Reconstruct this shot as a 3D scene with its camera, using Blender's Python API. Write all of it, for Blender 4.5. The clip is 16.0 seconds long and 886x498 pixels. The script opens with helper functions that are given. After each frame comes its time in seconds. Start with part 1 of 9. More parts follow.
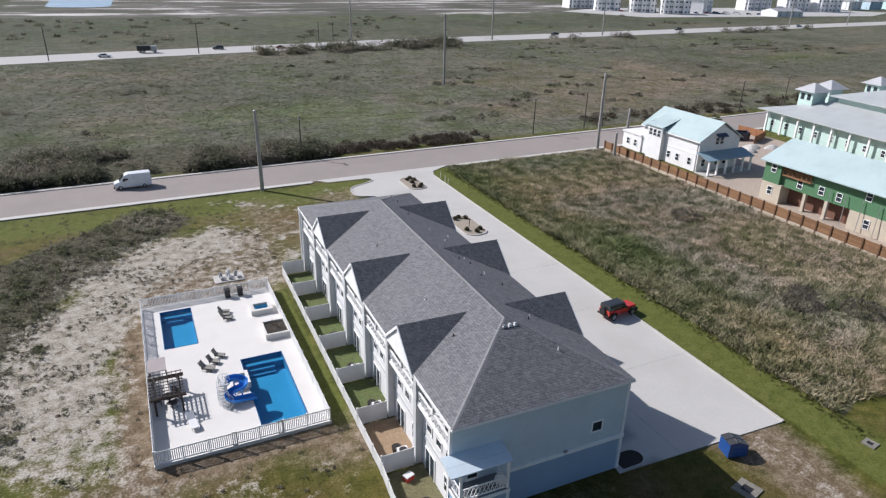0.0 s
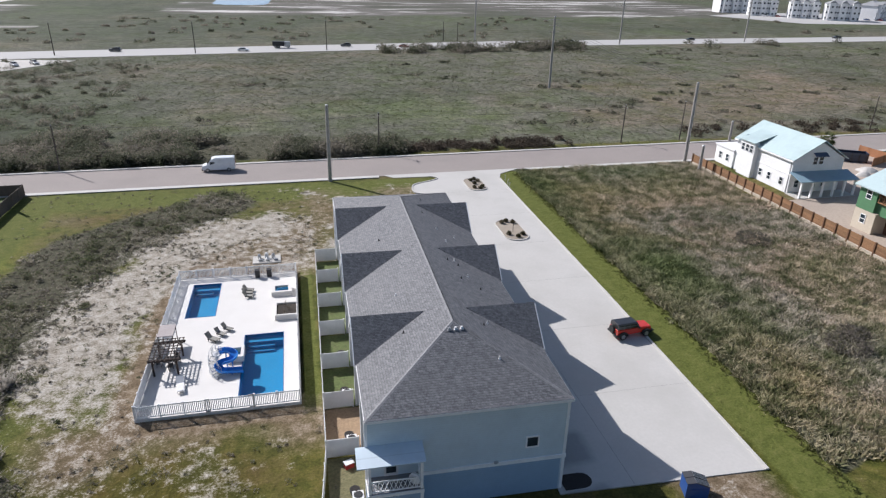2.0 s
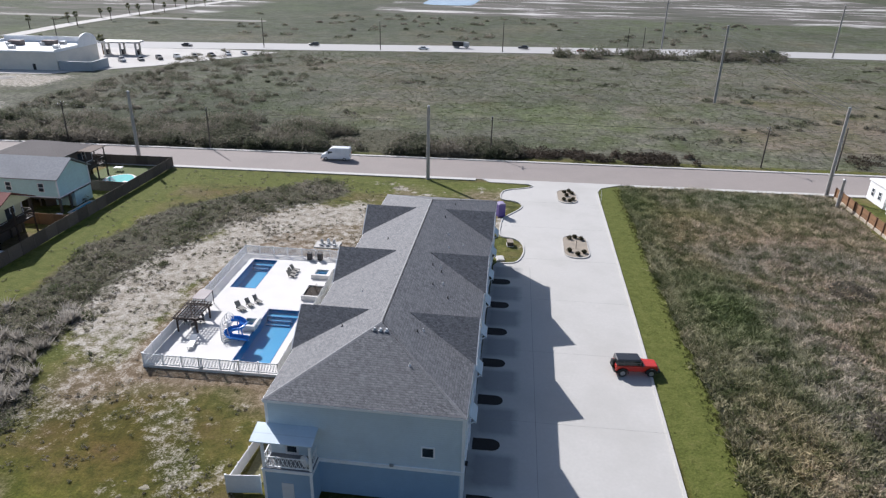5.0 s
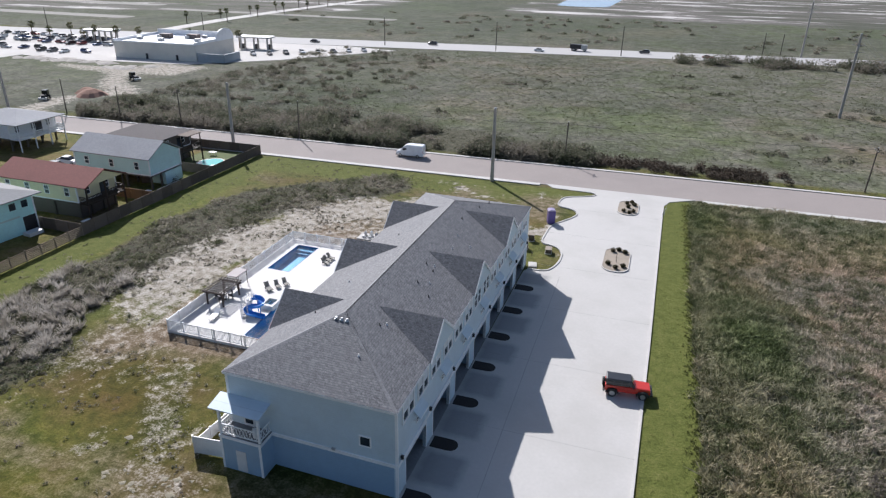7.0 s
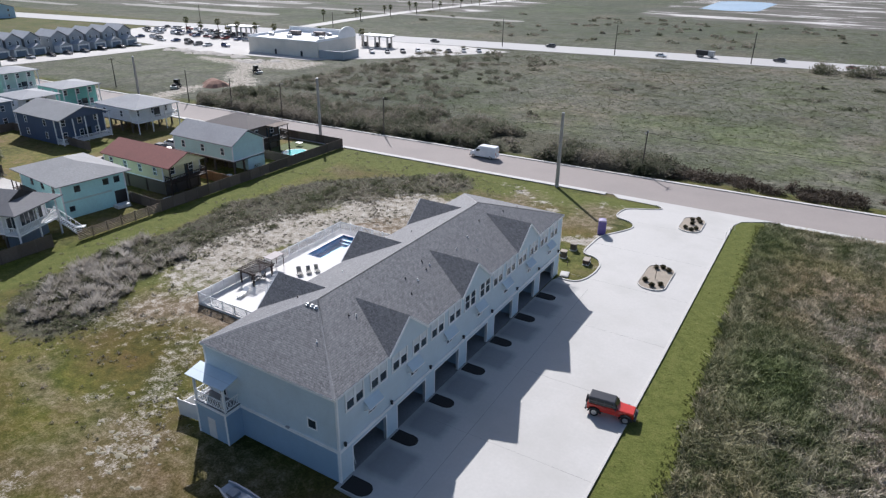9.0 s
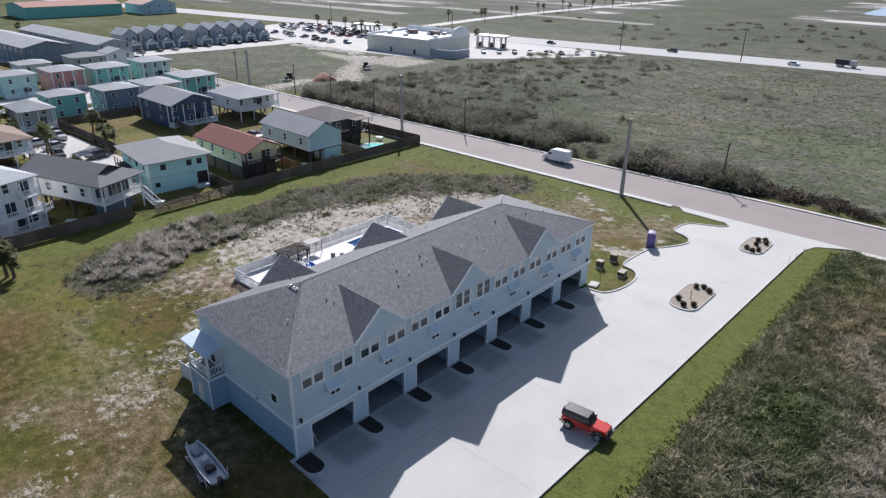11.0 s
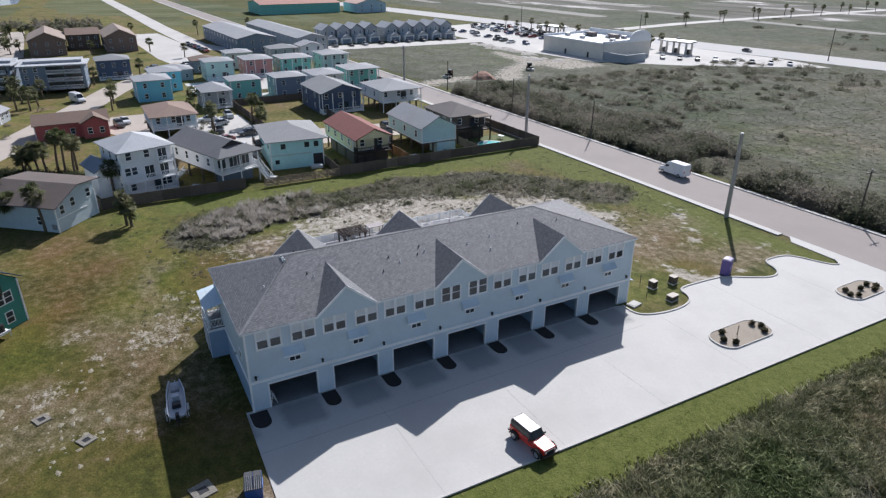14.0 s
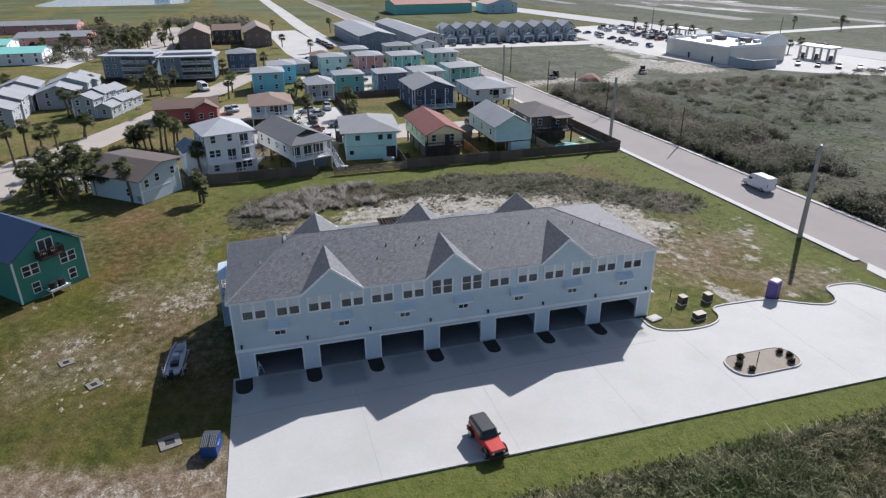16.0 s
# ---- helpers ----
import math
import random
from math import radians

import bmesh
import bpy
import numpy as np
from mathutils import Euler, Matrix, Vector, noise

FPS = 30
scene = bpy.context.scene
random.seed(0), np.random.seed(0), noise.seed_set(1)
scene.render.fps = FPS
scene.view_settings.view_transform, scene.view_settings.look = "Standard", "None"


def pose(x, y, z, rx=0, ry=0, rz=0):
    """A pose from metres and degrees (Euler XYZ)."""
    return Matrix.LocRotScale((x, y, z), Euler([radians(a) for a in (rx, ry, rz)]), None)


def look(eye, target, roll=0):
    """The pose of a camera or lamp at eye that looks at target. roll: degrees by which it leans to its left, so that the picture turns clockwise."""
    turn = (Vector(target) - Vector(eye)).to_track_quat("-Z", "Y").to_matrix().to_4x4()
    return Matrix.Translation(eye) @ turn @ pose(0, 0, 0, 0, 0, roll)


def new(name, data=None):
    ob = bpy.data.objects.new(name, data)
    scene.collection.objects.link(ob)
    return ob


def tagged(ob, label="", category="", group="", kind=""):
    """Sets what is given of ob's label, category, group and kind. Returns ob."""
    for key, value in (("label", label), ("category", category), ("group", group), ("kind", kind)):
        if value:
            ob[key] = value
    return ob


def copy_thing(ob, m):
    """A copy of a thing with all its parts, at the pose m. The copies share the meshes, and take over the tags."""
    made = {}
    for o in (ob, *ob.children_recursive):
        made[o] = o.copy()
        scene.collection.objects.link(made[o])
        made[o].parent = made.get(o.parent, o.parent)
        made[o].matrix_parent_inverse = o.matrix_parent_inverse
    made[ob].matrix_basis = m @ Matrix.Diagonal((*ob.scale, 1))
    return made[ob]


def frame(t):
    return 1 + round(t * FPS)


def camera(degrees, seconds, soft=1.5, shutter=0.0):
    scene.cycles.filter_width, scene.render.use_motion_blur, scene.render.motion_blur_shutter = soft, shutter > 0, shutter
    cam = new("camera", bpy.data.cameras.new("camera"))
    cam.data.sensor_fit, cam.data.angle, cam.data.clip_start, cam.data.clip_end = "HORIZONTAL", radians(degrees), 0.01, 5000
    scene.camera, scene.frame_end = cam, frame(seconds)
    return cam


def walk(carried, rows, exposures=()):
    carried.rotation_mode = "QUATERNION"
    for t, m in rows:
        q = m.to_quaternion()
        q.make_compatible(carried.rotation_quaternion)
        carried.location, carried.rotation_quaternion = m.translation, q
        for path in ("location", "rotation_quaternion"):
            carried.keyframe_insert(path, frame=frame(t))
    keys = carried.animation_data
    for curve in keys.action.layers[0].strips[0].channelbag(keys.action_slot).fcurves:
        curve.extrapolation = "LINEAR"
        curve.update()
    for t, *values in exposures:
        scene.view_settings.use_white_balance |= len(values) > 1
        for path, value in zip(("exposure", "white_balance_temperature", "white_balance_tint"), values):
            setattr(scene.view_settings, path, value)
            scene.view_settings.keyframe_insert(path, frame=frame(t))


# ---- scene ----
cam = camera(68.4, 16.0, 1.3)
METRES, EYE, TILT, LEAN, TURN = 104.0, 35.55, -0.17, 0.58, -25.7
ROWS = [
    (0.0, 0.0, 0.0, 0.0, 0.74, -23.43, -1.72),
    (0.5, 0.0335, 0.0001, 0.001, 4.05, -23.48, -1.71),
    (1.0, 0.0643, 0.0019, 0.0022, 7.13, -23.57, -1.75),
    (1.5, 0.093, 0.005, 0.0034, 10.0, -23.64, -1.74),
    (2.0, 0.1257, 0.0102, 0.0052, 13.3, -23.72, -1.76),
    (2.5, 0.1555, 0.0168, 0.0074, 16.35, -23.83, -1.79),
    (3.0, 0.1835, 0.0242, 0.0092, 19.22, -23.9, -1.77),
    (3.5, 0.2155, 0.0346, 0.0116, 22.55, -23.97, -1.74),
    (4.0, 0.2423, 0.0449, 0.0141, 25.41, -24.04, -1.74),
    (6.5, 0.3803, 0.1244, 0.0253, 41.27, -24.45, -1.57),
    (7.0, 0.4009, 0.1415, 0.0266, 43.92, -24.52, -1.54),
    (7.5, 0.424, 0.163, 0.0276, 47.02, -24.54, -1.45),
    (8.0, 0.4454, 0.1849, 0.0289, 50.05, -24.61, -1.38),
    (8.5, 0.4657, 0.208, 0.0298, 53.1, -24.66, -1.32),
    (9.0, 0.4846, 0.2324, 0.0309, 56.15, -24.73, -1.28),
    (11.5, 0.5604, 0.3656, 0.0328, 71.31, -24.92, -0.95),
    (12.0, 0.5718, 0.3971, 0.0325, 74.58, -24.93, -0.85),
    (12.5, 0.5809, 0.4274, 0.032, 77.63, -24.93, -0.74),
    (13.0, 0.5887, 0.4585, 0.0311, 80.72, -24.93, -0.59),
    (13.5, 0.5939, 0.4894, 0.0303, 83.77, -24.94, -0.5),
    (14.0, 0.5971, 0.5188, 0.0291, 86.65, -24.92, -0.38),
    (14.5, 0.5989, 0.5509, 0.0278, 89.73, -24.93, -0.24),
    (15.0, 0.5994, 0.5832, 0.0262, 92.81, -24.92, -0.1),
    (15.5, 0.5986, 0.6178, 0.0244, 96.1, -24.87, 0.07),
    (16.0, 0.5967, 0.6478, 0.023, 98.99, -24.81, 0.19),
]
walk(cam, [(t, pose(0, 0, EYE, TILT, LEAN, TURN) @ pose(METRES * x, METRES * y, METRES * z, 90 + pitch, roll, yaw)) for t, x, y, z, yaw, pitch, roll in ROWS], exposures=[(0.0, 0.24, 6050, 13), (1.0, 0.29, 6050, 13), (4.0, 0.36, 6000, 12.5), (7.0, 0.43, 5950, 13), (11.5, 0.38, 5900, 12.5), (16.0, 0.34, 5900, 12)])

# ---- light ----
SUN_TO = Vector((-9.0, 9.6, 10.35)).normalized()
world = bpy.data.worlds.new("world")
scene.world = world
world.use_nodes = True
wn = world.node_tree
sky = wn.nodes.new("ShaderNodeTexSky")
sky.sky_type, sky.sun_disc = "NISHITA", False
sky.sun_elevation = math.asin(SUN_TO.z)
sky.sun_rotation = math.atan2(SUN_TO.x, SUN_TO.y)
sky.air_density, sky.dust_density = 1.0, 1.5
wn.links.new(sky.outputs[0], wn.nodes["Background"].inputs["Color"])
wn.nodes["Background"].inputs["Strength"].default_value = 0.075
lamp = bpy.data.lights.new("sun", "SUN")
lamp.energy, lamp.angle, lamp.color = 4.8, radians(0.55), (1.0, 0.945, 0.88)
sun = new("sun", lamp)
sun.matrix_world = look(SUN_TO * 200, (0, 0, 0))


# ---- materials ----
def links(m, a, b):
    m.node_tree.links.new(a, b)


def base_material(name, rough=0.8, metal=0.0):
    m = bpy.data.materials.new(name)
    m.use_nodes = True
    b = m.node_tree.nodes["Principled BSDF"]
    b.inputs["Roughness"].default_value = rough
    b.inputs["Metallic"].default_value = metal
    return m, b


def node(m, kind, **values):
    n = m.node_tree.nodes.new(kind)
    for k, v in values.items():
        n.inputs[k].default_value = v
    return n


def place_of(m):
    return m.node_tree.nodes.new("ShaderNodeNewGeometry").outputs["Position"]


def noise_of(m, scale, detail=4.0, rough=0.6, stretch=None):
    n = node(m, "ShaderNodeTexNoise", Scale=scale, Detail=detail, Roughness=rough)
    p = place_of(m)
    if stretch:
        mp = m.node_tree.nodes.new("ShaderNodeMapping")
        mp.inputs["Scale"].default_value = stretch
        links(m, p, mp.inputs["Vector"])
        p = mp.outputs[0]
    links(m, p, n.inputs["Vector"])
    return n.outputs["Fac"]


def ramp(m, fac, *stops):
    r = m.node_tree.nodes.new("ShaderNodeValToRGB")
    e = r.color_ramp.elements
    while len(e) < len(stops):
        e.new(0.5)
    for el, (at, col) in zip(e, stops):
        el.position = at
        el.color = (*col, 1) if len(col) == 3 else col
    links(m, fac, r.inputs["Fac"])
    return r.outputs["Color"]


def grey(v):
    return (v, v, v)


def mixed(m, fac, a, b, how="MIX"):
    x = m.node_tree.nodes.new("ShaderNodeMix")
    x.data_type, x.blend_type = "RGBA", how
    for s, v in ((x.inputs["Factor"], fac), (x.inputs["A"], a), (x.inputs["B"], b)):
        s = [q for q in x.inputs if q.name == s.name and q.type in (("RGBA",) if s.name != "Factor" else ("VALUE",))][0]
        if hasattr(v, "is_linked"):
            links(m, v, s)
        else:
            s.default_value = v if s.name == "Factor" else (*v, 1)
    return [q for q in x.outputs if q.type == "RGBA"][0]


def sums(m, how, a, b=None):
    x = m.node_tree.nodes.new("ShaderNodeMath")
    x.operation = how
    for s, v in zip(x.inputs, (a, b)):
        if v is None:
            continue
        if hasattr(v, "is_linked"):
            links(m, v, s)
        else:
            s.default_value = v
    return x.outputs[0]


def bumped(m, b, height, strength=0.3, depth=0.02):
    n = node(m, "ShaderNodeBump", Strength=strength, Distance=depth)
    links(m, height, n.inputs["Height"])
    links(m, n.outputs[0], b.inputs["Normal"])


def surface(name, col, rough=0.8, var=0.18, fine=18.0, coarse=0.6, bump=0.25, depth=0.02, metal=0.0, stain=None, each=0.0):
    """A surface of one base colour with grain and broad wear; each: how far alike pieces differ."""
    m, b = base_material(name, rough, metal)
    lo, hi = tuple(c * (1 - var) for c in col), tuple(min(1, c * (1 + var)) for c in col)
    f, c = noise_of(m, fine), noise_of(m, coarse)
    out = ramp(m, f, (0.3, lo), (0.7, hi))
    dirt = stain or tuple(q * 0.8 for q in col)
    out = mixed(m, ramp(m, c, (0.45, grey(0)), (0.75, grey(0.7))), out, dirt)
    if each:
        r = m.node_tree.nodes.new("ShaderNodeObjectInfo").outputs["Random"]
        out = mixed(m, 1.0, out, ramp(m, r, (0, grey(1 - each)), (1, grey(1))), "MULTIPLY")
    links(m, out, b.inputs["Base Color"])
    bumped(m, b, f, bump, depth)
    return m


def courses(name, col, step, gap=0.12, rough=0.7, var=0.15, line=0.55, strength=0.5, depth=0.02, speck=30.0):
    """Siding or shingles: level courses every step metres up, with a shadow line painted into the colour at each lap.
    """
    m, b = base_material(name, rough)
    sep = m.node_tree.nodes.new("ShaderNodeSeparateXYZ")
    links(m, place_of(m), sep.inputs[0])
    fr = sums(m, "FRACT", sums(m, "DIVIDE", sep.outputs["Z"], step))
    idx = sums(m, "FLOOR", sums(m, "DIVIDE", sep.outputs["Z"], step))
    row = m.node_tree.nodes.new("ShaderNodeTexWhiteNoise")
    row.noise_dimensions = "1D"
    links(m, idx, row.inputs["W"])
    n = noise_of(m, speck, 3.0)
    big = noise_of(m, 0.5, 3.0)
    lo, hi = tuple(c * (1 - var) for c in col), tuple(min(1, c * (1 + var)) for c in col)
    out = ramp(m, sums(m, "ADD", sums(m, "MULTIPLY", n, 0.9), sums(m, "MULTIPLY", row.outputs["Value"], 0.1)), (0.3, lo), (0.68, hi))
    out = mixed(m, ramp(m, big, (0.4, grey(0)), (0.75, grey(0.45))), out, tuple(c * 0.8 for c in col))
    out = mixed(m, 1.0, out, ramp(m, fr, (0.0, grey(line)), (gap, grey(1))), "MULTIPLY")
    links(m, out, b.inputs["Base Color"])
    bumped(m, b, sums(m, "SUBTRACT", sums(m, "MULTIPLY", n, 0.3), fr), strength, depth)
    return m


def shingles(name):
    """Laminated asphalt shingles: short courses up the slope, tabs of uneven tone, granule speckle and worn patches."""
    m, b = base_material(name, 0.74)
    sep = m.node_tree.nodes.new("ShaderNodeSeparateXYZ")
    links(m, place_of(m), sep.inputs[0])
    wob = noise_of(m, 0.35, 2.0)
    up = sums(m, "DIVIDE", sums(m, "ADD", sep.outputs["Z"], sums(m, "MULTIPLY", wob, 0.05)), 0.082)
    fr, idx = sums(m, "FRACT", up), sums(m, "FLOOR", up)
    # tabs run along the course: one cell per course and per stretch of about a third of a metre
    along = sums(m, "FLOOR", sums(m, "ADD", sums(m, "DIVIDE", sums(m, "ADD", sep.outputs["X"], sep.outputs["Y"]), 0.22), sums(m, "MULTIPLY", idx, 0.37)))
    tab = m.node_tree.nodes.new("ShaderNodeTexWhiteNoise")
    tab.noise_dimensions = "2D"
    cell = m.node_tree.nodes.new("ShaderNodeCombineXYZ")
    links(m, along, cell.inputs[0]), links(m, idx, cell.inputs[1])
    links(m, cell.outputs[0], tab.inputs["Vector"])
    grain, blotch, broad = noise_of(m, 8.0, 3.0, 0.75), noise_of(m, 2.2, 4.0, 0.7), noise_of(m, 0.3, 3.0)
    tonev = sums(m, "ADD", sums(m, "MULTIPLY", tab.outputs["Value"], 0.13), sums(m, "ADD", sums(m, "MULTIPLY", grain, 0.6), sums(m, "MULTIPLY", blotch, 0.27)))
    col = ramp(m, tonev, (0.30, (0.040, 0.042, 0.047)), (0.45, (0.100, 0.103, 0.111)), (0.57, (0.152, 0.154, 0.163)), (0.74, (0.26, 0.26, 0.268)))
    col = mixed(m, ramp(m, broad, (0.42, grey(0)), (0.72, grey(0.3))), col, (0.15, 0.148, 0.153))
    # lap shadow painted in: every course darkens towards its lower edge
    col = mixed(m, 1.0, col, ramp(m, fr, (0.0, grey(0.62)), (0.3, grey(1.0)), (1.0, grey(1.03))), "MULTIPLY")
    links(m, col, b.inputs["Base Color"])
    bumped(m, b, sums(m, "SUBTRACT", sums(m, "MULTIPLY", grain, 0.5), fr), 0.45, 0.015)
    return m


def leafy(name, *cols, patch=0.08, rough=0.75, thin=0.3, upright=1.2, toned=False, spread=0.42):
    """Leaves or blades: each one its own shade, in patches metres wide."""
    m, b = base_material(name, rough)
    r = m.node_tree.nodes.new("ShaderNodeNewGeometry").outputs["Random Per Island"]
    p = noise_of(m, patch, 4.0)
    fac = sums(m, "ADD", sums(m, "MULTIPLY", r, spread), sums(m, "SUBTRACT", sums(m, "MULTIPLY", p, 2.2), 0.82))
    stops = [(0.08 + 0.84 * i / max(1, len(cols) - 1), c) for i, c in enumerate(cols)]
    col = ramp(m, fac, *stops)
    if toned:
        a = m.node_tree.nodes.new("ShaderNodeAttribute")
        a.attribute_name = "tone"
        col = mixed(m, 1.0, col, a.outputs["Color"], "MULTIPLY")
    links(m, col, b.inputs["Base Color"])
    b.inputs["Specular IOR Level"].default_value = 0.15
    # leaves turn to the light: their shading leans upwards, and some light comes through
    v = m.node_tree.nodes.new("ShaderNodeVectorMath")
    v.operation = "ADD"
    v.inputs[1].default_value = (0, 0, upright)
    links(m, m.node_tree.nodes.new("ShaderNodeNewGeometry").outputs["Normal"], v.inputs[0])
    w = m.node_tree.nodes.new("ShaderNodeVectorMath")
    w.operation = "NORMALIZE"
    links(m, v.outputs[0], w.inputs[0])
    links(m, w.outputs[0], b.inputs["Normal"])
    if thin:
        t = m.node_tree.nodes.new("ShaderNodeBsdfTranslucent")
        links(m, b.inputs["Base Color"].links[0].from_socket, t.inputs["Color"])
        mix = node(m, "ShaderNodeMixShader", Fac=thin)
        links(m, b.outputs[0], mix.inputs[1])
        links(m, t.outputs[0], mix.inputs[2])
        links(m, mix.outputs[0], m.node_tree.nodes["Material Output"].inputs["Surface"])
    return m


def glassy(name, tint=(0.03, 0.04, 0.05), rough=0.06):
    m, b = base_material(name, rough)
    n = noise_of(m, 0.8, 2.0)
    links(m, ramp(m, n, (0.3, tuple(c * 0.5 for c in tint)), (0.7, tuple(c * 1.8 for c in tint))), b.inputs["Base Color"])
    return m


def water_material(name, tint):
    m = bpy.data.materials.new(name)
    m.use_nodes = True
    t = m.node_tree
    out = t.nodes["Material Output"]
    t.nodes.remove(t.nodes["Principled BSDF"])
    clear = t.nodes.new("ShaderNodeBsdfTransparent")
    clear.inputs["Color"].default_value = (*tint, 1)
    gloss = node(m, "ShaderNodeBsdfGlossy", Roughness=0.03)
    bump = node(m, "ShaderNodeBump", Strength=0.6, Distance=0.06)
    links(m, noise_of(m, 3.2, 3.0), bump.inputs["Height"])
    links(m, bump.outputs[0], gloss.inputs["Normal"])
    fres = node(m, "ShaderNodeFresnel", IOR=1.33)
    links(m, bump.outputs[0], fres.inputs["Normal"])
    mix = t.nodes.new("ShaderNodeMixShader")
    links(m, fres.outputs[0], mix.inputs[0])
    links(m, clear.outputs[0], mix.inputs[1])
    links(m, gloss.outputs[0], mix.inputs[2])
    links(m, mix.outputs[0], out.inputs["Surface"])
    return m


WHITE = surface("white_paint", (0.84, 0.84, 0.84), 0.55, 0.05, 6, 0.5, 0.1)
VINYL = surface("white_vinyl", (0.68, 0.68, 0.68), 0.4, 0.04, 4, 0.7, 0.05)
CONCRETE = surface("pale_concrete", (0.462, 0.447, 0.420), 0.8, 0.035, 3.5, 0.13, 0.06, stain=(0.385, 0.37, 0.34))
DECKING = surface("pool_deck_concrete", (0.62, 0.60, 0.57), 0.8, 0.05, 12, 0.35, 0.1, stain=(0.57, 0.55, 0.52))
KERB = surface("kerb_concrete", (0.50, 0.48, 0.45), 0.85, 0.12, 8, 0.5, 0.2)
ASPHALT = surface("old_asphalt", (0.272, 0.238, 0.218), 0.9, 0.12, 9, 0.09, 0.3, stain=(0.225, 0.198, 0.184))
HIGHWAY = surface("highway_asphalt", (0.40, 0.39, 0.375), 0.9, 0.08, 5, 0.03, 0.2, stain=(0.40, 0.39, 0.38))
SANDY = surface("sandy_gravel", (0.31, 0.265, 0.21), 0.95, 0.16, 6, 0.5, 0.4, 0.03)
MULCH = surface("black_mulch", (0.022, 0.019, 0.018), 0.95, 0.5, 14, 1.5, 0.8, 0.05)
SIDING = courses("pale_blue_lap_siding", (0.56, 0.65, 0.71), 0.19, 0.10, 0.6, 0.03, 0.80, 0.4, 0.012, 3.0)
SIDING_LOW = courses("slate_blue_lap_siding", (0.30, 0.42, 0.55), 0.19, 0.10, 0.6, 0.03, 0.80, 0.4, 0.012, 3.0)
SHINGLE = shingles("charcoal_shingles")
RIDGE = surface("ridge_shingles", (0.195, 0.197, 0.205), 0.75, 0.3, 7, 0.8, 0.4)
GLASS = glassy("window_glass")
BLIND = surface("window_blind", (0.70, 0.71, 0.72), 0.6, 0.06, 5, 1.0, 0.1)
DARK = surface("dark_metal", (0.03, 0.03, 0.033), 0.5, 0.2, 8, 1.0, 0.1, metal=0.3)
GREYMET = surface("galvanised_metal", (0.42, 0.43, 0.44), 0.45, 0.12, 10, 1.0, 0.1, metal=0.6)
TURF = surface("yard_turf", (0.088, 0.116, 0.034), 0.95, 0.4, 5, 1.3, 0.7, 0.04, stain=(0.105, 0.10, 0.045))
DIRT = surface("bare_dirt", (0.30, 0.21, 0.13), 0.95, 0.2, 5, 0.8, 0.5, 0.04)
DARKWOOD = surface("dark_stained_wood", (0.045, 0.027, 0.02), 0.7, 0.3, 9, 0.9, 0.3, each=0.3)
CEDAR = surface("cedar_boards", (0.27, 0.145, 0.07), 0.8, 0.25, 7, 0.4, 0.3, each=0.35)
GREYWOOD = surface("weathered_boards", (0.16, 0.125, 0.10), 0.9, 0.25, 6, 0.4, 0.3, each=0.4)
POLEWOOD = surface("utility_pole_wood", (0.10, 0.085, 0.07), 0.9, 0.2, 5, 0.5, 0.3)
POLEGREY = surface("grey_steel_pole", (0.36, 0.34, 0.32), 0.6, 0.1, 4, 0.4, 0.1, metal=0.2)
TYRE = surface("tyre_rubber", (0.02, 0.02, 0.02), 0.85, 0.2, 12, 2.0, 0.2)
CHROME = surface("wheel_alloy", (0.5, 0.5, 0.5), 0.35, 0.1, 10, 2.0, 0.05, metal=0.8)
CARGLASS = glassy("car_glass", (0.015, 0.018, 0.02), 0.05)
BARK = surface("palm_bark", (0.14, 0.105, 0.075), 0.95, 0.3, 9, 1.2, 0.6, 0.04)


def paint(name, col, rough=0.3):
    m = surface(name, col, rough, 0.06, 5, 0.8, 0.03)
    m.node_tree.nodes["Principled BSDF"].inputs["Coat Weight"].default_value = 0.4
    return m


# ---- mesh helpers ----
def box(bm, x0, y0, z0, x1, y1, z1, m=None):
    vs = [bm.verts.new(p) for p in ((x0, y0, z0), (x1, y0, z0), (x1, y1, z0), (x0, y1, z0), (x0, y0, z1), (x1, y0, z1), (x1, y1, z1), (x0, y1, z1))]
    for f in ((3, 2, 1, 0), (4, 5, 6, 7), (0, 1, 5, 4), (1, 2, 6, 5), (2, 3, 7, 6), (3, 0, 4, 7)):
        bm.faces.new([vs[i] for i in f])
    if m:
        bmesh.ops.transform(bm, matrix=m, verts=vs)
    return vs


def slab(bm, pts, z0, z1):
    """A flat polygon, given anticlockwise, from height z0 to z1."""
    lo, hi = [bm.verts.new((*p[:2], z0)) for p in pts], [bm.verts.new((*p[:2], z1)) for p in pts]
    bm.faces.new(hi), bm.faces.new(lo[::-1])
    for i in range(len(pts)):
        j = (i + 1) % len(pts)
        bm.faces.new((lo[i], lo[j], hi[j], hi[i]))


def prism(bm, pts, off):
    """A closed solid: the polygon pts in space, pushed along off."""
    off = Vector(off)
    a, b = [bm.verts.new(p) for p in pts], [bm.verts.new(Vector(p) + off) for p in pts]
    bm.faces.new(a[::-1]), bm.faces.new(b)
    for i in range(len(pts)):
        j = (i + 1) % len(pts)
        bm.faces.new((a[i], a[j], b[j], b[i]))


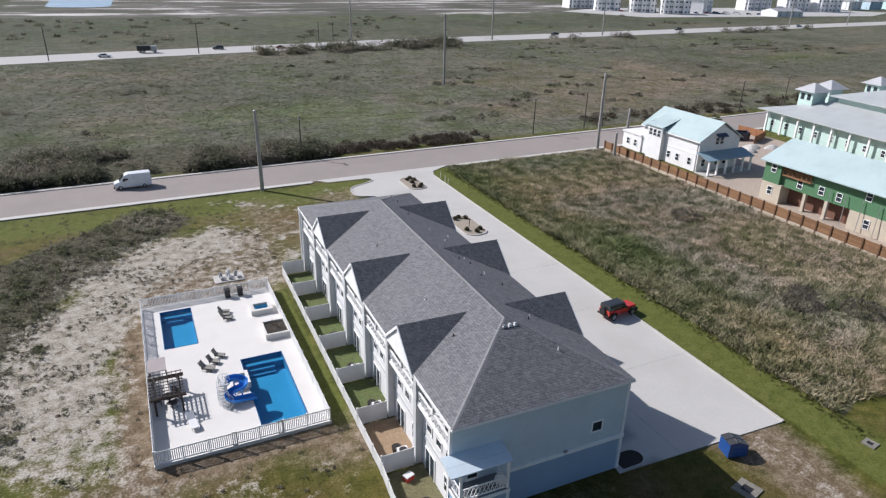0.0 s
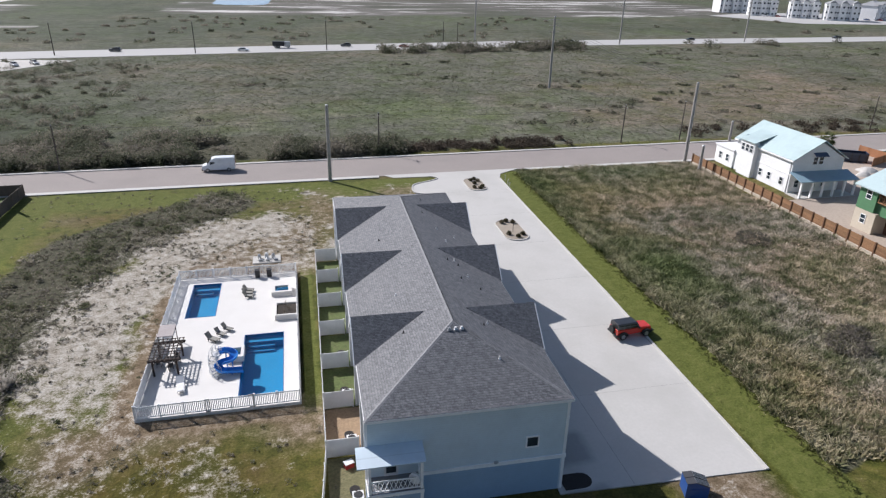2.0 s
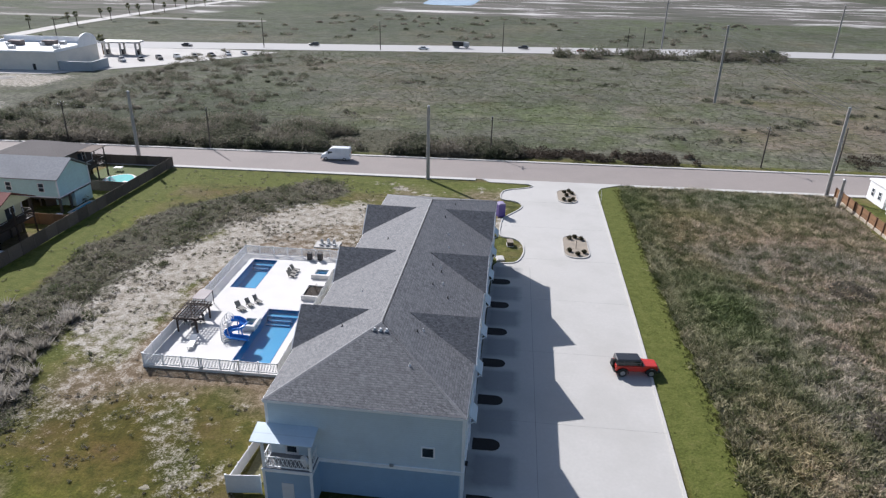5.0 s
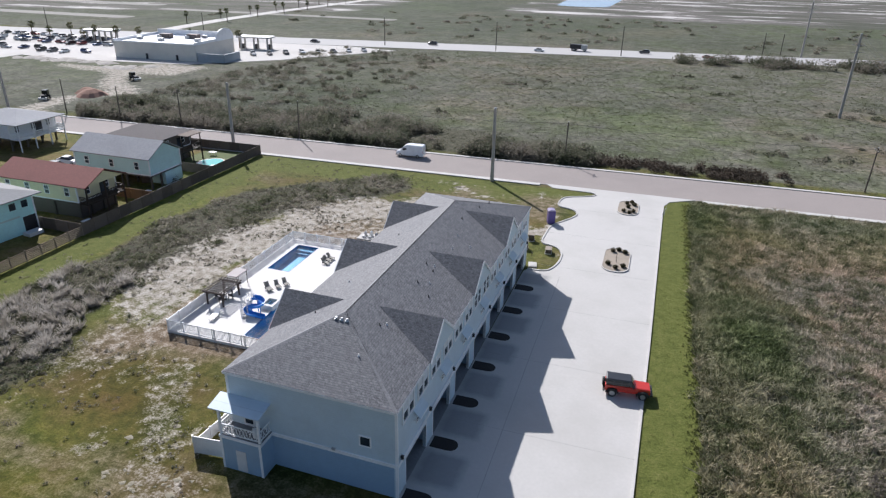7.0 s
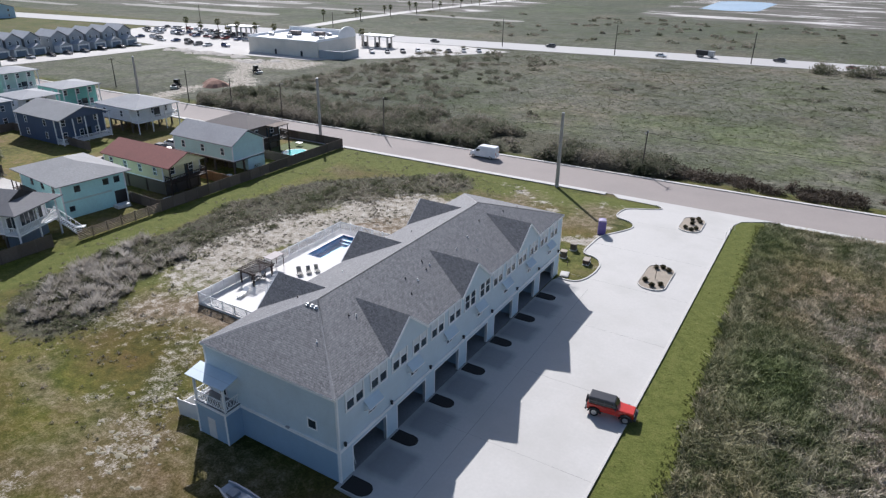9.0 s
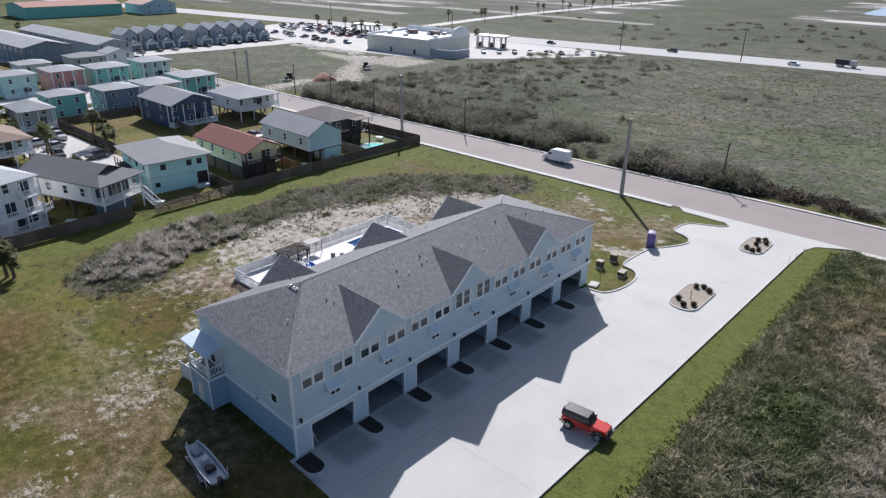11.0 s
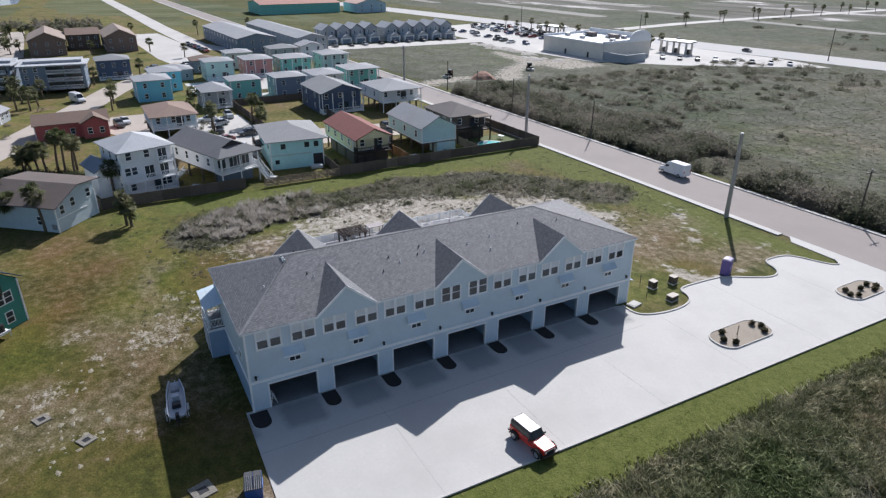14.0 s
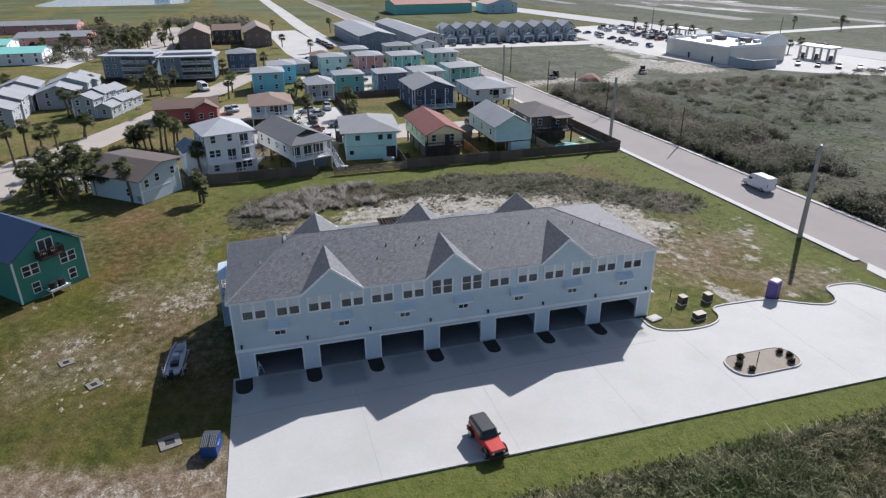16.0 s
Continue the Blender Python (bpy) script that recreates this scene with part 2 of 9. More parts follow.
def tube(bm, a, b, r0, r1=None, n=8):
    a, b = Vector(a), Vector(b)
    r1 = r0 if r1 is None else r1
    q = (b - a).to_track_quat("Z", "Y").to_matrix()
    rings = [[bm.verts.new(c + q @ Vector((r * math.cos(k * math.tau / n), r * math.sin(k * math.tau / n), 0))) for k in range(n)] for c, r in ((a, r0), (b, r1))]
    bm.faces.new(rings[0][::-1]), bm.faces.new(rings[1])
    for k in range(n):
        j = (k + 1) % n
        bm.faces.new((rings[0][k], rings[0][j], rings[1][j], rings[1][k]))


def loft(bm, rings, closed=True):
    """Skin between rings of points; the ends are closed."""
    vs = [[bm.verts.new(p) for p in r] for r in rings]
    n = len(vs[0])
    for a, b in zip(vs, vs[1:]):
        for k in range(n if closed else n - 1):
            j = (k + 1) % n
            bm.faces.new((a[k], a[j], b[j], b[k]))
    if closed:
        bm.faces.new(vs[0][::-1]), bm.faces.new(vs[-1])


def beam(bm, a, b, w, h):
    a, b = Vector(a), Vector(b)
    q = (b - a).to_track_quat("Y", "Z").to_matrix().to_4x4()
    box(bm, -w / 2, 0, -h / 2, w / 2, (b - a).length, h / 2, Matrix.Translation(a) @ q)


def mesh_of(name, bm, material, fix=True):
    if fix:
        bmesh.ops.recalc_face_normals(bm, faces=bm.faces)
    me = bpy.data.meshes.new(name)
    bm.to_mesh(me)
    bm.free()
    me.materials.append(material)
    return me


def link_mesh(name, me, parent=None, at=None, label=""):
    ob = new(name, me)
    if parent:
        ob.parent = parent
    if at is not None:
        ob.matrix_basis = at
    return tagged(ob, label)


def part(name, bm, material, parent=None, label="", at=None):
    return link_mesh(name, mesh_of(name, bm, material), parent, at, label)


def boxes(*args):
    bm = bmesh.new()
    for a in args:
        box(bm, *a)
    return bm


def thing(name, m, label, category, group="", kind=""):
    ob = new(name)
    ob.empty_display_size = 0.5
    ob.matrix_basis = m
    return tagged(ob, label, category, group, kind)


def raw_mesh(name, verts, faces_n, material, tones=None):
    """A big mesh straight from arrays: verts (n, 3); every faces_n verts in a row make one face."""
    me = bpy.data.meshes.new(name)
    n = len(verts)
    k = n // faces_n
    me.vertices.add(n)
    me.vertices.foreach_set("co", np.asarray(verts, np.float32).ravel())
    me.loops.add(n)
    me.loops.foreach_set("vertex_index", np.arange(n, dtype=np.int32))
    me.polygons.add(k)
    me.polygons.foreach_set("loop_start", np.arange(0, n, faces_n, dtype=np.int32))
    me.polygons.foreach_set("loop_total", np.full(k, faces_n, np.int32))
    me.update(calc_edges=True)
    me.materials.append(material)
    if tones is not None:
        a = me.color_attributes.new("tone", "FLOAT_COLOR", "POINT")
        a.data.foreach_set("color", np.repeat(np.concatenate([tones, np.ones((k, 1))], 1), faces_n, 0).astype(np.float32).ravel())
    return me


# ---- ground ----
def value_noise(x, y, size, seed):
    u, v = x / size, y / size
    i, j = np.floor(u), np.floor(v)
    f, g = u - i, v - j
    f, g = f * f * (3 - 2 * f), g * g * (3 - 2 * g)

    def h(a, b):
        s = np.sin(a * 127.1 + b * 311.7 + seed * 74.7) * 43758.5453
        return s - np.floor(s)

    return (h(i, j) * (1 - f) + h(i + 1, j) * f) * (1 - g) + (h(i, j + 1) * (1 - f) + h(i + 1, j + 1) * f) * g


def fractal(x, y, size, seed, n=3):
    return sum(value_noise(x, y, size / 2 ** k, seed + k) / 2 ** k for k in range(n)) / sum(1 / 2 ** k for k in range(n))


def near_line(x, y, pts):
    """Distance to a chain of points."""
    d = np.full(np.shape(x), 1e9)
    for (ax, ay), (bx, by) in zip(pts, pts[1:]):
        t = np.clip(((x - ax) * (bx - ax) + (y - ay) * (by - ay)) / ((bx - ax) ** 2 + (by - ay) ** 2), 0, 1)
        d = np.minimum(d, np.hypot(x - ax - t * (bx - ax), y - ay - t * (by - ay)))
    return d


def band(d, half, soft):
    return np.clip((half - d) / soft + 0.5, 0, 1)


def inside(x, y, x0, x1, y0, y1, soft=1.0):
    return np.clip(np.minimum.reduce([x - x0, x1 - x, y - y0, y1 - y]) / soft + 0.5, 0, 1)


SAND_WAY = [(-7, 37), (-9.0, 47), (-9.8, 58), (-8.6, 68), (-5, 78), (0, 84), (8, 87.5)]
BRUSH_WAY = [(-15.5, 36.5), (-18.5, 41), (-20.5, 48), (-20, 60), (-19, 72), (-15, 83), (-10, 92), (-1, 98)]
NEAR_EDGE = lambda x: 108.5 + 0.020 * x
FAR_EDGE = lambda x: 120.6 + 0.026 * x
HIGHWAY_WAY = [(-1500, 60), (-700, 190), (-400, 236), (-140, 275), (0, 297), (130, 315), (300, 326), (600, 347), (1500, 400)]


def zones(x, y):
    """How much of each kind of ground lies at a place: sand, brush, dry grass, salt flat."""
    w = (fractal(x, y, 14, 3) - 0.5)
    w2 = (fractal(x, y, 4, 9) - 0.5)
    sand = 0.86 * band(near_line(x, y, SAND_WAY) + 9 * w + 6 * w2, 4.4, 5.0) * (0.42 + 0.58 * np.clip((y - 42) / 14, 0, 1))
    spots = np.clip((fractal(x, y, 2.6, 21) - 0.60) * 6, 0, 1)
    sand = np.maximum(sand, 0.42 * spots * inside(x, y, -12, 14.5, 24, 43.5, 4))
    sand = np.maximum(sand, 0.42 * spots * inside(x, y, 5, 28, 2, 29, 5))
    sand = np.maximum(sand, 0.85 * spots * inside(x, y, 8, 34, 76, 104, 4))
    sand = np.maximum(sand, (0.40 + 0.4 * w2 + 0.5 * w) * inside(x, y, -7, 15, 71, 92, 5))
    sand = np.maximum(sand, 0.38 * band(near_line(x, y, [(3, 39), (6.5, 31.5), (9.5, 26.5), (12, 22.5), (14, 26)]) + 3 * w + 5 * w2, 1.3, 1.4))
    sand = np.maximum(sand, 0.40 * band(near_line(x, y, [(41.5, 29.2), (42.8, 24.5), (42.2, 19), (40, 11)]) + 3 * w + 3 * w2, 1.8, 3.0))
    sand = np.maximum(sand, 0.7 * band(near_line(x, y, [(-108, 121), (-112, 136), (-104, 148), (-118, 160), (-131, 178), (-160, 181)]) + 7 * w, 4.5, 3))
    sand = np.maximum(sand, 0.7 * inside(x + 6 * w, y + 6 * w, -134, -108, 176, 198, 5))
    brush = band(near_line(x, y, BRUSH_WAY) + 8 * w, 5.5, 3.0)
    brush = np.maximum(brush, inside(x, y + 14 * w, -92, 30, 121, 142, 6) * 0.9)
    dry = inside(x + 1.2 * w2, y, 51.6, 87.5, 26 + 8 * w, 108.6 + 0.02 * x, 1.2)
    marsh = np.clip((y - FAR_EDGE(x) - 2) / 2, 0, 1)
    marsh = marsh * (1 - inside(x, y, -1000, -215, 118, 268, 8))
    flat = inside(x, y, -75 + 60 * w, 420, 492 + 40 * w - 0.06 * np.minimum(x, 100), 1500, 40)
    flat = np.maximum(flat, inside(x, y, -900, -180, 330, 900, 60) * (fractal(x * 0.3, y, 70, 37) > 0.56))
    return sand, brush, np.clip(dry + marsh * 0.55, 0, 1), flat


def zones_more(x, y):
    """Bare brown dirt, lush mown grass, pale far grass, coarse lumps."""
    w, w2 = fractal(x, y, 11, 41) - 0.5, fractal(x, y, 3.5, 43) - 0.5
    dirt = inside(x + 3 * w2, y + 3 * w, -5.2, 12.5, 41.5, 78, 2.0) * (x < 11.2)
    dirt = np.maximum(dirt, 0.8 * inside(x + 4 * w, y, -6, 15, 70.5, 91, 5))
    dirt = np.maximum(dirt, 0.62 * inside(x, y, 12, 32, 75, 103, 4) * np.clip(w * 5 + 0.6, 0, 1))
    dirt = np.maximum(dirt, 0.8 * inside(x, y, -10, 15, 24, 44, 4) * np.clip(w * 5 + 0.5, 0, 1))
    dirt = np.maximum(dirt, 0.45 * inside(x, y, 3, 28, 8, 29, 5) * np.clip(w * 5 + 0.45, 0, 1))
    dirt = np.maximum(dirt, 0.2 * inside(x, y, -26, 9, 4, 24, 6) * np.clip(w * 5 + 0.5, 0, 1))
    dirt = np.maximum(dirt, 0.95 * band(near_line(x, y, [(41.5, 29.2), (42.8, 24.5), (42.2, 19), (40, 11)]) + 2.5 * w, 3.4, 2.5))
    lush = np.maximum(inside(x, y, 47.2, 51.9, 20, 108, 0.6), inside(x, y, 11.0, 12.6, 40, 78, 0.5))
    lush = np.maximum(lush, 0.7 * inside(x, y, -31.5, -25, 30, 106, 3))
    lush = np.maximum(lush, 0.6 * inside(x, y, -30, 36, 98, 107.5, 3))
    far = 0.7 * np.clip((-300 - x) / 60, 0, 1) * (y < 230) * (fractal(x, y * 3, 120, 47) > 0.45)
    return dirt, lush, far, np.clip(fractal(x, y, 1.8, 49), 0, 1)


def blob(x, y, cx, cy, rx, ry):
    return np.exp(-((x - cx) / rx) ** 2 - ((y - cy) / ry) ** 2)


def grass_tone(x, y):
    """Tint of the wild grass by the plants that grow there: straw, damp green, heath pink."""
    a, b, c = fractal(x, y, 46, 201) - 0.5, fractal(x, y, 13, 205) - 0.5, fractal(x, y, 4.5, 209) - 0.5
    lot = inside(x, y, 50, 89, 10, 110, 1)
    damp = 1.0 * blob(x, y, 58.5, 65, 5.0, 9.5) + 0.55 * blob(x, y, 60, 52, 6, 9) + 0.5 * blob(x, y, 70, 104, 16, 6) + 0.55 * blob(x, y, 68, 40, 7, 6) + 0.42 * np.clip((58 - x) / 5, 0, 1)
    damp = np.clip(damp + 1.5 * b + 0.8 * c - 0.05, 0, 1) * lot
    olive = np.clip((66 - x) / 10 + 1.2 * c, 0, 1) * lot
    straw = np.clip(0.5 + 2.4 * b + 1.5 * c + 0.3 * blob(x, y, 72, 82, 12, 12) + 0.35 * blob(x, y, 55, 35, 6, 14) - 1.2 * damp, 0, 1) * lot
    pink = np.clip(0.9 * blob(x, y, 150, 180, 62, 42) + 0.5 * blob(x, y, 85, 150, 30, 16) + 1.6 * a + 1.3 * b - 0.15, 0, 1) * (1 - lot)
    lime = np.clip(1.1 * blob(x, y, 280, 212, 34, 13) + 0.7 * blob(x, y, 34, 172, 30, 14) + 0.5 * blob(x, y, -15, 160, 40, 18) - 1.7 * a + 1.2 * c - 0.1, 0, 1) * (1 - lot)
    murk = np.clip(0.8 * blob(x, y, -40, 165, 50, 40) + 1.8 * (fractal(x, y, 30, 213) - 0.5) + 0.9 * c, 0, 1) * (1 - lot)
    beyond = np.clip((y - 0.11 * x - 310) / 40, 0, 1)
    west = np.clip((70 - x) / 60, 0, 1) * (1 - lot)
    out = np.ones((*np.shape(x), 3))
    home = np.clip((112 - y) / 4, 0, 1) * (1 - lot)
    pink, lime, murk, west = (q * (1 - home) for q in (pink, lime, murk, west))
    brown = np.clip(1.1 * blob(x, y, -16, 15, 9, 7.5) + 1.1 * blob(x, y, -6, 15.5, 8, 4) + 0.8 * blob(x, y, 3, 15, 4, 3) + 0.7 * blob(x, y, 17, 22, 6, 4) + 0.9 * blob(x, y, 21, 88, 9, 8) + 0.7 * blob(x, y, 0, 34, 8, 5) + 1.1 * b + 0.6 * c, 0, 1) * home
    fresh = np.clip(0.8 * band(near_line(x, y, [(-33, 34), (-28, 44), (-29.5, 62), (-30, 98)]), 3.5, 3) + 0.9 * blob(x, y, -10, 26.5, 12, 4) + 0.8 * blob(x, y, 3, 21, 6, 3.5) + 0.8 * blob(x, y, 8, 12, 7, 4) + 0.7 * blob(x, y, -28, 60, 4, 40) - 1.3 * b, 0, 1) * home
    near = np.clip((44 - y) / 8, 0, 1) * np.clip((x + 16) / 10, 0, 1) * home
    town = np.clip((-33 - x) / 6, 0, 1) * home
    for w, col in ((near, (0.82, 0.765, 0.66)), (town, (1.32, 1.2, 1.3)), (brown, (1.06, 0.80, 0.74)), (fresh, (1.25, 1.38, 0.90)), (damp, (0.52, 0.68, 0.44)), (olive, (0.84, 0.86, 0.70)), (straw, (1.30, 1.14, 1.06)), (pink, (1.52, 1.26, 1.22)), (lime, (1.06, 1.24, 0.80)), (murk, (0.55, 0.60, 0.54)), (beyond, (0.76, 0.82, 0.76)), (west, (0.82, 0.85, 0.82))):
        out *= 1 + w[..., None] * (np.array(col) - 1)
    return out


def axis(*spans):
    out = []
    for a, b, step in spans:
        out.append(np.arange(a, b, step))
    return np.concatenate([*out, [spans[-1][1]]])


gx = axis((-3200, -900, 230), (-900, -260, 16), (-260, -40, 4), (-40, 92, 0.9), (92, 300, 3.5), (300, 900, 20), (900, 3200, 230))
gy = axis((-3200, -300, 290), (-300, -10, 10), (-10, 112, 0.9), (112, 300, 3), (300, 800, 12), (800, 3200, 240))
GX, GY = np.meshgrid(gx, gy)
zs, zb, zd, zf = zones(GX, GY)
# Pool basins are cut into the ground sheet: it dips beneath the deck.
deck_in = (GX > -2.2) & (GX < 10.4) & (GY > 45.2) & (GY < 70.4)
GZ = np.where((GX > -120) & (GX < 150) & (GY < 300), 0.10 * (fractal(GX, GY, 5, 5) - 0.5) * (zs + zb + 0.3) - 0.03, -0.03)
GZ = np.where(deck_in, -2.0, GZ)
nx, ny = len(gx), len(gy)
ground_me = bpy.data.meshes.new("ground")
idx = np.arange(nx * ny).reshape(ny, nx)
quads = np.stack([idx[:-1, :-1], idx[:-1, 1:], idx[1:, 1:], idx[1:, :-1]], -1).reshape(-1, 4)
ground_me.from_pydata(np.stack([GX, GY, GZ], -1).reshape(-1, 3).tolist(), [], quads.tolist())
attr = ground_me.color_attributes.new("zone", "FLOAT_COLOR", "POINT")
attr.data.foreach_set("color", np.stack([zs, zb, zd, zf], -1).astype(np.float32).ravel())


attr = ground_me.color_attributes.new("cover", "FLOAT_COLOR", "POINT")
attr.data.foreach_set("color", np.stack(zones_more(GX, GY), -1).astype(np.float32).ravel())


attr = ground_me.color_attributes.new("tone", "FLOAT_COLOR", "POINT")
attr.data.foreach_set("color", np.concatenate([grass_tone(GX, GY), np.ones((*GX.shape, 1))], -1).astype(np.float32).ravel())


def ground_material():
    m, b = base_material("ground_cover", 0.95)
    b.inputs["Specular IOR Level"].default_value = 0.15
    a = m.node_tree.nodes.new("ShaderNodeAttribute")
    a.attribute_name = "zone"
    sep = m.node_tree.nodes.new("ShaderNodeSeparateColor")
    links(m, a.outputs["Color"], sep.inputs[0])
    fine, mid, big, huge = noise_of(m, 5.0, 5.0, 0.7), noise_of(m, 0.9, 5.0, 0.65), noise_of(m, 0.12, 5.0, 0.6), noise_of(m, 0.02, 4.0)
    blend = sums(m, "ADD", sums(m, "MULTIPLY", mid, 0.28), sums(m, "MULTIPLY", big, 0.72))
    lawn = ramp(m, blend, (0.36, (0.056, 0.069, 0.016)), (0.46, (0.092, 0.099, 0.025)), (0.53, (0.118, 0.110, 0.034)), (0.59, (0.126, 0.106, 0.048)), (0.70, (0.175, 0.148, 0.088)))
    lawn = mixed(m, 0.9, lawn, ramp(m, fine, (0.3, grey(0.52)), (0.7, grey(1.32))), "MULTIPLY")
    lawn = mixed(m, 0.7, lawn, ramp(m, mid, (0.36, grey(0.72)), (0.64, grey(1.25))), "MULTIPLY")
    td = m.node_tree.nodes.new("ShaderNodeAttribute")
    td.attribute_name = "tone"
    lawn = mixed(m, 1.0, lawn, td.outputs["Color"], "MULTIPLY")
    sand = ramp(m, sums(m, "ADD", sums(m, "MULTIPLY", fine, 0.5), sums(m, "MULTIPLY", mid, 0.5)), (0.34, (0.10, 0.085, 0.058)), (0.44, (0.235, 0.205, 0.16)), (0.53, (0.37, 0.34, 0.29)), (0.66, (0.53, 0.495, 0.44)))
    brush = ramp(m, sums(m, "ADD", sums(m, "MULTIPLY", fine, 0.5), sums(m, "MULTIPLY", mid, 0.5)), (0.35, (0.028, 0.030, 0.018)), (0.5, (0.070, 0.068, 0.042)), (0.65, (0.15, 0.135, 0.10)))
    wide = sums(m, "ADD", sums(m, "MULTIPLY", big, 0.55), sums(m, "ADD", sums(m, "MULTIPLY", huge, 0.25), sums(m, "MULTIPLY", mid, 0.2)))
    dry = ramp(m, wide, (0.36, (0.086, 0.090, 0.062)), (0.48, (0.112, 0.112, 0.082)), (0.62, (0.150, 0.140, 0.110)))
    dry = mixed(m, 0.85, dry, ramp(m, fine, (0.3, grey(0.78)), (0.7, grey(1.18))), "MULTIPLY")
    dry = mixed(m, 0.9, dry, ramp(m, mid, (0.34, grey(0.58)), (0.66, grey(1.36))), "MULTIPLY")
    dry = mixed(m, 0.8, dry, ramp(m, noise_of(m, 0.3, 4.0, 0.65), (0.36, grey(0.68)), (0.64, grey(1.28))), "MULTIPLY")
    dry = mixed(m, 1.0, dry, td.outputs["Color"], "MULTIPLY")
    c = m.node_tree.nodes.new("ShaderNodeAttribute")
    c.attribute_name = "cover"
    sep2 = m.node_tree.nodes.new("ShaderNodeSeparateColor")
    links(m, c.outputs["Color"], sep2.inputs[0])
    both = sums(m, "ADD", sums(m, "MULTIPLY", fine, 0.45), sums(m, "MULTIPLY", mid, 0.55))
    dirt = ramp(m, both, (0.34, (0.068, 0.050, 0.029)), (0.48, (0.158, 0.117, 0.074)), (0.64, (0.32, 0.265, 0.20)))
    lush = ramp(m, both, (0.34, (0.066, 0.080, 0.017)), (0.5, (0.104, 0.118, 0.027)), (0.66, (0.145, 0.145, 0.044)))
    streak = noise_of(m, 1.0, 6.0, 0.65, (0.03, 0.011, 0.02))
    pale = mixed(m, 0.7, ramp(m, streak, (0.38, (0.045, 0.062, 0.028)), (0.5, (0.085, 0.105, 0.045)), (0.62, (0.135, 0.145, 0.085))), ramp(m, both, (0.34, grey(0.7)), (0.66, grey(1.2))), "MULTIPLY")
    # salt flat: bare pinkish mud with pale crusts and weedy lines, drawn out along the shore
    crust = noise_of(m, 1.0, 8.0, 0.68, (0.009, 0.030, 0.02))
    flat = ramp(m, crust, (0.42, (0.075, 0.080, 0.056)), (0.47, (0.105, 0.100, 0.084)), (0.55, (0.140, 0.130, 0.115)), (0.575, (0.40, 0.385, 0.36)), (0.66, (0.58, 0.56, 0.53)))

    def edge(channel, at=0.5, soft=0.18, rag=2.2):
        v = sums(m, "ADD", channel, sums(m, "MULTIPLY", sums(m, "SUBTRACT", sums(m, "ADD", sums(m, "MULTIPLY", mid, 0.6), sums(m, "MULTIPLY", fine, 0.4)), 0.5), rag))
        return ramp(m, v, (at - soft, grey(0)), (at + soft, grey(1)))

    out = mixed(m, ramp(m, sums(m, "ADD", sep.outputs["Blue"], sums(m, "MULTIPLY", sums(m, "SUBTRACT", big, 0.5), 0.6)), (0.3, grey(0)), (0.55, grey(1))), lawn, dry)
    out = mixed(m, ramp(m, sums(m, "ADD", sep2.outputs["Green"], sums(m, "MULTIPLY", sums(m, "SUBTRACT", big, 0.5), 1.2)), (0.3, grey(0)), (0.6, grey(1))), out, mixed(m, 0.6, lush, ramp(m, fine, (0.3, grey(0.75)), (0.7, grey(1.15))), "MULTIPLY"))
    out = mixed(m, sep2.outputs["Blue"], out, pale)
    out = mixed(m, edge(sep2.outputs["Red"], 0.5, 0.35, 1.3), out, dirt)
    out = mixed(m, edge(sep.outputs["Green"]), out, brush)
    out = mixed(m, edge(sep.outputs["Red"]), out, sand)
    out = mixed(m, ramp(m, a.outputs["Alpha"], (0.35, grey(0)), (0.6, grey(1))), out, flat)
    links(m, out, b.inputs["Base Color"])
    bumped(m, b, sums(m, "ADD", sums(m, "MULTIPLY", fine, 0.5), mid), 0.6, 0.25)
    return m


ground_me.materials.append(ground_material())
tagged(new("ground", ground_me), "coastal flat of patchy grass, sand, brush and marsh", "ground", kind="structure")


def sheet(name, pts, z, material, label, category, depth=0.12):
    bm = bmesh.new()
    slab(bm, pts, z - depth, z)
    ob = part(name, bm, material)
    return tagged(ob, label, category, kind="structure")


def strip_pts(pts, width):
    left, right = [], []
    for i, p in enumerate(pts):
        a, b = Vector(pts[max(0, i - 1)]), Vector(pts[min(len(pts) - 1, i + 1)])
        n = Vector((-(b - a).y, (b - a).x)).normalized() * width / 2
        left.append(Vector(p) + n), right.append(Vector(p) - n)
    return [tuple(q) for q in right] + [tuple(q) for q in left[::-1]]


def way(name, pts, width, z, material, label, category="road"):
    return sheet(name, strip_pts(pts, width), z, material, label, category)


# The street past the houses, with its kerbs, and the highway beyond the field.
xs = [-900, -300, -120, -60, 0, 60, 120, 300, 900]
sheet("road", [(x, NEAR_EDGE(x)) for x in xs] + [(x, FAR_EDGE(x)) for x in xs[::-1]], 0.03, ASPHALT, "faded reddish-grey asphalt street with pale kerbs", "road")
sheet("kerb_far", [(x, FAR_EDGE(x) - 0.3) for x in xs] + [(x, FAR_EDGE(x) + 0.45) for x in xs[::-1]], 0.17, KERB, "pale concrete kerb along the field side", "kerb")
for a, b in ((-900, 26), (54, 900)):
    seg = [a, *[x for x in xs if a < x < b], b]
    sheet("kerb_near", [(x, NEAR_EDGE(x) - 1.0) for x in seg] + [(x, NEAR_EDGE(x) + 0.15) for x in seg[::-1]], 0.15, KERB, "pale concrete kerb and gutter along the street", "kerb")
way("highway", HIGHWAY_WAY, 22, 0.05, HIGHWAY, "pale four-lane highway across the marsh", "road")

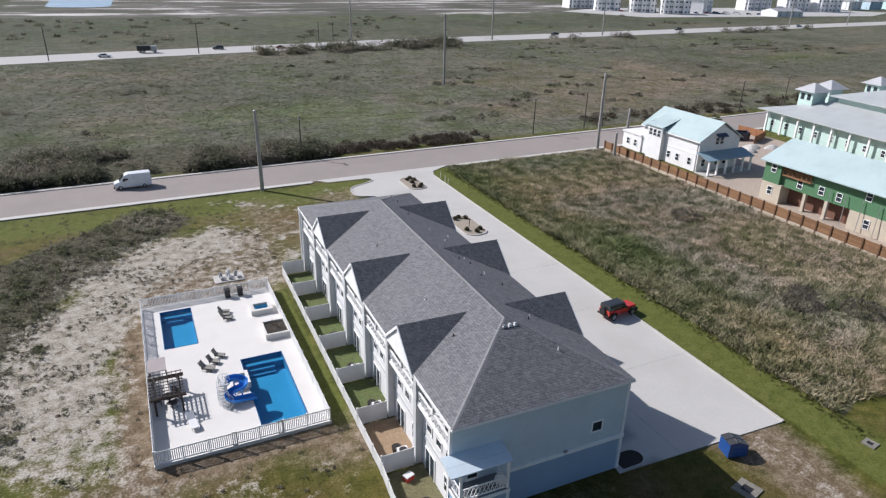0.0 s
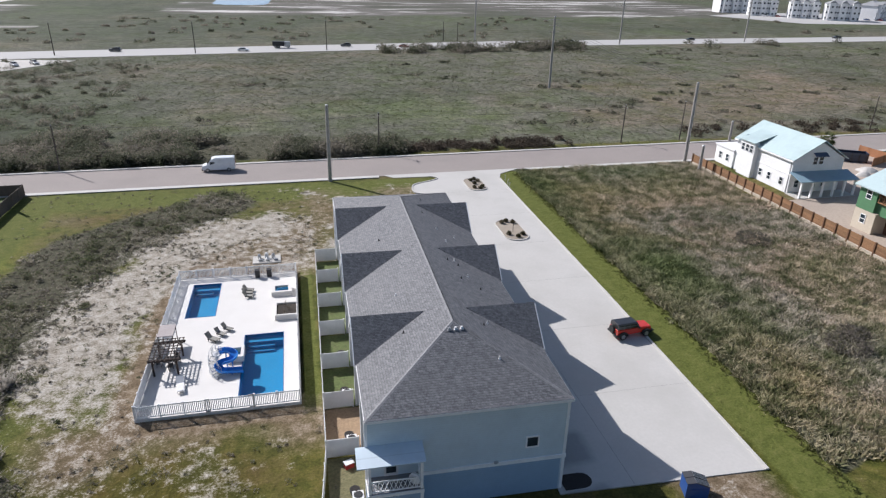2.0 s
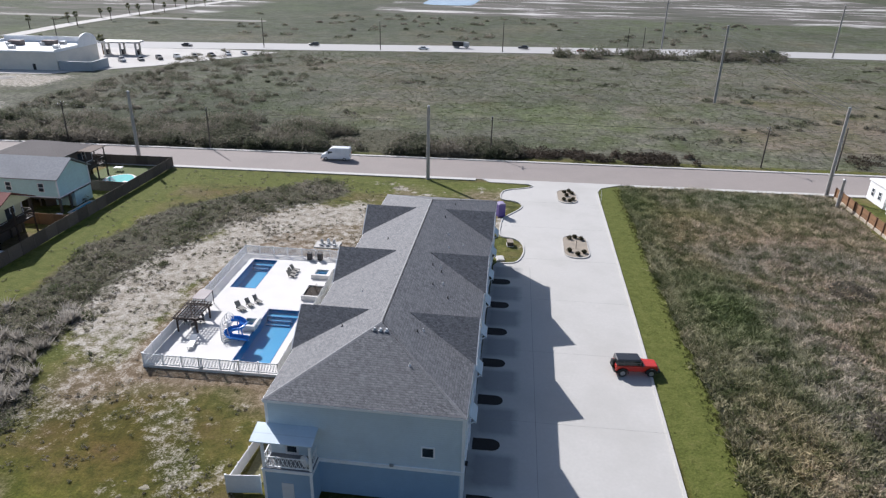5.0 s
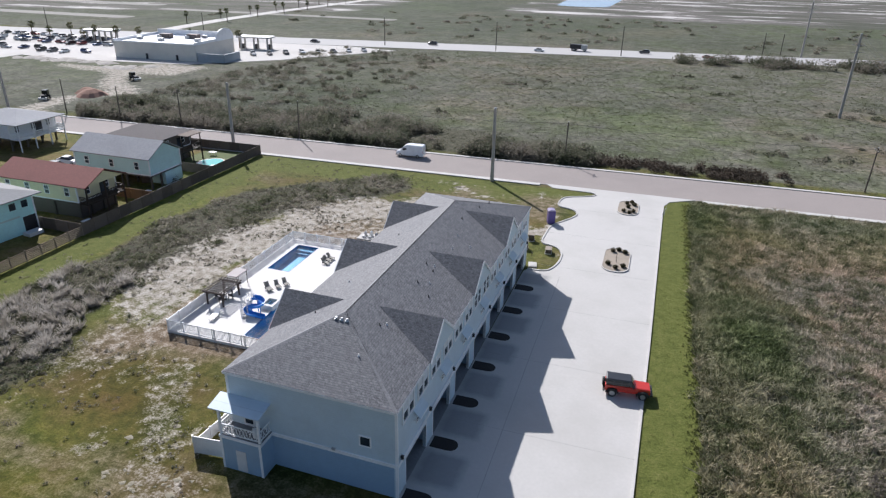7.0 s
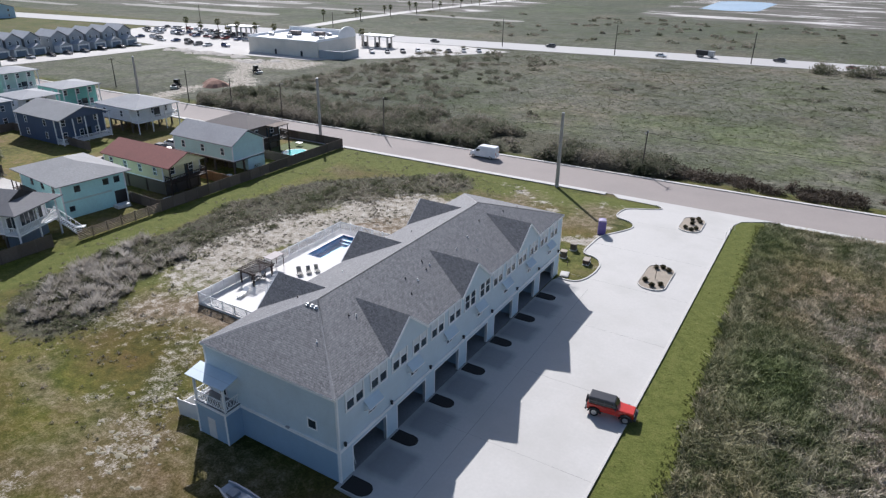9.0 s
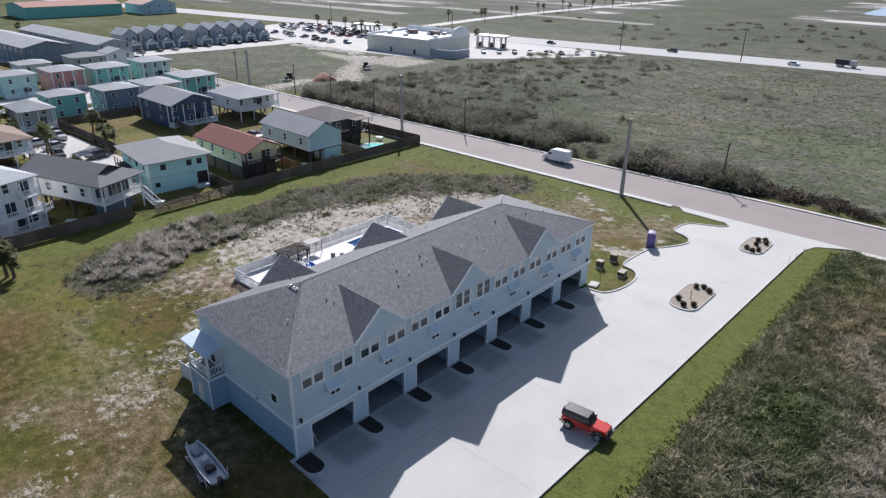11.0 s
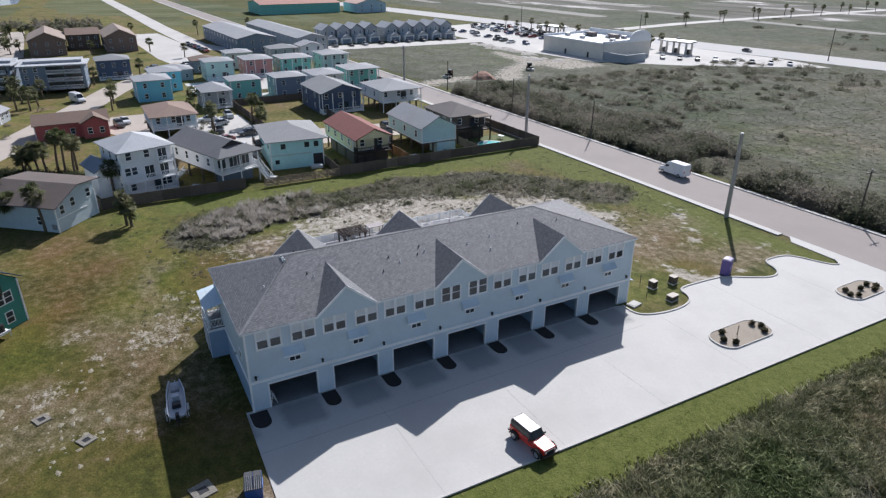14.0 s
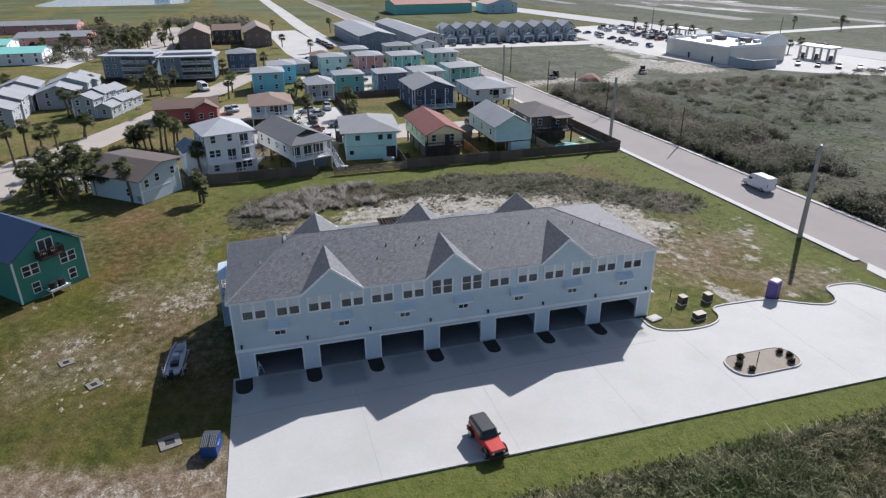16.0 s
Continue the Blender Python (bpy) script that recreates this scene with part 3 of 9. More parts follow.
# The drive beside the townhouses: tongues of grass stand into its inner edge.
def rounded_line(pts, times=2):
    """A chain of points with its corners cut round."""
    for k in range(times):
        out = [pts[0]]
        for (ax, ay), (bx, by) in zip(pts, pts[1:]):
            cut = min(0.25, 0.9 / max(0.01, math.hypot(bx - ax, by - ay)))
            out += [(ax + cut * (bx - ax), ay + cut * (by - ay)), (bx + cut * (ax - bx), by + cut * (ay - by))]
        pts = out + [pts[-1]]
    return pts


DRIVE_INNER = rounded_line([(35.2, 107.4), (36.6, 106.4), (35.6, 105.2), (31.0, 103.2), (30.6, 98.4), (33.6, 97.7), (34.6, 95.8), (34.0, 93.8), (31.2, 89.4), (30.9, 82.0), (33.2, 81.8), (34.5, 79.8), (34.6, 76.5), (33.8, 73.6), (32.6, 72.9), (30.9, 73.0)])
DRIVE = [(29.4, 29.3), (46.4, 28.6), (47.0, 60), (47.5, 100), (47.6, 104.5), (48.6, 107.2), (51.5, 109.0), (53, 109.9), (27, 109.4), (28.5, 107.6)] + DRIVE_INNER + [(30.5, 72), (29.9, 45)]
def driveway_material():
    """The pale concrete, with a soft-edged darker patch before each garage."""
    m = CONCRETE.copy()
    m.name = "driveway_concrete"
    b = m.node_tree.nodes["Principled BSDF"]
    concrete_col = b.inputs["Base Color"].links[0].from_socket
    sep = m.node_tree.nodes.new("ShaderNodeSeparateXYZ")
    links(m, place_of(m), sep.inputs[0])
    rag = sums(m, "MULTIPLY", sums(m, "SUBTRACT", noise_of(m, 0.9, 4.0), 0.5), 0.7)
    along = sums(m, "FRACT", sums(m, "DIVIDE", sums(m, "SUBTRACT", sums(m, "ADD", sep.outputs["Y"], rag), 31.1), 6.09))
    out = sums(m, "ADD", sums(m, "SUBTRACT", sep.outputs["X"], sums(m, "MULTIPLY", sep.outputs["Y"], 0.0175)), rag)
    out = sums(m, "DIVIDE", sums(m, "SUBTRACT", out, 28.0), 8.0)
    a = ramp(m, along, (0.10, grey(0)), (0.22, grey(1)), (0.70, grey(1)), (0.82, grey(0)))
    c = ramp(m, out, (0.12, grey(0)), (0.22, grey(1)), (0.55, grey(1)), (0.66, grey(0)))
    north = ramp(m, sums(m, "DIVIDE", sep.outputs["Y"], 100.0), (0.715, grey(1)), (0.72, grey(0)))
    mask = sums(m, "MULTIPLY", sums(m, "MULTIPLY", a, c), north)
    dark = mixed(m, 1.0, concrete_col, (0.58, 0.60, 0.63), "MULTIPLY")
    links(m, mixed(m, sums(m, "MULTIPLY", mask, 0.9), concrete_col, dark), b.inputs["Base Color"])
    return m


sheet("driveway", DRIVE, 0.06, driveway_material(), "wide pale concrete driveway with saw-cut joints", "driveway")


# ---- the row of townhouses ----
HOME = pose(29.6, 29.95, 0, 0, 0, -1.0)
homes = thing("townhouse_row", HOME, "long blue-grey row of seven townhouses under a charcoal hip roof", "building")
W, L, EAVE, RIDGE_Z = -14.3, 44.1, 8.35, 11.5
BAY = [(1.65 + 6.09 * i, 6.05 + 6.09 * i) for i in range(7)]


def wall(bm, a, b, z0, z1, thick=0.2):
    """An upright wall from a to b in plan."""
    a, b = Vector(a), Vector(b)
    n = Vector((-(b - a).y, (b - a).x)).normalized() * thick
    slab(bm, [a, b, b + n, a + n], z0, z1)


# ground floor: piers between the open garages, lintel, back and side walls
piers = [(0, BAY[0][0])] + [(BAY[i][1], BAY[i + 1][0]) for i in range(6)] + [(BAY[6][1], L)]
for a, b in piers:
    part("garage_pier", boxes((-0.25, a, 0, 0, b, 2.55)), SIDING, homes)
part("lintel_wall", boxes((-0.25, 0, 2.55, 0, L, 3.1)), SIDING, homes)
part("garage_floor", boxes((-7.0, 0.2, -0.05, 0, L - 0.2, 0.075)), surface("grey_garage_concrete", (0.24, 0.235, 0.23), 0.8, 0.15, 6, 0.5, 0.15), homes, "grey concrete garage floor")
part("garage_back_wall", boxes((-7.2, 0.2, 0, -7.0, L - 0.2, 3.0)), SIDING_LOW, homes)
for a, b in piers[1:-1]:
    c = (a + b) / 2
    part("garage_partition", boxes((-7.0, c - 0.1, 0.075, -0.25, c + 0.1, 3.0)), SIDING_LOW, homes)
part("first_floor", boxes((W + 1.8, 0.2, 3.0, -0.2, L - 0.2, 3.1)), WHITE, homes, "white garage ceiling")
for y0, y1 in BAY:
    bm = boxes((-0.27, y0 - 0.14, 0.06, 0.03, y0, 2.69), (-0.27, y1, 0.06, 0.03, y1 + 0.14, 2.69), (-0.27, y0, 2.55, 0.03, y1, 2.69))
    part("garage_trim", bm, WHITE, homes, "white trim round an open garage")
part("wall_east", boxes((-0.25, 0, 3.1, 0.04, L, EAVE)), SIDING, homes)
part("wall_south_upper", boxes((W, -0.02, 3.1, -0.25, 0.22, EAVE)), SIDING, homes)
part("wall_south_lower", boxes((W, 0.0, 0, -0.25, 0.2, 3.1)), SIDING_LOW, homes, "slate-blue lap siding")
part("wall_north", boxes((W, L - 0.2, 0, -0.25, L, EAVE)), SIDING, homes)
part("wall_west", boxes((W + 1.7, 0.2, 0, W + 1.9, L - 0.2, EAVE)), surface("white_loggia_wall", (0.66, 0.66, 0.66), 0.6, 0.05, 4, 0.7, 0.1), homes)
part("band_board", boxes((-0.3, -0.1, 3.0, 0.12, L + 0.08, 3.3), (W - 0.02, -0.1, 3.0, -0.3, 0.0, 3.3)), WHITE, homes, "white band board")
for x, y in ((0.02, -0.05), (0.02, L - 0.11), (W - 0.02, -0.05), (W - 0.02, L - 0.11)):
    part("corner_board", boxes((x - 0.16, y, 0.02, x + 0.05, y + 0.16, EAVE - 0.02)), WHITE, homes)

# roof
OV = 0.32
x0, x1, y0, y1, xm = W - 0.14, 0.14, -OV, L + OV, W / 2
bm = bmesh.new()
P = [bm.verts.new(p) for p in ((x0, y0, EAVE), (x1, y0, EAVE), (x1, y1, EAVE), (x0, y1, EAVE), (xm, 6.4, RIDGE_Z), (xm, 34.7, RIDGE_Z), (x0, y0, EAVE - 0.05), (x1, y0, EAVE - 0.05), (x1, y1, EAVE - 0.05), (x0, y1, EAVE - 0.05))]
for f in ((0, 1, 4), (1, 2, 5, 4), (2, 3, 5), (3, 0, 4, 5), (0, 6, 7, 1), (1, 7, 8, 2), (2, 8, 9, 3), (3, 9, 6, 0), (9, 8, 7, 6)):
    bm.faces.new([P[i] for i in f])
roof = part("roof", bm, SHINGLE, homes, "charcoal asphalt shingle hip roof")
south, north = (xm, 6.4, RIDGE_Z), (xm, 34.7, RIDGE_Z)
corner = {"sw": (x0, y0, EAVE), "se": (x1, y0, EAVE), "ne": (x1, y1, EAVE), "nw": (x0, y1, EAVE)}
for a, b, beside in ((corner["sw"], south, (corner["se"], north)), (corner["se"], south, (corner["sw"], north)), (corner["ne"], north, (corner["nw"], south)), (corner["nw"], north, (corner["ne"], south)), (south, north, (corner["se"], corner["sw"]))):
    a, b = Vector(a), Vector(b)
    d = (b - a).normalized()
    bm = bmesh.new()
    for c in beside:
        into = Vector(c) - a
        into = (into - d * into.dot(d)).normalized() * 0.15
        up = d.cross(into).normalized()
        up = (up if up.z > 0 else -up) * 0.01
        prism(bm, [a, b, b + into, a + into], up)
    bmesh.ops.remove_doubles(bm, verts=bm.verts, dist=0.012)
    part("ridge_cap", bm, RIDGE, roof)
F = EAVE - 0.03
part("fascia", boxes((x0 - 0.03, y0 - 0.03, F - 0.2, x1 + 0.03, y0 + 0.02, F), (x0 - 0.03, y1 - 0.02, F - 0.2, x1 + 0.03, y1 + 0.03, F), (x0 - 0.03, y0 + 0.02, F - 0.2, x0 + 0.02, y1 - 0.02, F), (x1 - 0.02, y0 + 0.02, F - 0.2, x1 + 0.03, y1 - 0.02, F)), WHITE, homes, "white eave fascia")
part("soffit", boxes((x0 + 0.02, y0 + 0.02, F - 0.12, x1 - 0.02, y1 - 0.02, F - 0.06)), WHITE, homes)


def cross_gable(c, east):
    """A gable across the eave at y = c, its ridge running back into the main slope."""
    s, out = (1, x1) if east else (-1, x0)
    h, peak = 2.95, 10.72
    back = out - s * (out - xm) * s * (peak - EAVE) / (RIDGE_Z - EAVE) - s * 0.06
    f = out + s * 0.16
    for d in (-1, 1):
        bm = bmesh.new()
        prism(bm, [(f, c + d * h, EAVE - 0.08), (f, c, peak), (back, c, peak), (out - s * 0.5, c + d * (h - 0.02), EAVE - 0.03)], (0, 0, 0.09))
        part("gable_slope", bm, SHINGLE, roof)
    g = x1 + 0.05 if east else x0 - 0.05
    bm = bmesh.new()
    prism(bm, [(g, c - h + 0.12, EAVE - 0.34), (g, c + h - 0.12, EAVE - 0.34), (g, c + h - 0.12, EAVE - 0.1), (g, c, peak - 0.06), (g, c - h + 0.12, EAVE - 0.1)], (-0.1 * s, 0, 0))
    part("gable_wall", bm, SIDING if east else WHITE, homes)
    bm = bmesh.new()
    for d in (-1, 1):
        beam(bm, (f, c + d * (h + 0.05), EAVE - 0.16), (f, c, peak - 0.03), 0.07, 0.2)
    part("rake_board", bm, WHITE, homes, "white rake board")


for c in (9.35, 21.35, 33.65):
    cross_gable(c, True)
    cross_gable(c, False)

# windows
bm = bmesh.new()
box(bm, 0, -1.15, -0.15, 0.1, 1.15, 0.0), box(bm, 0, -1.15, 1.62, 0.1, 1.15, 1.77)
for a, b in ((-1.15, -1.0), (-0.13, 0.13), (1.0, 1.15)):
    box(bm, 0, a, 0, 0.1, b, 1.62)
for a, b in ((-1.0, -0.13), (0.13, 1.0)):
    box(bm, 0, a, 0.78, 0.08, b, 0.84)
PAIR_FRAME = mesh_of("window_frame", bm, WHITE)
PANE = mesh_of("pane", boxes((0, -0.435, 0, 0.03, 0.435, 0.78)), GLASS)
PANE_BLIND = mesh_of("pane", boxes((0, -0.435, 0, 0.03, 0.435, 0.78)), BLIND)
rng = random.Random(4)
for i in range(14):
    y = 2.05 + 3.02 * i + (0.08 if i % 2 else 0)
    w = link_mesh("window", PAIR_FRAME, homes, pose(0.04, y, 6.45), "white-framed double sash window")
    drawn = rng.random()
    for yy in (-0.565, 0.565):
        for z in (0.0, 0.84):
            link_mesh("pane", PANE_BLIND if z > 0.5 and drawn < 0.8 else PANE, w, pose(0.0, yy, z))
bm = boxes((0, -0.55, 0, 0.07, -0.48, 0.55), (0, 0.48, 0, 0.07, 0.55, 0.55), (0, -0.48, 0, 0.07, 0.48, 0.07), (0, -0.48, 0.48, 0.07, 0.48, 0.55), (0, -0.03, 0.07, 0.06, 0.03, 0.48))
SMALL = mesh_of("window_frame", bm, WHITE)
SMALLPANE = mesh_of("pane", boxes((0, -0.48, 0.07, 0.03, 0.48, 0.48)), GLASS)
LAMP = mesh_of("wall_lamp", boxes((0, -0.1, 0, 0.22, 0.1, 0.08), (0.04, -0.08, -0.25, 0.2, 0.08, 0.0), (0, -0.04, -0.3, 0.05, 0.04, 0.1)), DARK)
bm = bmesh.new()
prism(bm, [(0, -0.95, 0.62), (0, 0.95, 0.62), (0.6, 0.95, 0.0), (0.6, -0.95, 0.0)], (0, 0, 0.06))
AWNING_TOP = mesh_of("awning_top", bm, SIDING)
AWNING_EDGE = mesh_of("awning_edge", boxes((0.56, -0.98, -0.06, 0.63, 0.98, 0.05)), WHITE)
bm = bmesh.new()
beam(bm, (0, 0, -0.35), (0.56, 0, 0.02), 0.07, 0.07)
AWNING_ARM = mesh_of("awning_bracket", bm, WHITE)
for i in range(7):
    y = 4.2 + 6.06 * i
    w = link_mesh("kitchen_window", SMALL, homes, pose(0.04, y, 4.35))
    link_mesh("pane", SMALLPANE, w)
    a = link_mesh("awning", AWNING_TOP, homes, pose(0.04, y - 0.1, 5.32), "small blue shed awning on white brackets")
    link_mesh("awning_edge", AWNING_EDGE, a)
    for s in (-0.85, 0.85):
        link_mesh("awning_bracket", AWNING_ARM, a, pose(0, s, 0))
for i in range(8):
    link_mesh("wall_lamp", LAMP, homes, pose(0.09, min(0.55 + 6.12 * i, L - 0.5), 3.72), "black wall lantern")
w = link_mesh("side_window", mesh_of("window_frame", boxes((-0.5, -0.08, 0, 0.5, 0, 0.1), (-0.5, -0.08, 0.9, 0.5, 0, 1.0), (-0.5, -0.08, 0.1, -0.4, 0, 0.9), (0.4, -0.08, 0.1, 0.5, 0, 0.9)), WHITE), homes, pose(-2.55, -0.02, 4.3))
part("pane", boxes((-0.4, -0.04, 0.1, 0.4, 0, 0.9)), GLASS, w)
# unlit twin-headed security light on the end wall
part("side_vent", boxes((-5.3, -0.18, 3.25, -5.1, -0.02, 3.4), (-5.35, -0.26, 3.38, -5.22, -0.1, 3.48), (-5.18, -0.26, 3.38, -5.05, -0.1, 3.48)), GREYMET, homes)

# roof vents and pipes
for k in range(3):
    bm = boxes((-0.15, -0.15, -0.06, 0.15, 0.15, 0.015), (-0.09, -0.08, 0.015, 0.09, 0.08, 0.1))
    tube(bm, (0, 0, 0.08), (0, 0, 0.16), 0.115, 0.085, 12)
    part("roof_vent", bm, VINYL if k else GREYMET, homes, "pale metal domed roof vent", pose(xm - 0.42 + 0.47 * k, 5.68, EAVE + (RIDGE_Z - EAVE) * 6.0 / 6.72))


def slope_z(x, y):
    return EAVE + (RIDGE_Z - EAVE) * min((x1 - x) / (x1 - xm), (x - x0) / (xm - x0), (y - y0) / (6.4 - y0), (y1 - y) / (y1 - 34.7))


PIPES = []
for pm in (DARK, VINYL):
    bm = bmesh.new()
    tube(bm, (0, 0, -0.1), (0, 0, 0.2), 0.045), tube(bm, (0, 0, -0.06), (0, 0, 0.05), 0.13, 0.06)
    PIPES.append(mesh_of("vent_pipe", bm, pm))
for x, y, k in ((-4.4, 3.1, 1), (-4.5, 7.2, 0), (-4.1, 7.7, 1), (-4.4, 15.5, 0), (-2.9, 14.3, 0), (-3.6, 16.4, 1), (-4.9, 19.1, 0), (-4.2, 19.4, 1), (-4.0, 18.5, 0), (-4.0, 24.3, 1), (-4.4, 27.3, 1), (-2.7, 26.4, 1), (-5.2, 31.4, 0), (-4.6, 36.3, 0), (-4.2, 39.4, 0), (-10.7, 7.7, 0), (-10.5, 13.7, 1), (-10.6, 25.8, 0)):
    link_mesh("vent_pipe", PIPES[k], homes, pose(x, y, slope_z(x, y)), "white vent pipe" if k else "")

# west front: tall fins between the units, white walls behind, one lattice-railed loggia under a deep header
UNIT = [0.35 + 6.2 * i for i in range(8)]
WESTWHITE = surface("white_west_siding", (0.68, 0.68, 0.68), 0.6, 0.05, 4, 0.7, 0.1)
# white siding, with the grey of the fins' shaded sides put into the colour
FINWHITE = surface("shade_greyed_fin_siding", (0.52, 0.53, 0.54), 0.6, 0.04, 4, 0.7, 0.1)
FIN = mesh_of("dividing_fin", boxes((-0.2, -0.2, 0, 1.5, 0.2, EAVE - 0.12), (-0.24, -0.26, 0, -0.2, 0.26, EAVE - 0.12)), FINWHITE)
for y in UNIT:
    link_mesh("dividing_fin", FIN, homes, pose(W + 0.24, y, 0), "tall white dividing fin, greyed for its shaded side")
bm = bmesh.new()
box(bm, -0.05, 0, 0.12, 0.05, 5.7, 0.2), box(bm, -0.06, 0, 0.98, 0.06, 5.7, 1.08)
for k in range(9):
    a, b = 0.63 * k, min(0.63 * k + 0.63, 5.7)
    beam(bm, (0, a, 0.2), (0, b, 0.98), 0.04, 0.05), beam(bm, (0, b, 0.2), (0, a, 0.98), 0.04, 0.05)
    box(bm, -0.03, b - 0.03, 0.2, 0.03, b + 0.03, 0.98)
RAIL = mesh_of("lattice_rail", bm, WHITE)
DOORFRAME = mesh_of("balcony_door", boxes((-0.08, -0.9, 0, 0, -0.8, 2.1), (-0.08, 0.8, 0, 0, 0.9, 2.1), (-0.08, -0.8, 2.0, 0, 0.8, 2.1), (-0.08, -0.05, 0, 0, 0.05, 2.0)), WHITE)
DOORPANE = mesh_of("pane", boxes((-0.04, -0.8, 0.02, 0, 0.8, 2.0)), GLASS)
WESTWIN = mesh_of("west_window", boxes((-0.07, -0.5, 0, 0, -0.42, 1.5), (-0.07, 0.42, 0, 0, 0.5, 1.5), (-0.07, -0.42, 0, 0, 0.42, 0.08), (-0.07, -0.42, 1.42, 0, 0.42, 1.5), (-0.06, -0.42, 0.71, 0, 0.42, 0.78)), WHITE)
WESTPANE = mesh_of("pane", boxes((-0.03, -0.42, 0.08, 0, 0.42, 1.42)), GLASS)
for i in range(7):
    y = UNIT[i]
    part("lower_west_wall", boxes((W + 0.6, y + 0.2, 0, W + 0.8, y + 6.0, 5.6)), WESTWHITE, homes, "white panelled garden wall")
    part("storey_band", boxes((W + 0.54, y + 0.2, 2.85, W + 0.6, y + 6.0, 3.1)), FINWHITE, homes)
    part("loggia_floor", boxes((W + 0.1, y + 0.2, 5.6, W + 1.7, y + 6.0, 5.75)), WHITE, homes)
    link_mesh("lattice_rail", RAIL, homes, pose(W + 0.2, y + 0.25, 5.75), "white crossed-lattice balcony rail")
    part("loggia_header", boxes((W + 0.08, y + 0.2, 7.5, W + 0.2, y + 6.0, EAVE - 0.12)), WESTWHITE, homes, "deep white loggia header")
    part("loggia_post", boxes((W + 0.1, y + 3.0, 6.83, W + 0.24, y + 3.14, 7.5)), FINWHITE, homes)
    d = link_mesh("balcony_door", DOORFRAME, homes, pose(W + 1.7, y + 4.2, 5.75), "white glazed double door")
    link_mesh("pane", DOORPANE, d)
    d = link_mesh("garden_door", DOORFRAME, homes, pose(W + 0.6, y + 4.4, 0.1), "white glazed double door")
    link_mesh("pane", DOORPANE, d)
    # second loggia door, added to deepen the dark of the shaded opening
    d = link_mesh("balcony_door", DOORFRAME, homes, pose(W + 1.7, y + 1.7, 5.75), "white glazed double door")
    link_mesh("pane", DOORPANE, d)
    for yy, z, x in ((1.4, 0.9, 0.6), (1.2, 3.8, 0.6), (2.9, 3.8, 0.6), (4.6, 3.8, 0.6)):
        d = link_mesh("west_window", WESTWIN, homes, pose(W + x, y + yy, z))
        link_mesh("pane", WESTPANE, d)
    part("loggia_table", boxes((W + 0.7, y + 1.4, 5.75, W + 1.3, y + 2.2, 6.4)), DARK, homes)

# corner porch at the south-west: closet below, balcony above, shed roof
px0, px1, py = W - 0.1, W + 3.6, -1.65
part("porch_closet", boxes((px0, py, 0, px1, 0.0, 3.05)), SIDING_LOW, homes, "slate-blue porch closet")
part("closet_door", boxes((px0 + 1.35, py - 0.05, 0.1, px0 + 2.25, py - 0.01, 2.1)), VINYL, homes, "plain white closet door")
part("porch_band", boxes((px0 - 0.06, py - 0.06, 3.05, px1 + 0.06, 0.0, 3.3)), WHITE, homes)
part("porch_door", boxes((px0 + 1.2, -0.06, 3.34, px0 + 2.2, -0.02, 5.4)), VINYL, homes, "white porch door")
part("porch_door_glass", boxes((px0 + 1.35, -0.08, 3.6, px0 + 2.05, -0.06, 5.2)), GLASS, homes)
part("porch_floor", boxes((px0, py, 3.3, px1, 0.0, 3.34)), surface("porch_boards", (0.20, 0.20, 0.21), 0.8), homes)
for x in (px0 + 0.1, px1 - 0.1):
    part("porch_post", boxes((x - 0.09, py + 0.02, 3.34, x + 0.09, py + 0.2, 5.66)), WHITE, homes)
    part("porch_corner_board", boxes((x - 0.1 if x > -12 else x - 0.12, py - 0.03, 0, x + 0.12 if x > -12 else x + 0.06, py, 3.05)), WHITE, homes)
bm = bmesh.new()
prism(bm, [(px0 - 0.72, py - 0.1, 5.66), (px1 + 0.15, py - 0.1, 5.66), (px1 + 0.15, -0.03, 6.0), (px0 - 0.72, -0.03, 6.0)], (0, 0, 0.08))
part("porch_roof", bm, SIDING, homes, "pale blue metal shed roof")
for a, b in (((px0 + 0.15, py + 0.1), (px1 - 0.15, py + 0.1)), ((px1 - 0.1, py + 0.2), (px1 - 0.1, -0.05)), ((px0 + 0.1, py + 0.2), (px0 + 0.1, -0.05))):
    n = max(4, round((Vector(b) - Vector(a)).length / 0.32))
    bm = bmesh.new()
    beam(bm, (*a, 4.3), (*b, 4.3), 0.07, 0.08)
    rail = part("porch_rail", bm, WHITE, homes, "white crossed-lattice porch rail")
    bm = bmesh.new()
    beam(bm, (*a, 3.46), (*b, 3.46), 0.07, 0.08)
    part("bottom_rail", bm, WHITE, rail)
    for k in range(n):
        p, q = Vector(a).lerp(Vector(b), k / n), Vector(a).lerp(Vector(b), (k + 1) / n)
        for u, v in ((p, q), (q, p)):
            bm = bmesh.new()
            beam(bm, (*u, 3.46), (*v, 4.3), 0.035, 0.035)
            part("lattice_bar", bm, WHITE, rail)
# added white disc: stands in for a patch of sunlight inside the porch
bm = bmesh.new()
tube(bm, (px1 - 0.5, py + 0.3, 4.1), (px1 - 0.62, py + 0.16, 4.12), 0.42, 0.42, 16), tube(bm, (px1 - 0.5, py + 0.3, 3.34), (px1 - 0.5, py + 0.3, 4.1), 0.04)
part("satellite_dish", bm, VINYL, homes, "white disc on a stem, standing in for a sunlit patch")

# low canopy at the north-east corner
bm = bmesh.new()
prism(bm, [(-1.5, L, 3.0), (0.1, L, 3.0), (0.1, L + 0.6, 2.8), (-1.5, L + 0.6, 2.8)], (0, 0, 0.07))
part("side_canopy", bm, SIDING_LOW, homes, "slate-blue shed canopy")


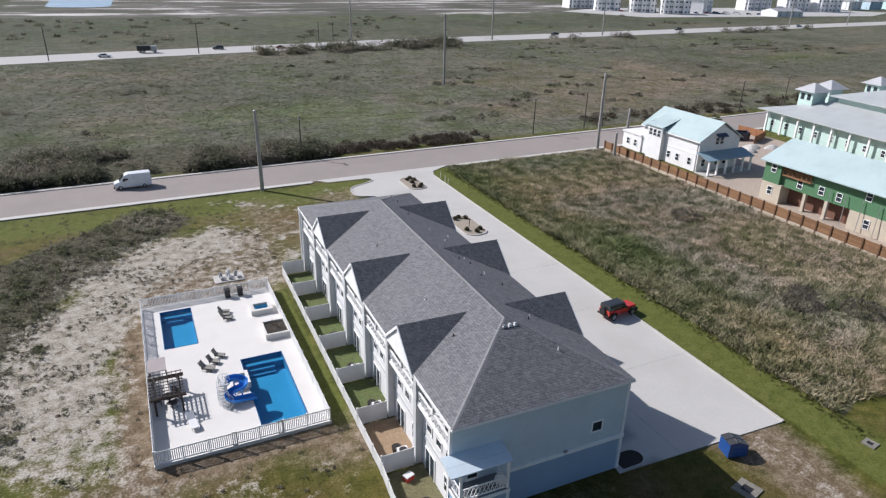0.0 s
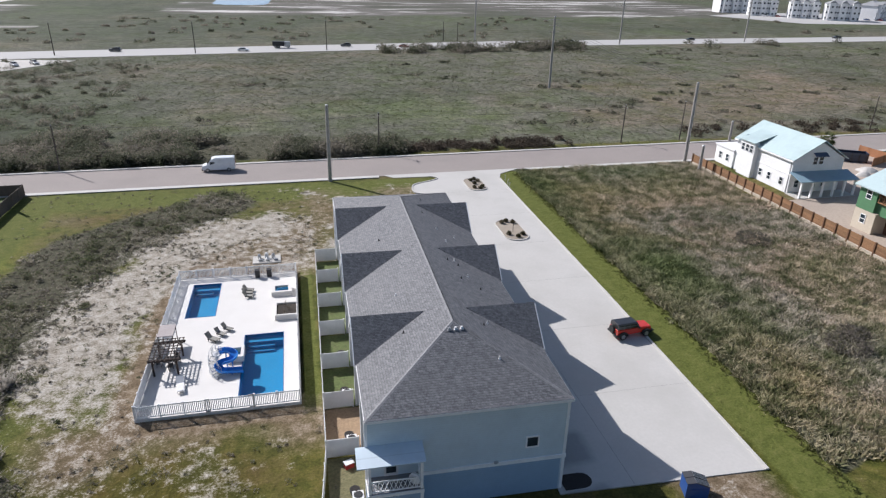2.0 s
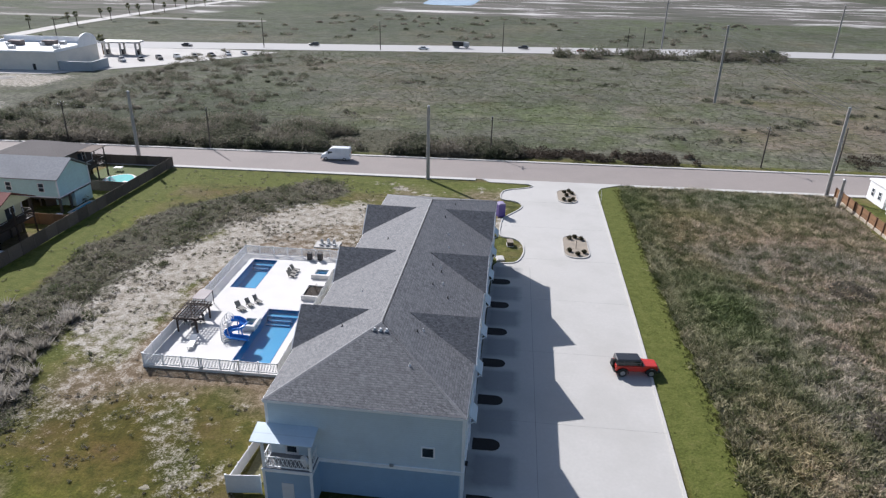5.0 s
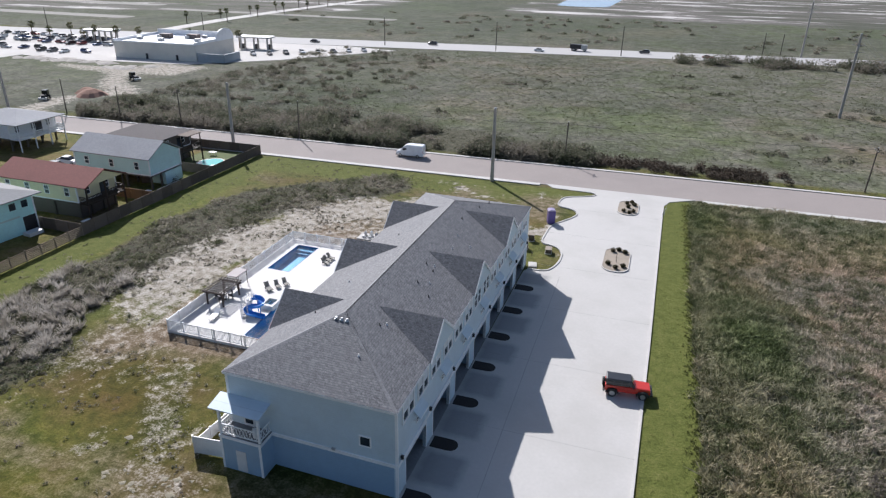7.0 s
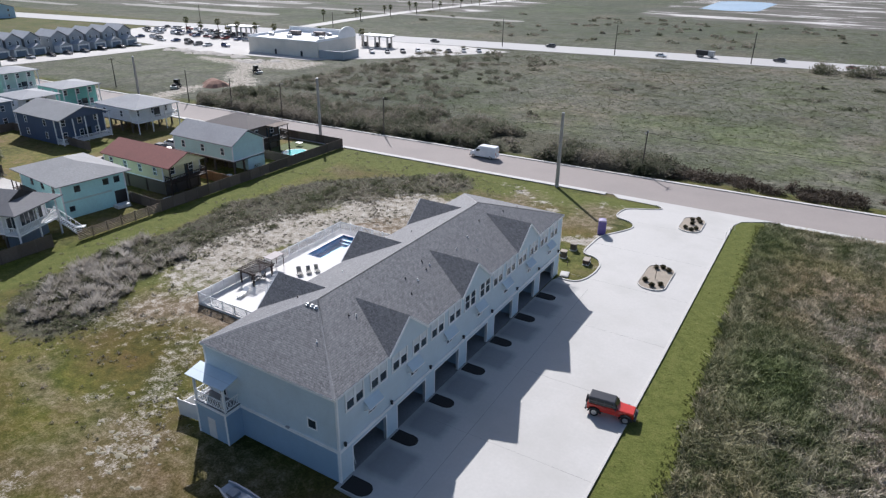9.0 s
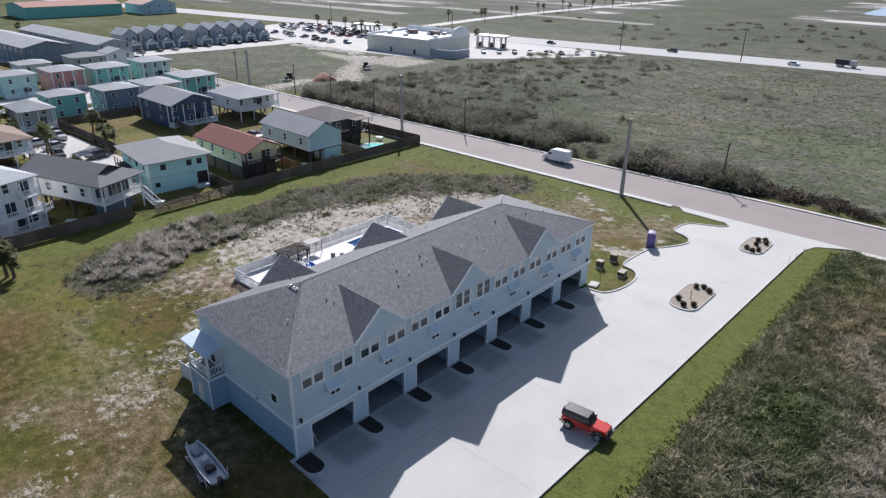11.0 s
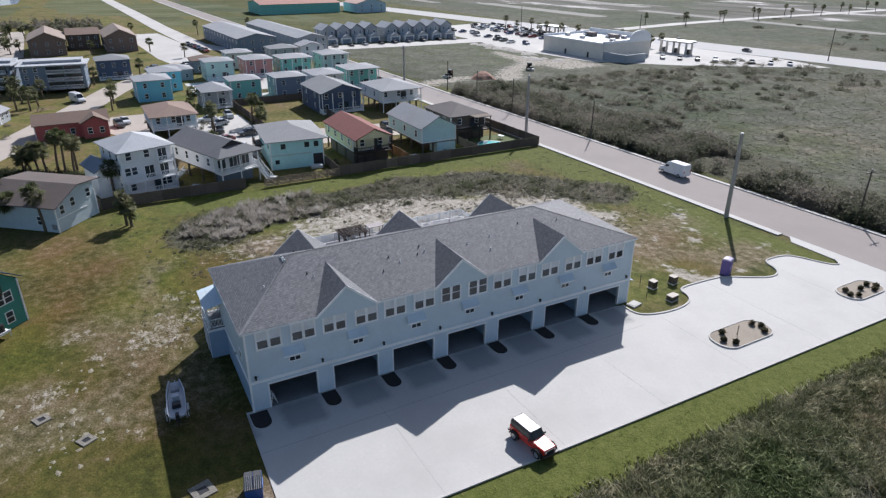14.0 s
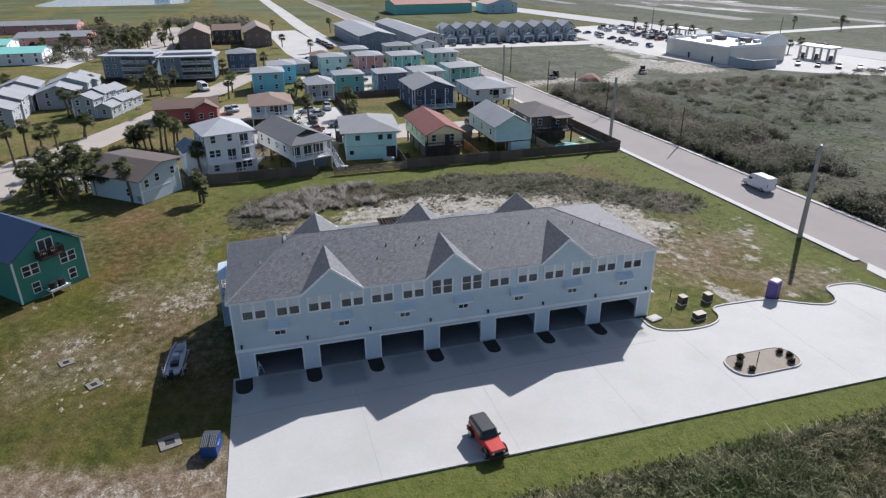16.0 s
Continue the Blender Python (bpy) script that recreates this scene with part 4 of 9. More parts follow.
# ---- pool terrace ----
DZ = 0.25
DX0, DX1, DY0, DY1 = -2.9, 10.9, 43.9, 70.6
HOLES = [(-1.1, 2.1, 60.9, 69.0), (5.4, 9.35, 45.5, 56.3)]
DECK_CELLS = bmesh.new()
cx = sorted({DX0, DX1, *[v for h in HOLES for v in h[:2]]})
cy = sorted({DY0, DY1, *[v for h in HOLES for v in h[2:]]})
for a, b in zip(cx, cx[1:]):
    for c, d in zip(cy, cy[1:]):
        if not any(h[0] <= a and b <= h[1] and h[2] <= c and d <= h[3] for h in HOLES):
            box(DECK_CELLS, a, c, -0.3, b, d, DZ)
bmesh.ops.remove_doubles(DECK_CELLS, verts=DECK_CELLS.verts, dist=0.001)
bmesh.ops.delete(DECK_CELLS, geom=[f for f in DECK_CELLS.faces if sum(1 for g in DECK_CELLS.faces if g is not f and (g.calc_center_median() - f.calc_center_median()).length < 1e-4)], context="FACES")
tagged(part("pool_deck", DECK_CELLS, DECKING), "white concrete pool deck with two pool basins", "pool deck", kind="structure")
POOLBLUE = surface("blue_pool_shell", (0.042, 0.275, 0.475), 0.35, 0.10, 6, 0.5, 0.1, stain=(0.036, 0.245, 0.43))
TILE = surface("dark_waterline_tile", (0.02, 0.10, 0.25), 0.3, 0.2, 12, 2.0, 0.1)
WATER = water_material("pool_water", (0.66, 0.90, 0.98))


def water_top(x0, x1, y0, y1, z):
    bm = bmesh.new()
    bm.faces.new([bm.verts.new(p) for p in ((x0, y0, z), (x1, y0, z), (x1, y1, z), (x0, y1, z))])
    return bm


def pool(label, x0, x1, y0, y1, floor, steps):
    p = thing("swimming_pool", pose(x0, y0, 0), label, "pool", "pools on the deck")
    w, l = x1 - x0, y1 - y0
    part("basin", boxes((0, 0, floor - 0.1, w, l, floor), (0, 0, floor, 0.06, l, DZ - 0.15), (w - 0.06, 0, floor, w, l, DZ - 0.15), (0.06, 0, floor, w - 0.06, 0.06, DZ - 0.15), (0.06, l - 0.06, floor, w - 0.06, l, DZ - 0.15)), POOLBLUE, p)
    part("waterline_tile", boxes((0.0, 0, DZ - 0.15, 0.07, l, DZ + 0.012), (w - 0.07, 0, DZ - 0.15, w, l, DZ + 0.012), (0.07, 0, DZ - 0.15, w - 0.07, 0.07, DZ + 0.012), (0.07, l - 0.07, DZ - 0.15, w - 0.07, l, DZ + 0.012)), TILE, p, "dark blue waterline tile")
    for k in range(steps):
        part("pool_step", boxes((0.06 + 0.25 * (k > 0), l - 0.9 - 0.5 * k, floor, w - 0.06 - 0.9 * (k > 0), l - 0.06 - 0.5 * k, DZ - 0.42 - 0.26 * k)), POOLBLUE, p)
        part("step_edge", boxes((0.3, l - 0.94 - 0.5 * k, DZ - 0.47 - 0.26 * k, w - 0.9, l - 0.86 - 0.5 * k, DZ - 0.41 - 0.26 * k)), TILE, p)
    part("water", water_top(0.06, w - 0.06, 0.06, l - 0.06, DZ - 0.10), WATER, p).visible_shadow = False


pool("large rectangular pool with blue shell and entry steps", 5.4, 9.35, 45.5, 56.3, -0.85, 3)
pool("smaller rectangular pool with bright blue water", -1.1, 2.1, 60.9, 69.0, -0.75, 2)

spa = thing("hot_tub", pose(9.1, 65.4, DZ), "small raised square spa with white coping", "hot tub")
part("coping", boxes((-1.15, -1.0, 0, -0.75, 1.0, 0.55), (0.75, -1.0, 0, 1.15, 1.0, 0.55), (-0.75, -1.0, 0, 0.75, -0.65, 0.55), (-0.75, 0.65, 0, 0.75, 1.0, 0.55)), DECKING, spa)
part("floor", boxes((-0.75, -0.65, 0, 0.75, 0.65, 0.05)), POOLBLUE, spa)
part("seat", boxes((-0.75, 0.35, 0.05, 0.75, 0.65, 0.3), (-0.75, -0.65, 0.05, -0.45, 0.35, 0.3)), POOLBLUE, spa)
part("water", water_top(-0.74, 0.74, -0.64, 0.64, 0.43), WATER, spa).visible_shadow = False

planter = thing("raised_planter", pose(9.65, 60.3, DZ), "raised white planter box with bare brown soil", "planter")
part("planter_wall", boxes((-1.25, -1.5, 0, -1.05, 1.5, 0.6), (1.05, -1.5, 0, 1.25, 1.5, 0.6), (-1.05, -1.5, 0, 1.05, -1.3, 0.6), (-1.05, 1.3, 0, 1.05, 1.5, 0.6)), DECKING, planter)
part("soil", boxes((-1.05, -1.3, 0, 1.05, 1.3, 0.42)), surface("planter_soil", (0.035, 0.027, 0.02), 0.95, 0.4, 7, 1.5, 0.7, 0.05), planter)

# fence of white pickets on a dark footing
PANEL_W = 1.92


def fence(name, pts, h, label, material, gap=0.13, solid=False, z=0.0, width=PANEL_W, group="", slim=0.033):
    """Posts with rails and single pickets, or with one solid panel each."""
    f = thing(name, pose(*pts[0], z), label, "fence", group)
    o = Vector((*pts[0], 0))
    pm = mesh_of("post", boxes((-0.05, -0.05, 0, 0.05, 0.05, h + 0.04), (-0.065, -0.065, h + 0.04, 0.065, 0.065, h + 0.08)), material)
    picket = mesh_of("picket", boxes((-slim, -0.014, 0.05, slim, 0.014, h)), material)
    for a, b in zip(pts, pts[1:]):
        a, b = Vector((*a, 0)), Vector((*b, 0))
        n = max(1, round((b - a).length / width))
        turn = math.degrees(math.atan2((b - a).y, (b - a).x))
        w = (b - a).length / n
        rail = mesh_of("rail", boxes((0.06, -0.025, -0.045, w - 0.06, 0.025, 0.045)), material)
        panel = mesh_of("panel", boxes((0.06, -0.025, 0.06, w - 0.06, 0.025, h)), material)
        for k in range(n):
            p = a.lerp(b, k / n) - o
            link_mesh("post", pm, f, pose(p.x, p.y, 0))
            if solid:
                link_mesh("panel", panel, f, pose(p.x, p.y, 0, 0, 0, turn))
                continue
            for zz in (0.14, h - 0.08):
                link_mesh("rail", rail, f, pose(p.x, p.y, zz, 0, 0, turn))
            m = round((w - 0.12) / gap)
            for i in range(m):
                q = p + (b - a).normalized() * (0.06 + (w - 0.12) * (i + 0.5) / m)
                link_mesh("picket", picket, f, pose(q.x, q.y, 0, 0, 0, turn))
    e = Vector((*pts[-1], 0)) - o
    link_mesh("post", pm, f, pose(e.x, e.y, 0))
    return f


fence("pool_screen", [(DX0 + 0.1, 55.6), (DX0 + 0.1, DY0 + 0.1)], 1.3, "solid white vinyl screen fence beside the pergola", VINYL, 0.145, True, z=DZ)
fence("pool_fence", [(DX0 + 0.1, DY1 - 0.1), (DX0 + 0.1, 55.7)], 1.25, "white picket pool fence on the deck edge", WHITE, 0.145, z=DZ)
fence("pool_fence", [(DX0 + 0.22, DY0 + 0.1), (DX1 - 0.1, DY0 + 0.1)], 1.25, "white picket pool fence on the deck edge", WHITE, 0.145, z=DZ)
fence("pool_fence", [(DX1 - 0.1, DY0 + 0.1), (DX1 - 0.1, DY1 - 0.1)], 1.25, "close-set white picket fence beside the grass strip", VINYL, 0.145, z=DZ, slim=0.055)
fence("pool_fence", [(DX1 - 0.2, DY1 - 0.1), (DX0 + 0.1, DY1 - 0.1)], 1.25, "white picket pool fence on the deck edge", WHITE, 0.145, z=DZ)
gate = thing("pool_gate", pose(2.9, DY0 - 0.02, DZ), "narrow dark metal pool gate", "gate")
part("gate_frame", boxes((0, 0, 0.05, 0.06, 0.05, 1.35), (0.34, 0, 0.05, 0.4, 0.05, 1.35), (0.06, 0, 1.28, 0.34, 0.05, 1.35), (0.06, 0, 0.05, 0.34, 0.05, 0.12)), GREYMET, gate)
copy_thing(gate, pose(6.5, DY0 - 0.02, DZ))

# pergola over a table
perg = thing("pergola", pose(-2.62, 49.75, DZ), "dark-stained timber pergola over an outdoor table", "pergola")
for x in (0.3, 2.4):
    for y in (0.5, 3.65):
        part("post", boxes((x - 0.08, y - 0.08, 0, x + 0.08, y + 0.08, 1.72)), DARKWOOD, perg)
for y in (0.5, 3.65):
    part("beam", boxes((-0.1, y - 0.13, 1.55, 2.8, y - 0.08, 1.74)), DARKWOOD, perg)
    part("beam", boxes((-0.1, y + 0.08, 1.55, 2.8, y + 0.13, 1.74)), DARKWOOD, perg)
    for x in (0.3, 2.4):
        bm = bmesh.new()
        d = 0.42 if x < 1 else -0.42
        beam(bm, (x, y, 1.2), (x + d, y, 1.62), 0.07, 0.08)
        part("brace", bm, DARKWOOD, perg)
for k in range(8):
    part("rafter", boxes((0.0 + 0.37 * k, 0.1, 1.74, 0.05 + 0.37 * k, 4.1, 1.87)), DARKWOOD, perg)
for k in range(9):
    part("slat", boxes((-0.1, 0.2 + 0.46 * k, 1.87, 2.75, 0.26 + 0.46 * k, 1.92)), DARKWOOD, perg)
table = thing("outdoor_table", pose(-1.25, 51.8, DZ), "dark round outdoor table beneath the pergola", "table")
bm = bmesh.new()
tube(bm, (0, 0, 0.7), (0, 0, 0.75), 0.55, 0.55, 20)
part("tabletop", bm, DARK, table)
bm = bmesh.new()
tube(bm, (0, 0, 0), (0, 0, 0.7), 0.06), tube(bm, (0, 0, 0), (0, 0, 0.04), 0.3, 0.25, 14)
part("pedestal", bm, DARK, table)
chair = thing("patio_chair", pose(-0.55, 52.1, DZ, 0, 0, -60), "dark metal patio chair", "chair", "chairs round the table")
part("seat", boxes((-0.24, -0.24, 0.42, 0.24, 0.24, 0.46)), DARK, chair)
part("backrest", boxes((-0.24, 0.2, 0.5, 0.24, 0.25, 0.95)), DARK, chair)
for x in (-0.22, 0.18):
    for y in (-0.22, 0.2):
        part("leg", boxes((x, y, 0, x + 0.04, y + 0.04, 0.42)), DARK, chair)
for a in (60, 180, 290):
    copy_thing(chair, pose(-1.25 + 0.85 * math.cos(radians(a)), 51.8 + 0.85 * math.sin(radians(a)), DZ, 0, 0, a - 90))
# flat canopy beside the pergola
can = thing("shade_canopy", pose(-2.6, 54.4, DZ), "grey flat shade canopy on slim posts", "canopy")
part("canopy_top", boxes((0, 0, 1.72, 1.5, 2.25, 1.79)), surface("canopy_sheet", (0.34, 0.30, 0.29), 0.7), can)
for x, y in ((0.05, 0.05), (1.38, 0.05), (0.05, 2.13), (1.38, 2.13)):
    part("post", boxes((x, y, 0, x + 0.07, y + 0.07, 1.72)), DARKWOOD, can)

# loungers
MESHGREY = surface("grey_sling", (0.23, 0.22, 0.195), 0.8, 0.15, 20, 2.0, 0.1)
lounger = thing("sun_lounger", pose(2.25, 55.8, DZ, 0, 0, 54) @ Matrix.Diagonal((0.84, 0.82, 0.95, 1)), "grey sling sun lounger with raised back", "lounger", "loungers on the deck")
part("mattress", boxes((-0.35, -0.95, 0.30, 0.35, 0.35, 0.36)), MESHGREY, lounger)
bm = bmesh.new()
prism(bm, [(-0.35, 0.35, 0.31), (0.35, 0.35, 0.31), (0.35, 0.85, 0.82), (-0.35, 0.85, 0.82)], (0, -0.05, 0.05))
part("backrest", bm, MESHGREY, lounger)
part("frame", boxes((-0.4, -0.98, 0.22, -0.35, 0.4, 0.32), (0.35, -0.98, 0.22, 0.4, 0.4, 0.32)), DARK, lounger)
for x in (-0.38, 0.33):
    for y in (-0.85, 0.25):
        part("leg", boxes((x, y, 0, x + 0.05, y + 0.05, 0.22)), DARK, lounger)
for x, y, a in ((2.95, 56.75, 52), (3.55, 57.65, 56), (5.3, 64.7, 72), (5.2, 65.5, 76), (5.25, 66.3, 70)):
    copy_thing(lounger, pose(x, y, DZ, 0, 0, a) @ Matrix.Diagonal((0.84, 0.82, 0.95, 1)))

# second raised spa beside the slide
copy_thing(spa, pose(4.75, 52.35, DZ, 0, 0, 90) @ Matrix.Diagonal((0.9, 0.85, 1.1, 1)))
# winding water slide with white steps
SLIDEBLUE = paint("blue_fibreglass", (0.035, 0.20, 0.60), 0.25)
slide = thing("water_slide", pose(4.2, 50.0, DZ) @ Matrix.Diagonal((0.92, 0.9, 0.88, 1)), "bright blue winding water slide with pale steps", "water slide")
line = [Vector(p) for p in ((-0.75, 0.75, 1.85), (0.1, 0.95, 1.75), (0.75, 0.5, 1.5), (0.45, -0.05, 1.25), (-0.4, -0.1, 1.0), (-0.8, -0.5, 0.75), (-0.35, -0.9, 0.5), (0.6, -0.75, 0.3), (1.75, -0.5, 0.08))]
track = []
for i in range(len(line) - 1):
    p0, p1, p2, p3 = line[max(0, i - 1)], line[i], line[i + 1], line[min(len(line) - 1, i + 2)]
    for q in range(5):
        t = q / 5
        track.append(0.5 * (2 * p1 + (p2 - p0) * t + (2 * p0 - 5 * p1 + 4 * p2 - p3) * t * t + (3 * p1 - p0 - 3 * p2 + p3) * t ** 3))
rings = []
for i, c in enumerate(track):
    d = track[min(len(track) - 1, i + 1)] - track[max(0, i - 1)]
    nrm = Vector((d.y, -d.x, 0)).normalized()
    prof = [(-0.36, 0.36), (-0.31, 0.10), (-0.16, -0.04), (0.16, -0.04), (0.31, 0.10), (0.36, 0.36), (0.41, 0.36), (0.37, 0.07), (0.18, -0.11), (-0.18, -0.11), (-0.37, 0.07), (-0.41, 0.36)]
    rings.append([c + nrm * s + Vector((0, 0, h)) for s, h in prof])
bm = bmesh.new()
loft(bm, rings)
part("chute", bm, SLIDEBLUE, slide)
bm = bmesh.new()
tube(bm, (-0.95, 0.65, 1.7), (-0.95, 0.65, 1.82), 0.5, 0.5, 14)
part("platform", bm, VINYL, slide)
for x, y, h in ((0.5, 0.4, 1.45), (-0.95, 0.65, 1.7), (-0.45, -0.3, 0.8), (0.5, -0.75, 0.25), (-0.1, 0.85, 1.6)):
    bm = bmesh.new()
    tube(bm, (x, y, 0), (x, y, h), 0.07, 0.07, 10)
    part("support", bm, SLIDEBLUE, slide)
for k in range(9):
    a = radians(232 - 11 * k)
    part("step", boxes((-0.36, -0.15, 0.19 * (k + 1) - 0.07, 0.36, 0.15, 0.19 * (k + 1))), DECKING, slide, "pale moulded step", pose(0.15 + 1.5 * math.cos(a), 0.1 + 1.5 * math.sin(a), 0, 0, 0, math.degrees(a)))
for side in (1.12, 1.9):
    pts = [Vector((0.15 + side * math.cos(radians(236 - 11 * k)), 0.1 + side * math.sin(radians(236 - 11 * k)), 0.19 * k)) for k in range(10)]
    bm = bmesh.new()
    for p, q in zip(pts, pts[1:]):
        beam(bm, p, q, 0.06, 0.2)
    part("stringer", bm, VINYL, slide, "white stair stringer")
    bm = bmesh.new()
    for p, q in zip(pts, pts[1:]):
        tube(bm, p + Vector((0, 0, 0.9)), q + Vector((0, 0, 0.9)), 0.035)
        tube(bm, p + Vector((0, 0, 0.5)), q + Vector((0, 0, 0.5)), 0.025)
    for p in pts[::2]:
        tube(bm, (p.x, p.y, 0), p + Vector((0, 0, 0.9)), 0.035)
    part("handrail", bm, VINYL, slide, "white tubular handrail")
for z in (2.2, 2.6):
    bm = bmesh.new()
    pts = [Vector((-0.95 + 0.5 * math.cos(radians(a)), 0.65 + 0.5 * math.sin(radians(a)), z)) for a in range(20, 221, 40)]
    for p, q in zip(pts, pts[1:]):
        tube(bm, p, q, 0.03)
    guard = part("guard_rail", bm, VINYL, slide)
    for p in pts:
        bm = bmesh.new()
        tube(bm, p, (p.x, p.y, z - 0.4), 0.025)
        part("guard_post", bm, VINYL, guard)

# bins by the north fence, and the pump pad beyond
for x in (6.2, 7.6):
    b = thing("waste_bin", pose(x, DY1 - 0.7, DZ), "dark wheeled bin by the pool fence", "bin", "bins by the fence")
    part("body", boxes((-0.28, -0.28, 0.05, 0.28, 0.28, 0.95)), DARK, b)
    part("lid", boxes((-0.31, -0.31, 0.95, 0.31, 0.31, 1.02)), DARK, b)
pad = thing("pump_pad", pose(7.1, 75.4, 0), "concrete pad with white pool pumps and filters", "pump station")
part("slab", boxes((-1.75, -1.1, -0.1, 1.75, 1.1, 0.12)), CONCRETE, pad)
for x, y, r, h in ((-0.9, 0.3, 0.22, 0.6), (0.0, 0.45, 0.24, 0.7), (0.85, 0.3, 0.22, 0.6)):
    bm = bmesh.new()
    tube(bm, (x, y, 0.12), (x, y, h), r, r, 14), tube(bm, (x, y, h), (x, y, h + 0.18), r, r * 0.4, 14)
    part("filter_tank", bm, GREYMET if x else VINYL, pad, "white filter tank")
for x in (-1.0, -0.1, 0.9):
    bm = bmesh.new()
    tube(bm, (x, -0.6, 0.3), (x + 0.55, -0.6, 0.3), 0.14, 0.14, 10), tube(bm, (x + 0.1, -0.6, 0.3), (x + 0.1, 0.3, 0.35), 0.05)
    part("pump", bm, GREYMET, pad)

# ---- back yards of the townhouses, west of the columns ----
YX0, YX1 = 12.55, 15.2
for i in range(8):
    y = 29.95 + UNIT[i]
    sx = 0.0175 * (y - 30)
    if i == 0:
        y -= 1.2
    fence("yard_divider", [(YX0 + sx - (0.6 if i == 0 else 0), y), (YX1 + sx - (0.7 if i == 0 else 0.1), y + (0.25 if i == 0 else 0))], 1.75, "white solid vinyl yard fence", VINYL, 0.3, True, width=2.6, group="yard fences")
for i in range(7):
    y = 29.95 + UNIT[i]
    sx = 0.0175 * (y - 30)
    fence("yard_fence", [(YX0 + sx - (0.6 if i == 0 else 0), y + (0.15 if i else -1.05)), (YX0 + sx + 0.1, y + 6.05)], 1.2, "low white vinyl fence along the yards", VINYL, 0.3, True, width=2.0, group="yard fences")
    m = (surface("thin_yard_grass", (0.14, 0.13, 0.065), 0.95, 0.35, 6, 0.7, 0.5, 0.03), DIRT, TURF, TURF, TURF, TURF, TURF)[i]
    sheet("yard", [(YX0 + sx + 0.1, y + 0.1), (YX1 + sx + 2, y + 0.1), (YX1 + sx + 2, y + 6.0), (YX0 + sx + 0.1, y + 6.0)], 0.045, m, "small fenced back yard", "yard")
    ac = thing("air_conditioner", pose(YX1 + sx - 0.55, y + 0.9, 0.04), "white outdoor air-conditioning unit", "air conditioner", "units in the yards")
    part("cabinet", boxes((-0.4, -0.4, 0.05, 0.4, 0.4, 0.95)), VINYL, ac)
    bm = bmesh.new()
    tube(bm, (0, 0, 0.95), (0, 0, 0.99), 0.33, 0.33, 16)
    part("fan_grille", bm, DARK, ac)
    ob = thing("round_planter", pose(YX1 + sx - 0.7, y + 2.0, 0.04), "dark round tub in the yard", "planter", "tubs in the yards")
    bm = bmesh.new()
    tube(bm, (0, 0, 0), (0, 0, 0.45), 0.32, 0.4, 14)
    part("tub", bm, DARK, ob)
    bm = bmesh.new()
    tube(bm, (0, 0, 0.4), (0, 0, 0.47), 0.34, 0.34, 14)
    part("soil", bm, MULCH, ob)

cooler = thing("cooler_box", pose(14.3, 35.2, 0.05, 0, 0, 20), "small red cooler box standing in a yard", "cooler")
part("box", boxes((-0.35, -0.25, 0, 0.35, 0.25, 0.4)), paint("red_plastic", (0.45, 0.03, 0.03), 0.4), cooler)
part("lid", boxes((-0.37, -0.27, 0.4, 0.37, 0.27, 0.47)), VINYL, cooler)

# white plastic chaise in front of the pergola
ch = thing("chaise", pose(0.3, 47.9, DZ, 0, 0, 10), "white moulded plastic chaise on the pool deck", "chaise")
part("seat", boxes((-0.32, -0.9, 0.28, 0.32, 0.4, 0.36)), VINYL, ch)
bm = bmesh.new()
prism(bm, [(-0.32, 0.4, 0.30), (0.32, 0.4, 0.30), (0.32, 0.95, 0.7), (-0.32, 0.95, 0.7)], (0, -0.05, 0.06))
part("backrest", bm, VINYL, ch)
for x in (-0.3, 0.24):
    for y in (-0.8, 0.3):
        part("leg", boxes((x, y, 0, x + 0.06, y + 0.06, 0.28)), VINYL, ch)


# ---- drive, vehicles and yard clutter ----
def rounded(x0, x1, y0, y1, r, n=5):
    pts = []
    for cx_, cy_, a0 in ((x1 - r, y0 + r, -90), (x1 - r, y1 - r, 0), (x0 + r, y1 - r, 90), (x0 + r, y0 + r, 180)):
        for k in range(n + 1):
            a = radians(a0 + 90 * k / n)
            pts.append((cx_ + r * math.cos(a), cy_ + r * math.sin(a)))
    return pts


def kerb_ring(bm, pts, w, z0, z1):
    """A kerb of width w just outside a closed outline."""
    c = Vector((sum(p[0] for p in pts) / len(pts), sum(p[1] for p in pts) / len(pts)))
    out = [Vector(p) + (Vector(p) - c).normalized() * w for p in pts]
    for i in range(len(pts)):
        j = (i + 1) % len(pts)
        slab(bm, [pts[i], out[i], out[j], pts[j]][::-1], z0, z1)


def shrub(x, y, z, r, h, n, seed, material, label, category="shrub", group="", leaf=None):
    g = np.random.default_rng(seed)
    d = g.normal(size=(n, 3))
    d /= np.linalg.norm(d, axis=1)[:, None]
    d *= (0.45 + 0.55 * g.random((n, 1)) ** 0.4)
    c = d * (r, r, h * 0.5) + (0, 0, h * 0.52)
    t = g.normal(size=(n, 3, 3)) * (leaf or 0.30 * r)
    ob = link_mesh("shrub", raw_mesh("shrub", (c[:, None, :] + t).reshape(-1, 3), 3, material), None, pose(x, y, z))
    return tagged(ob, label, category, group)


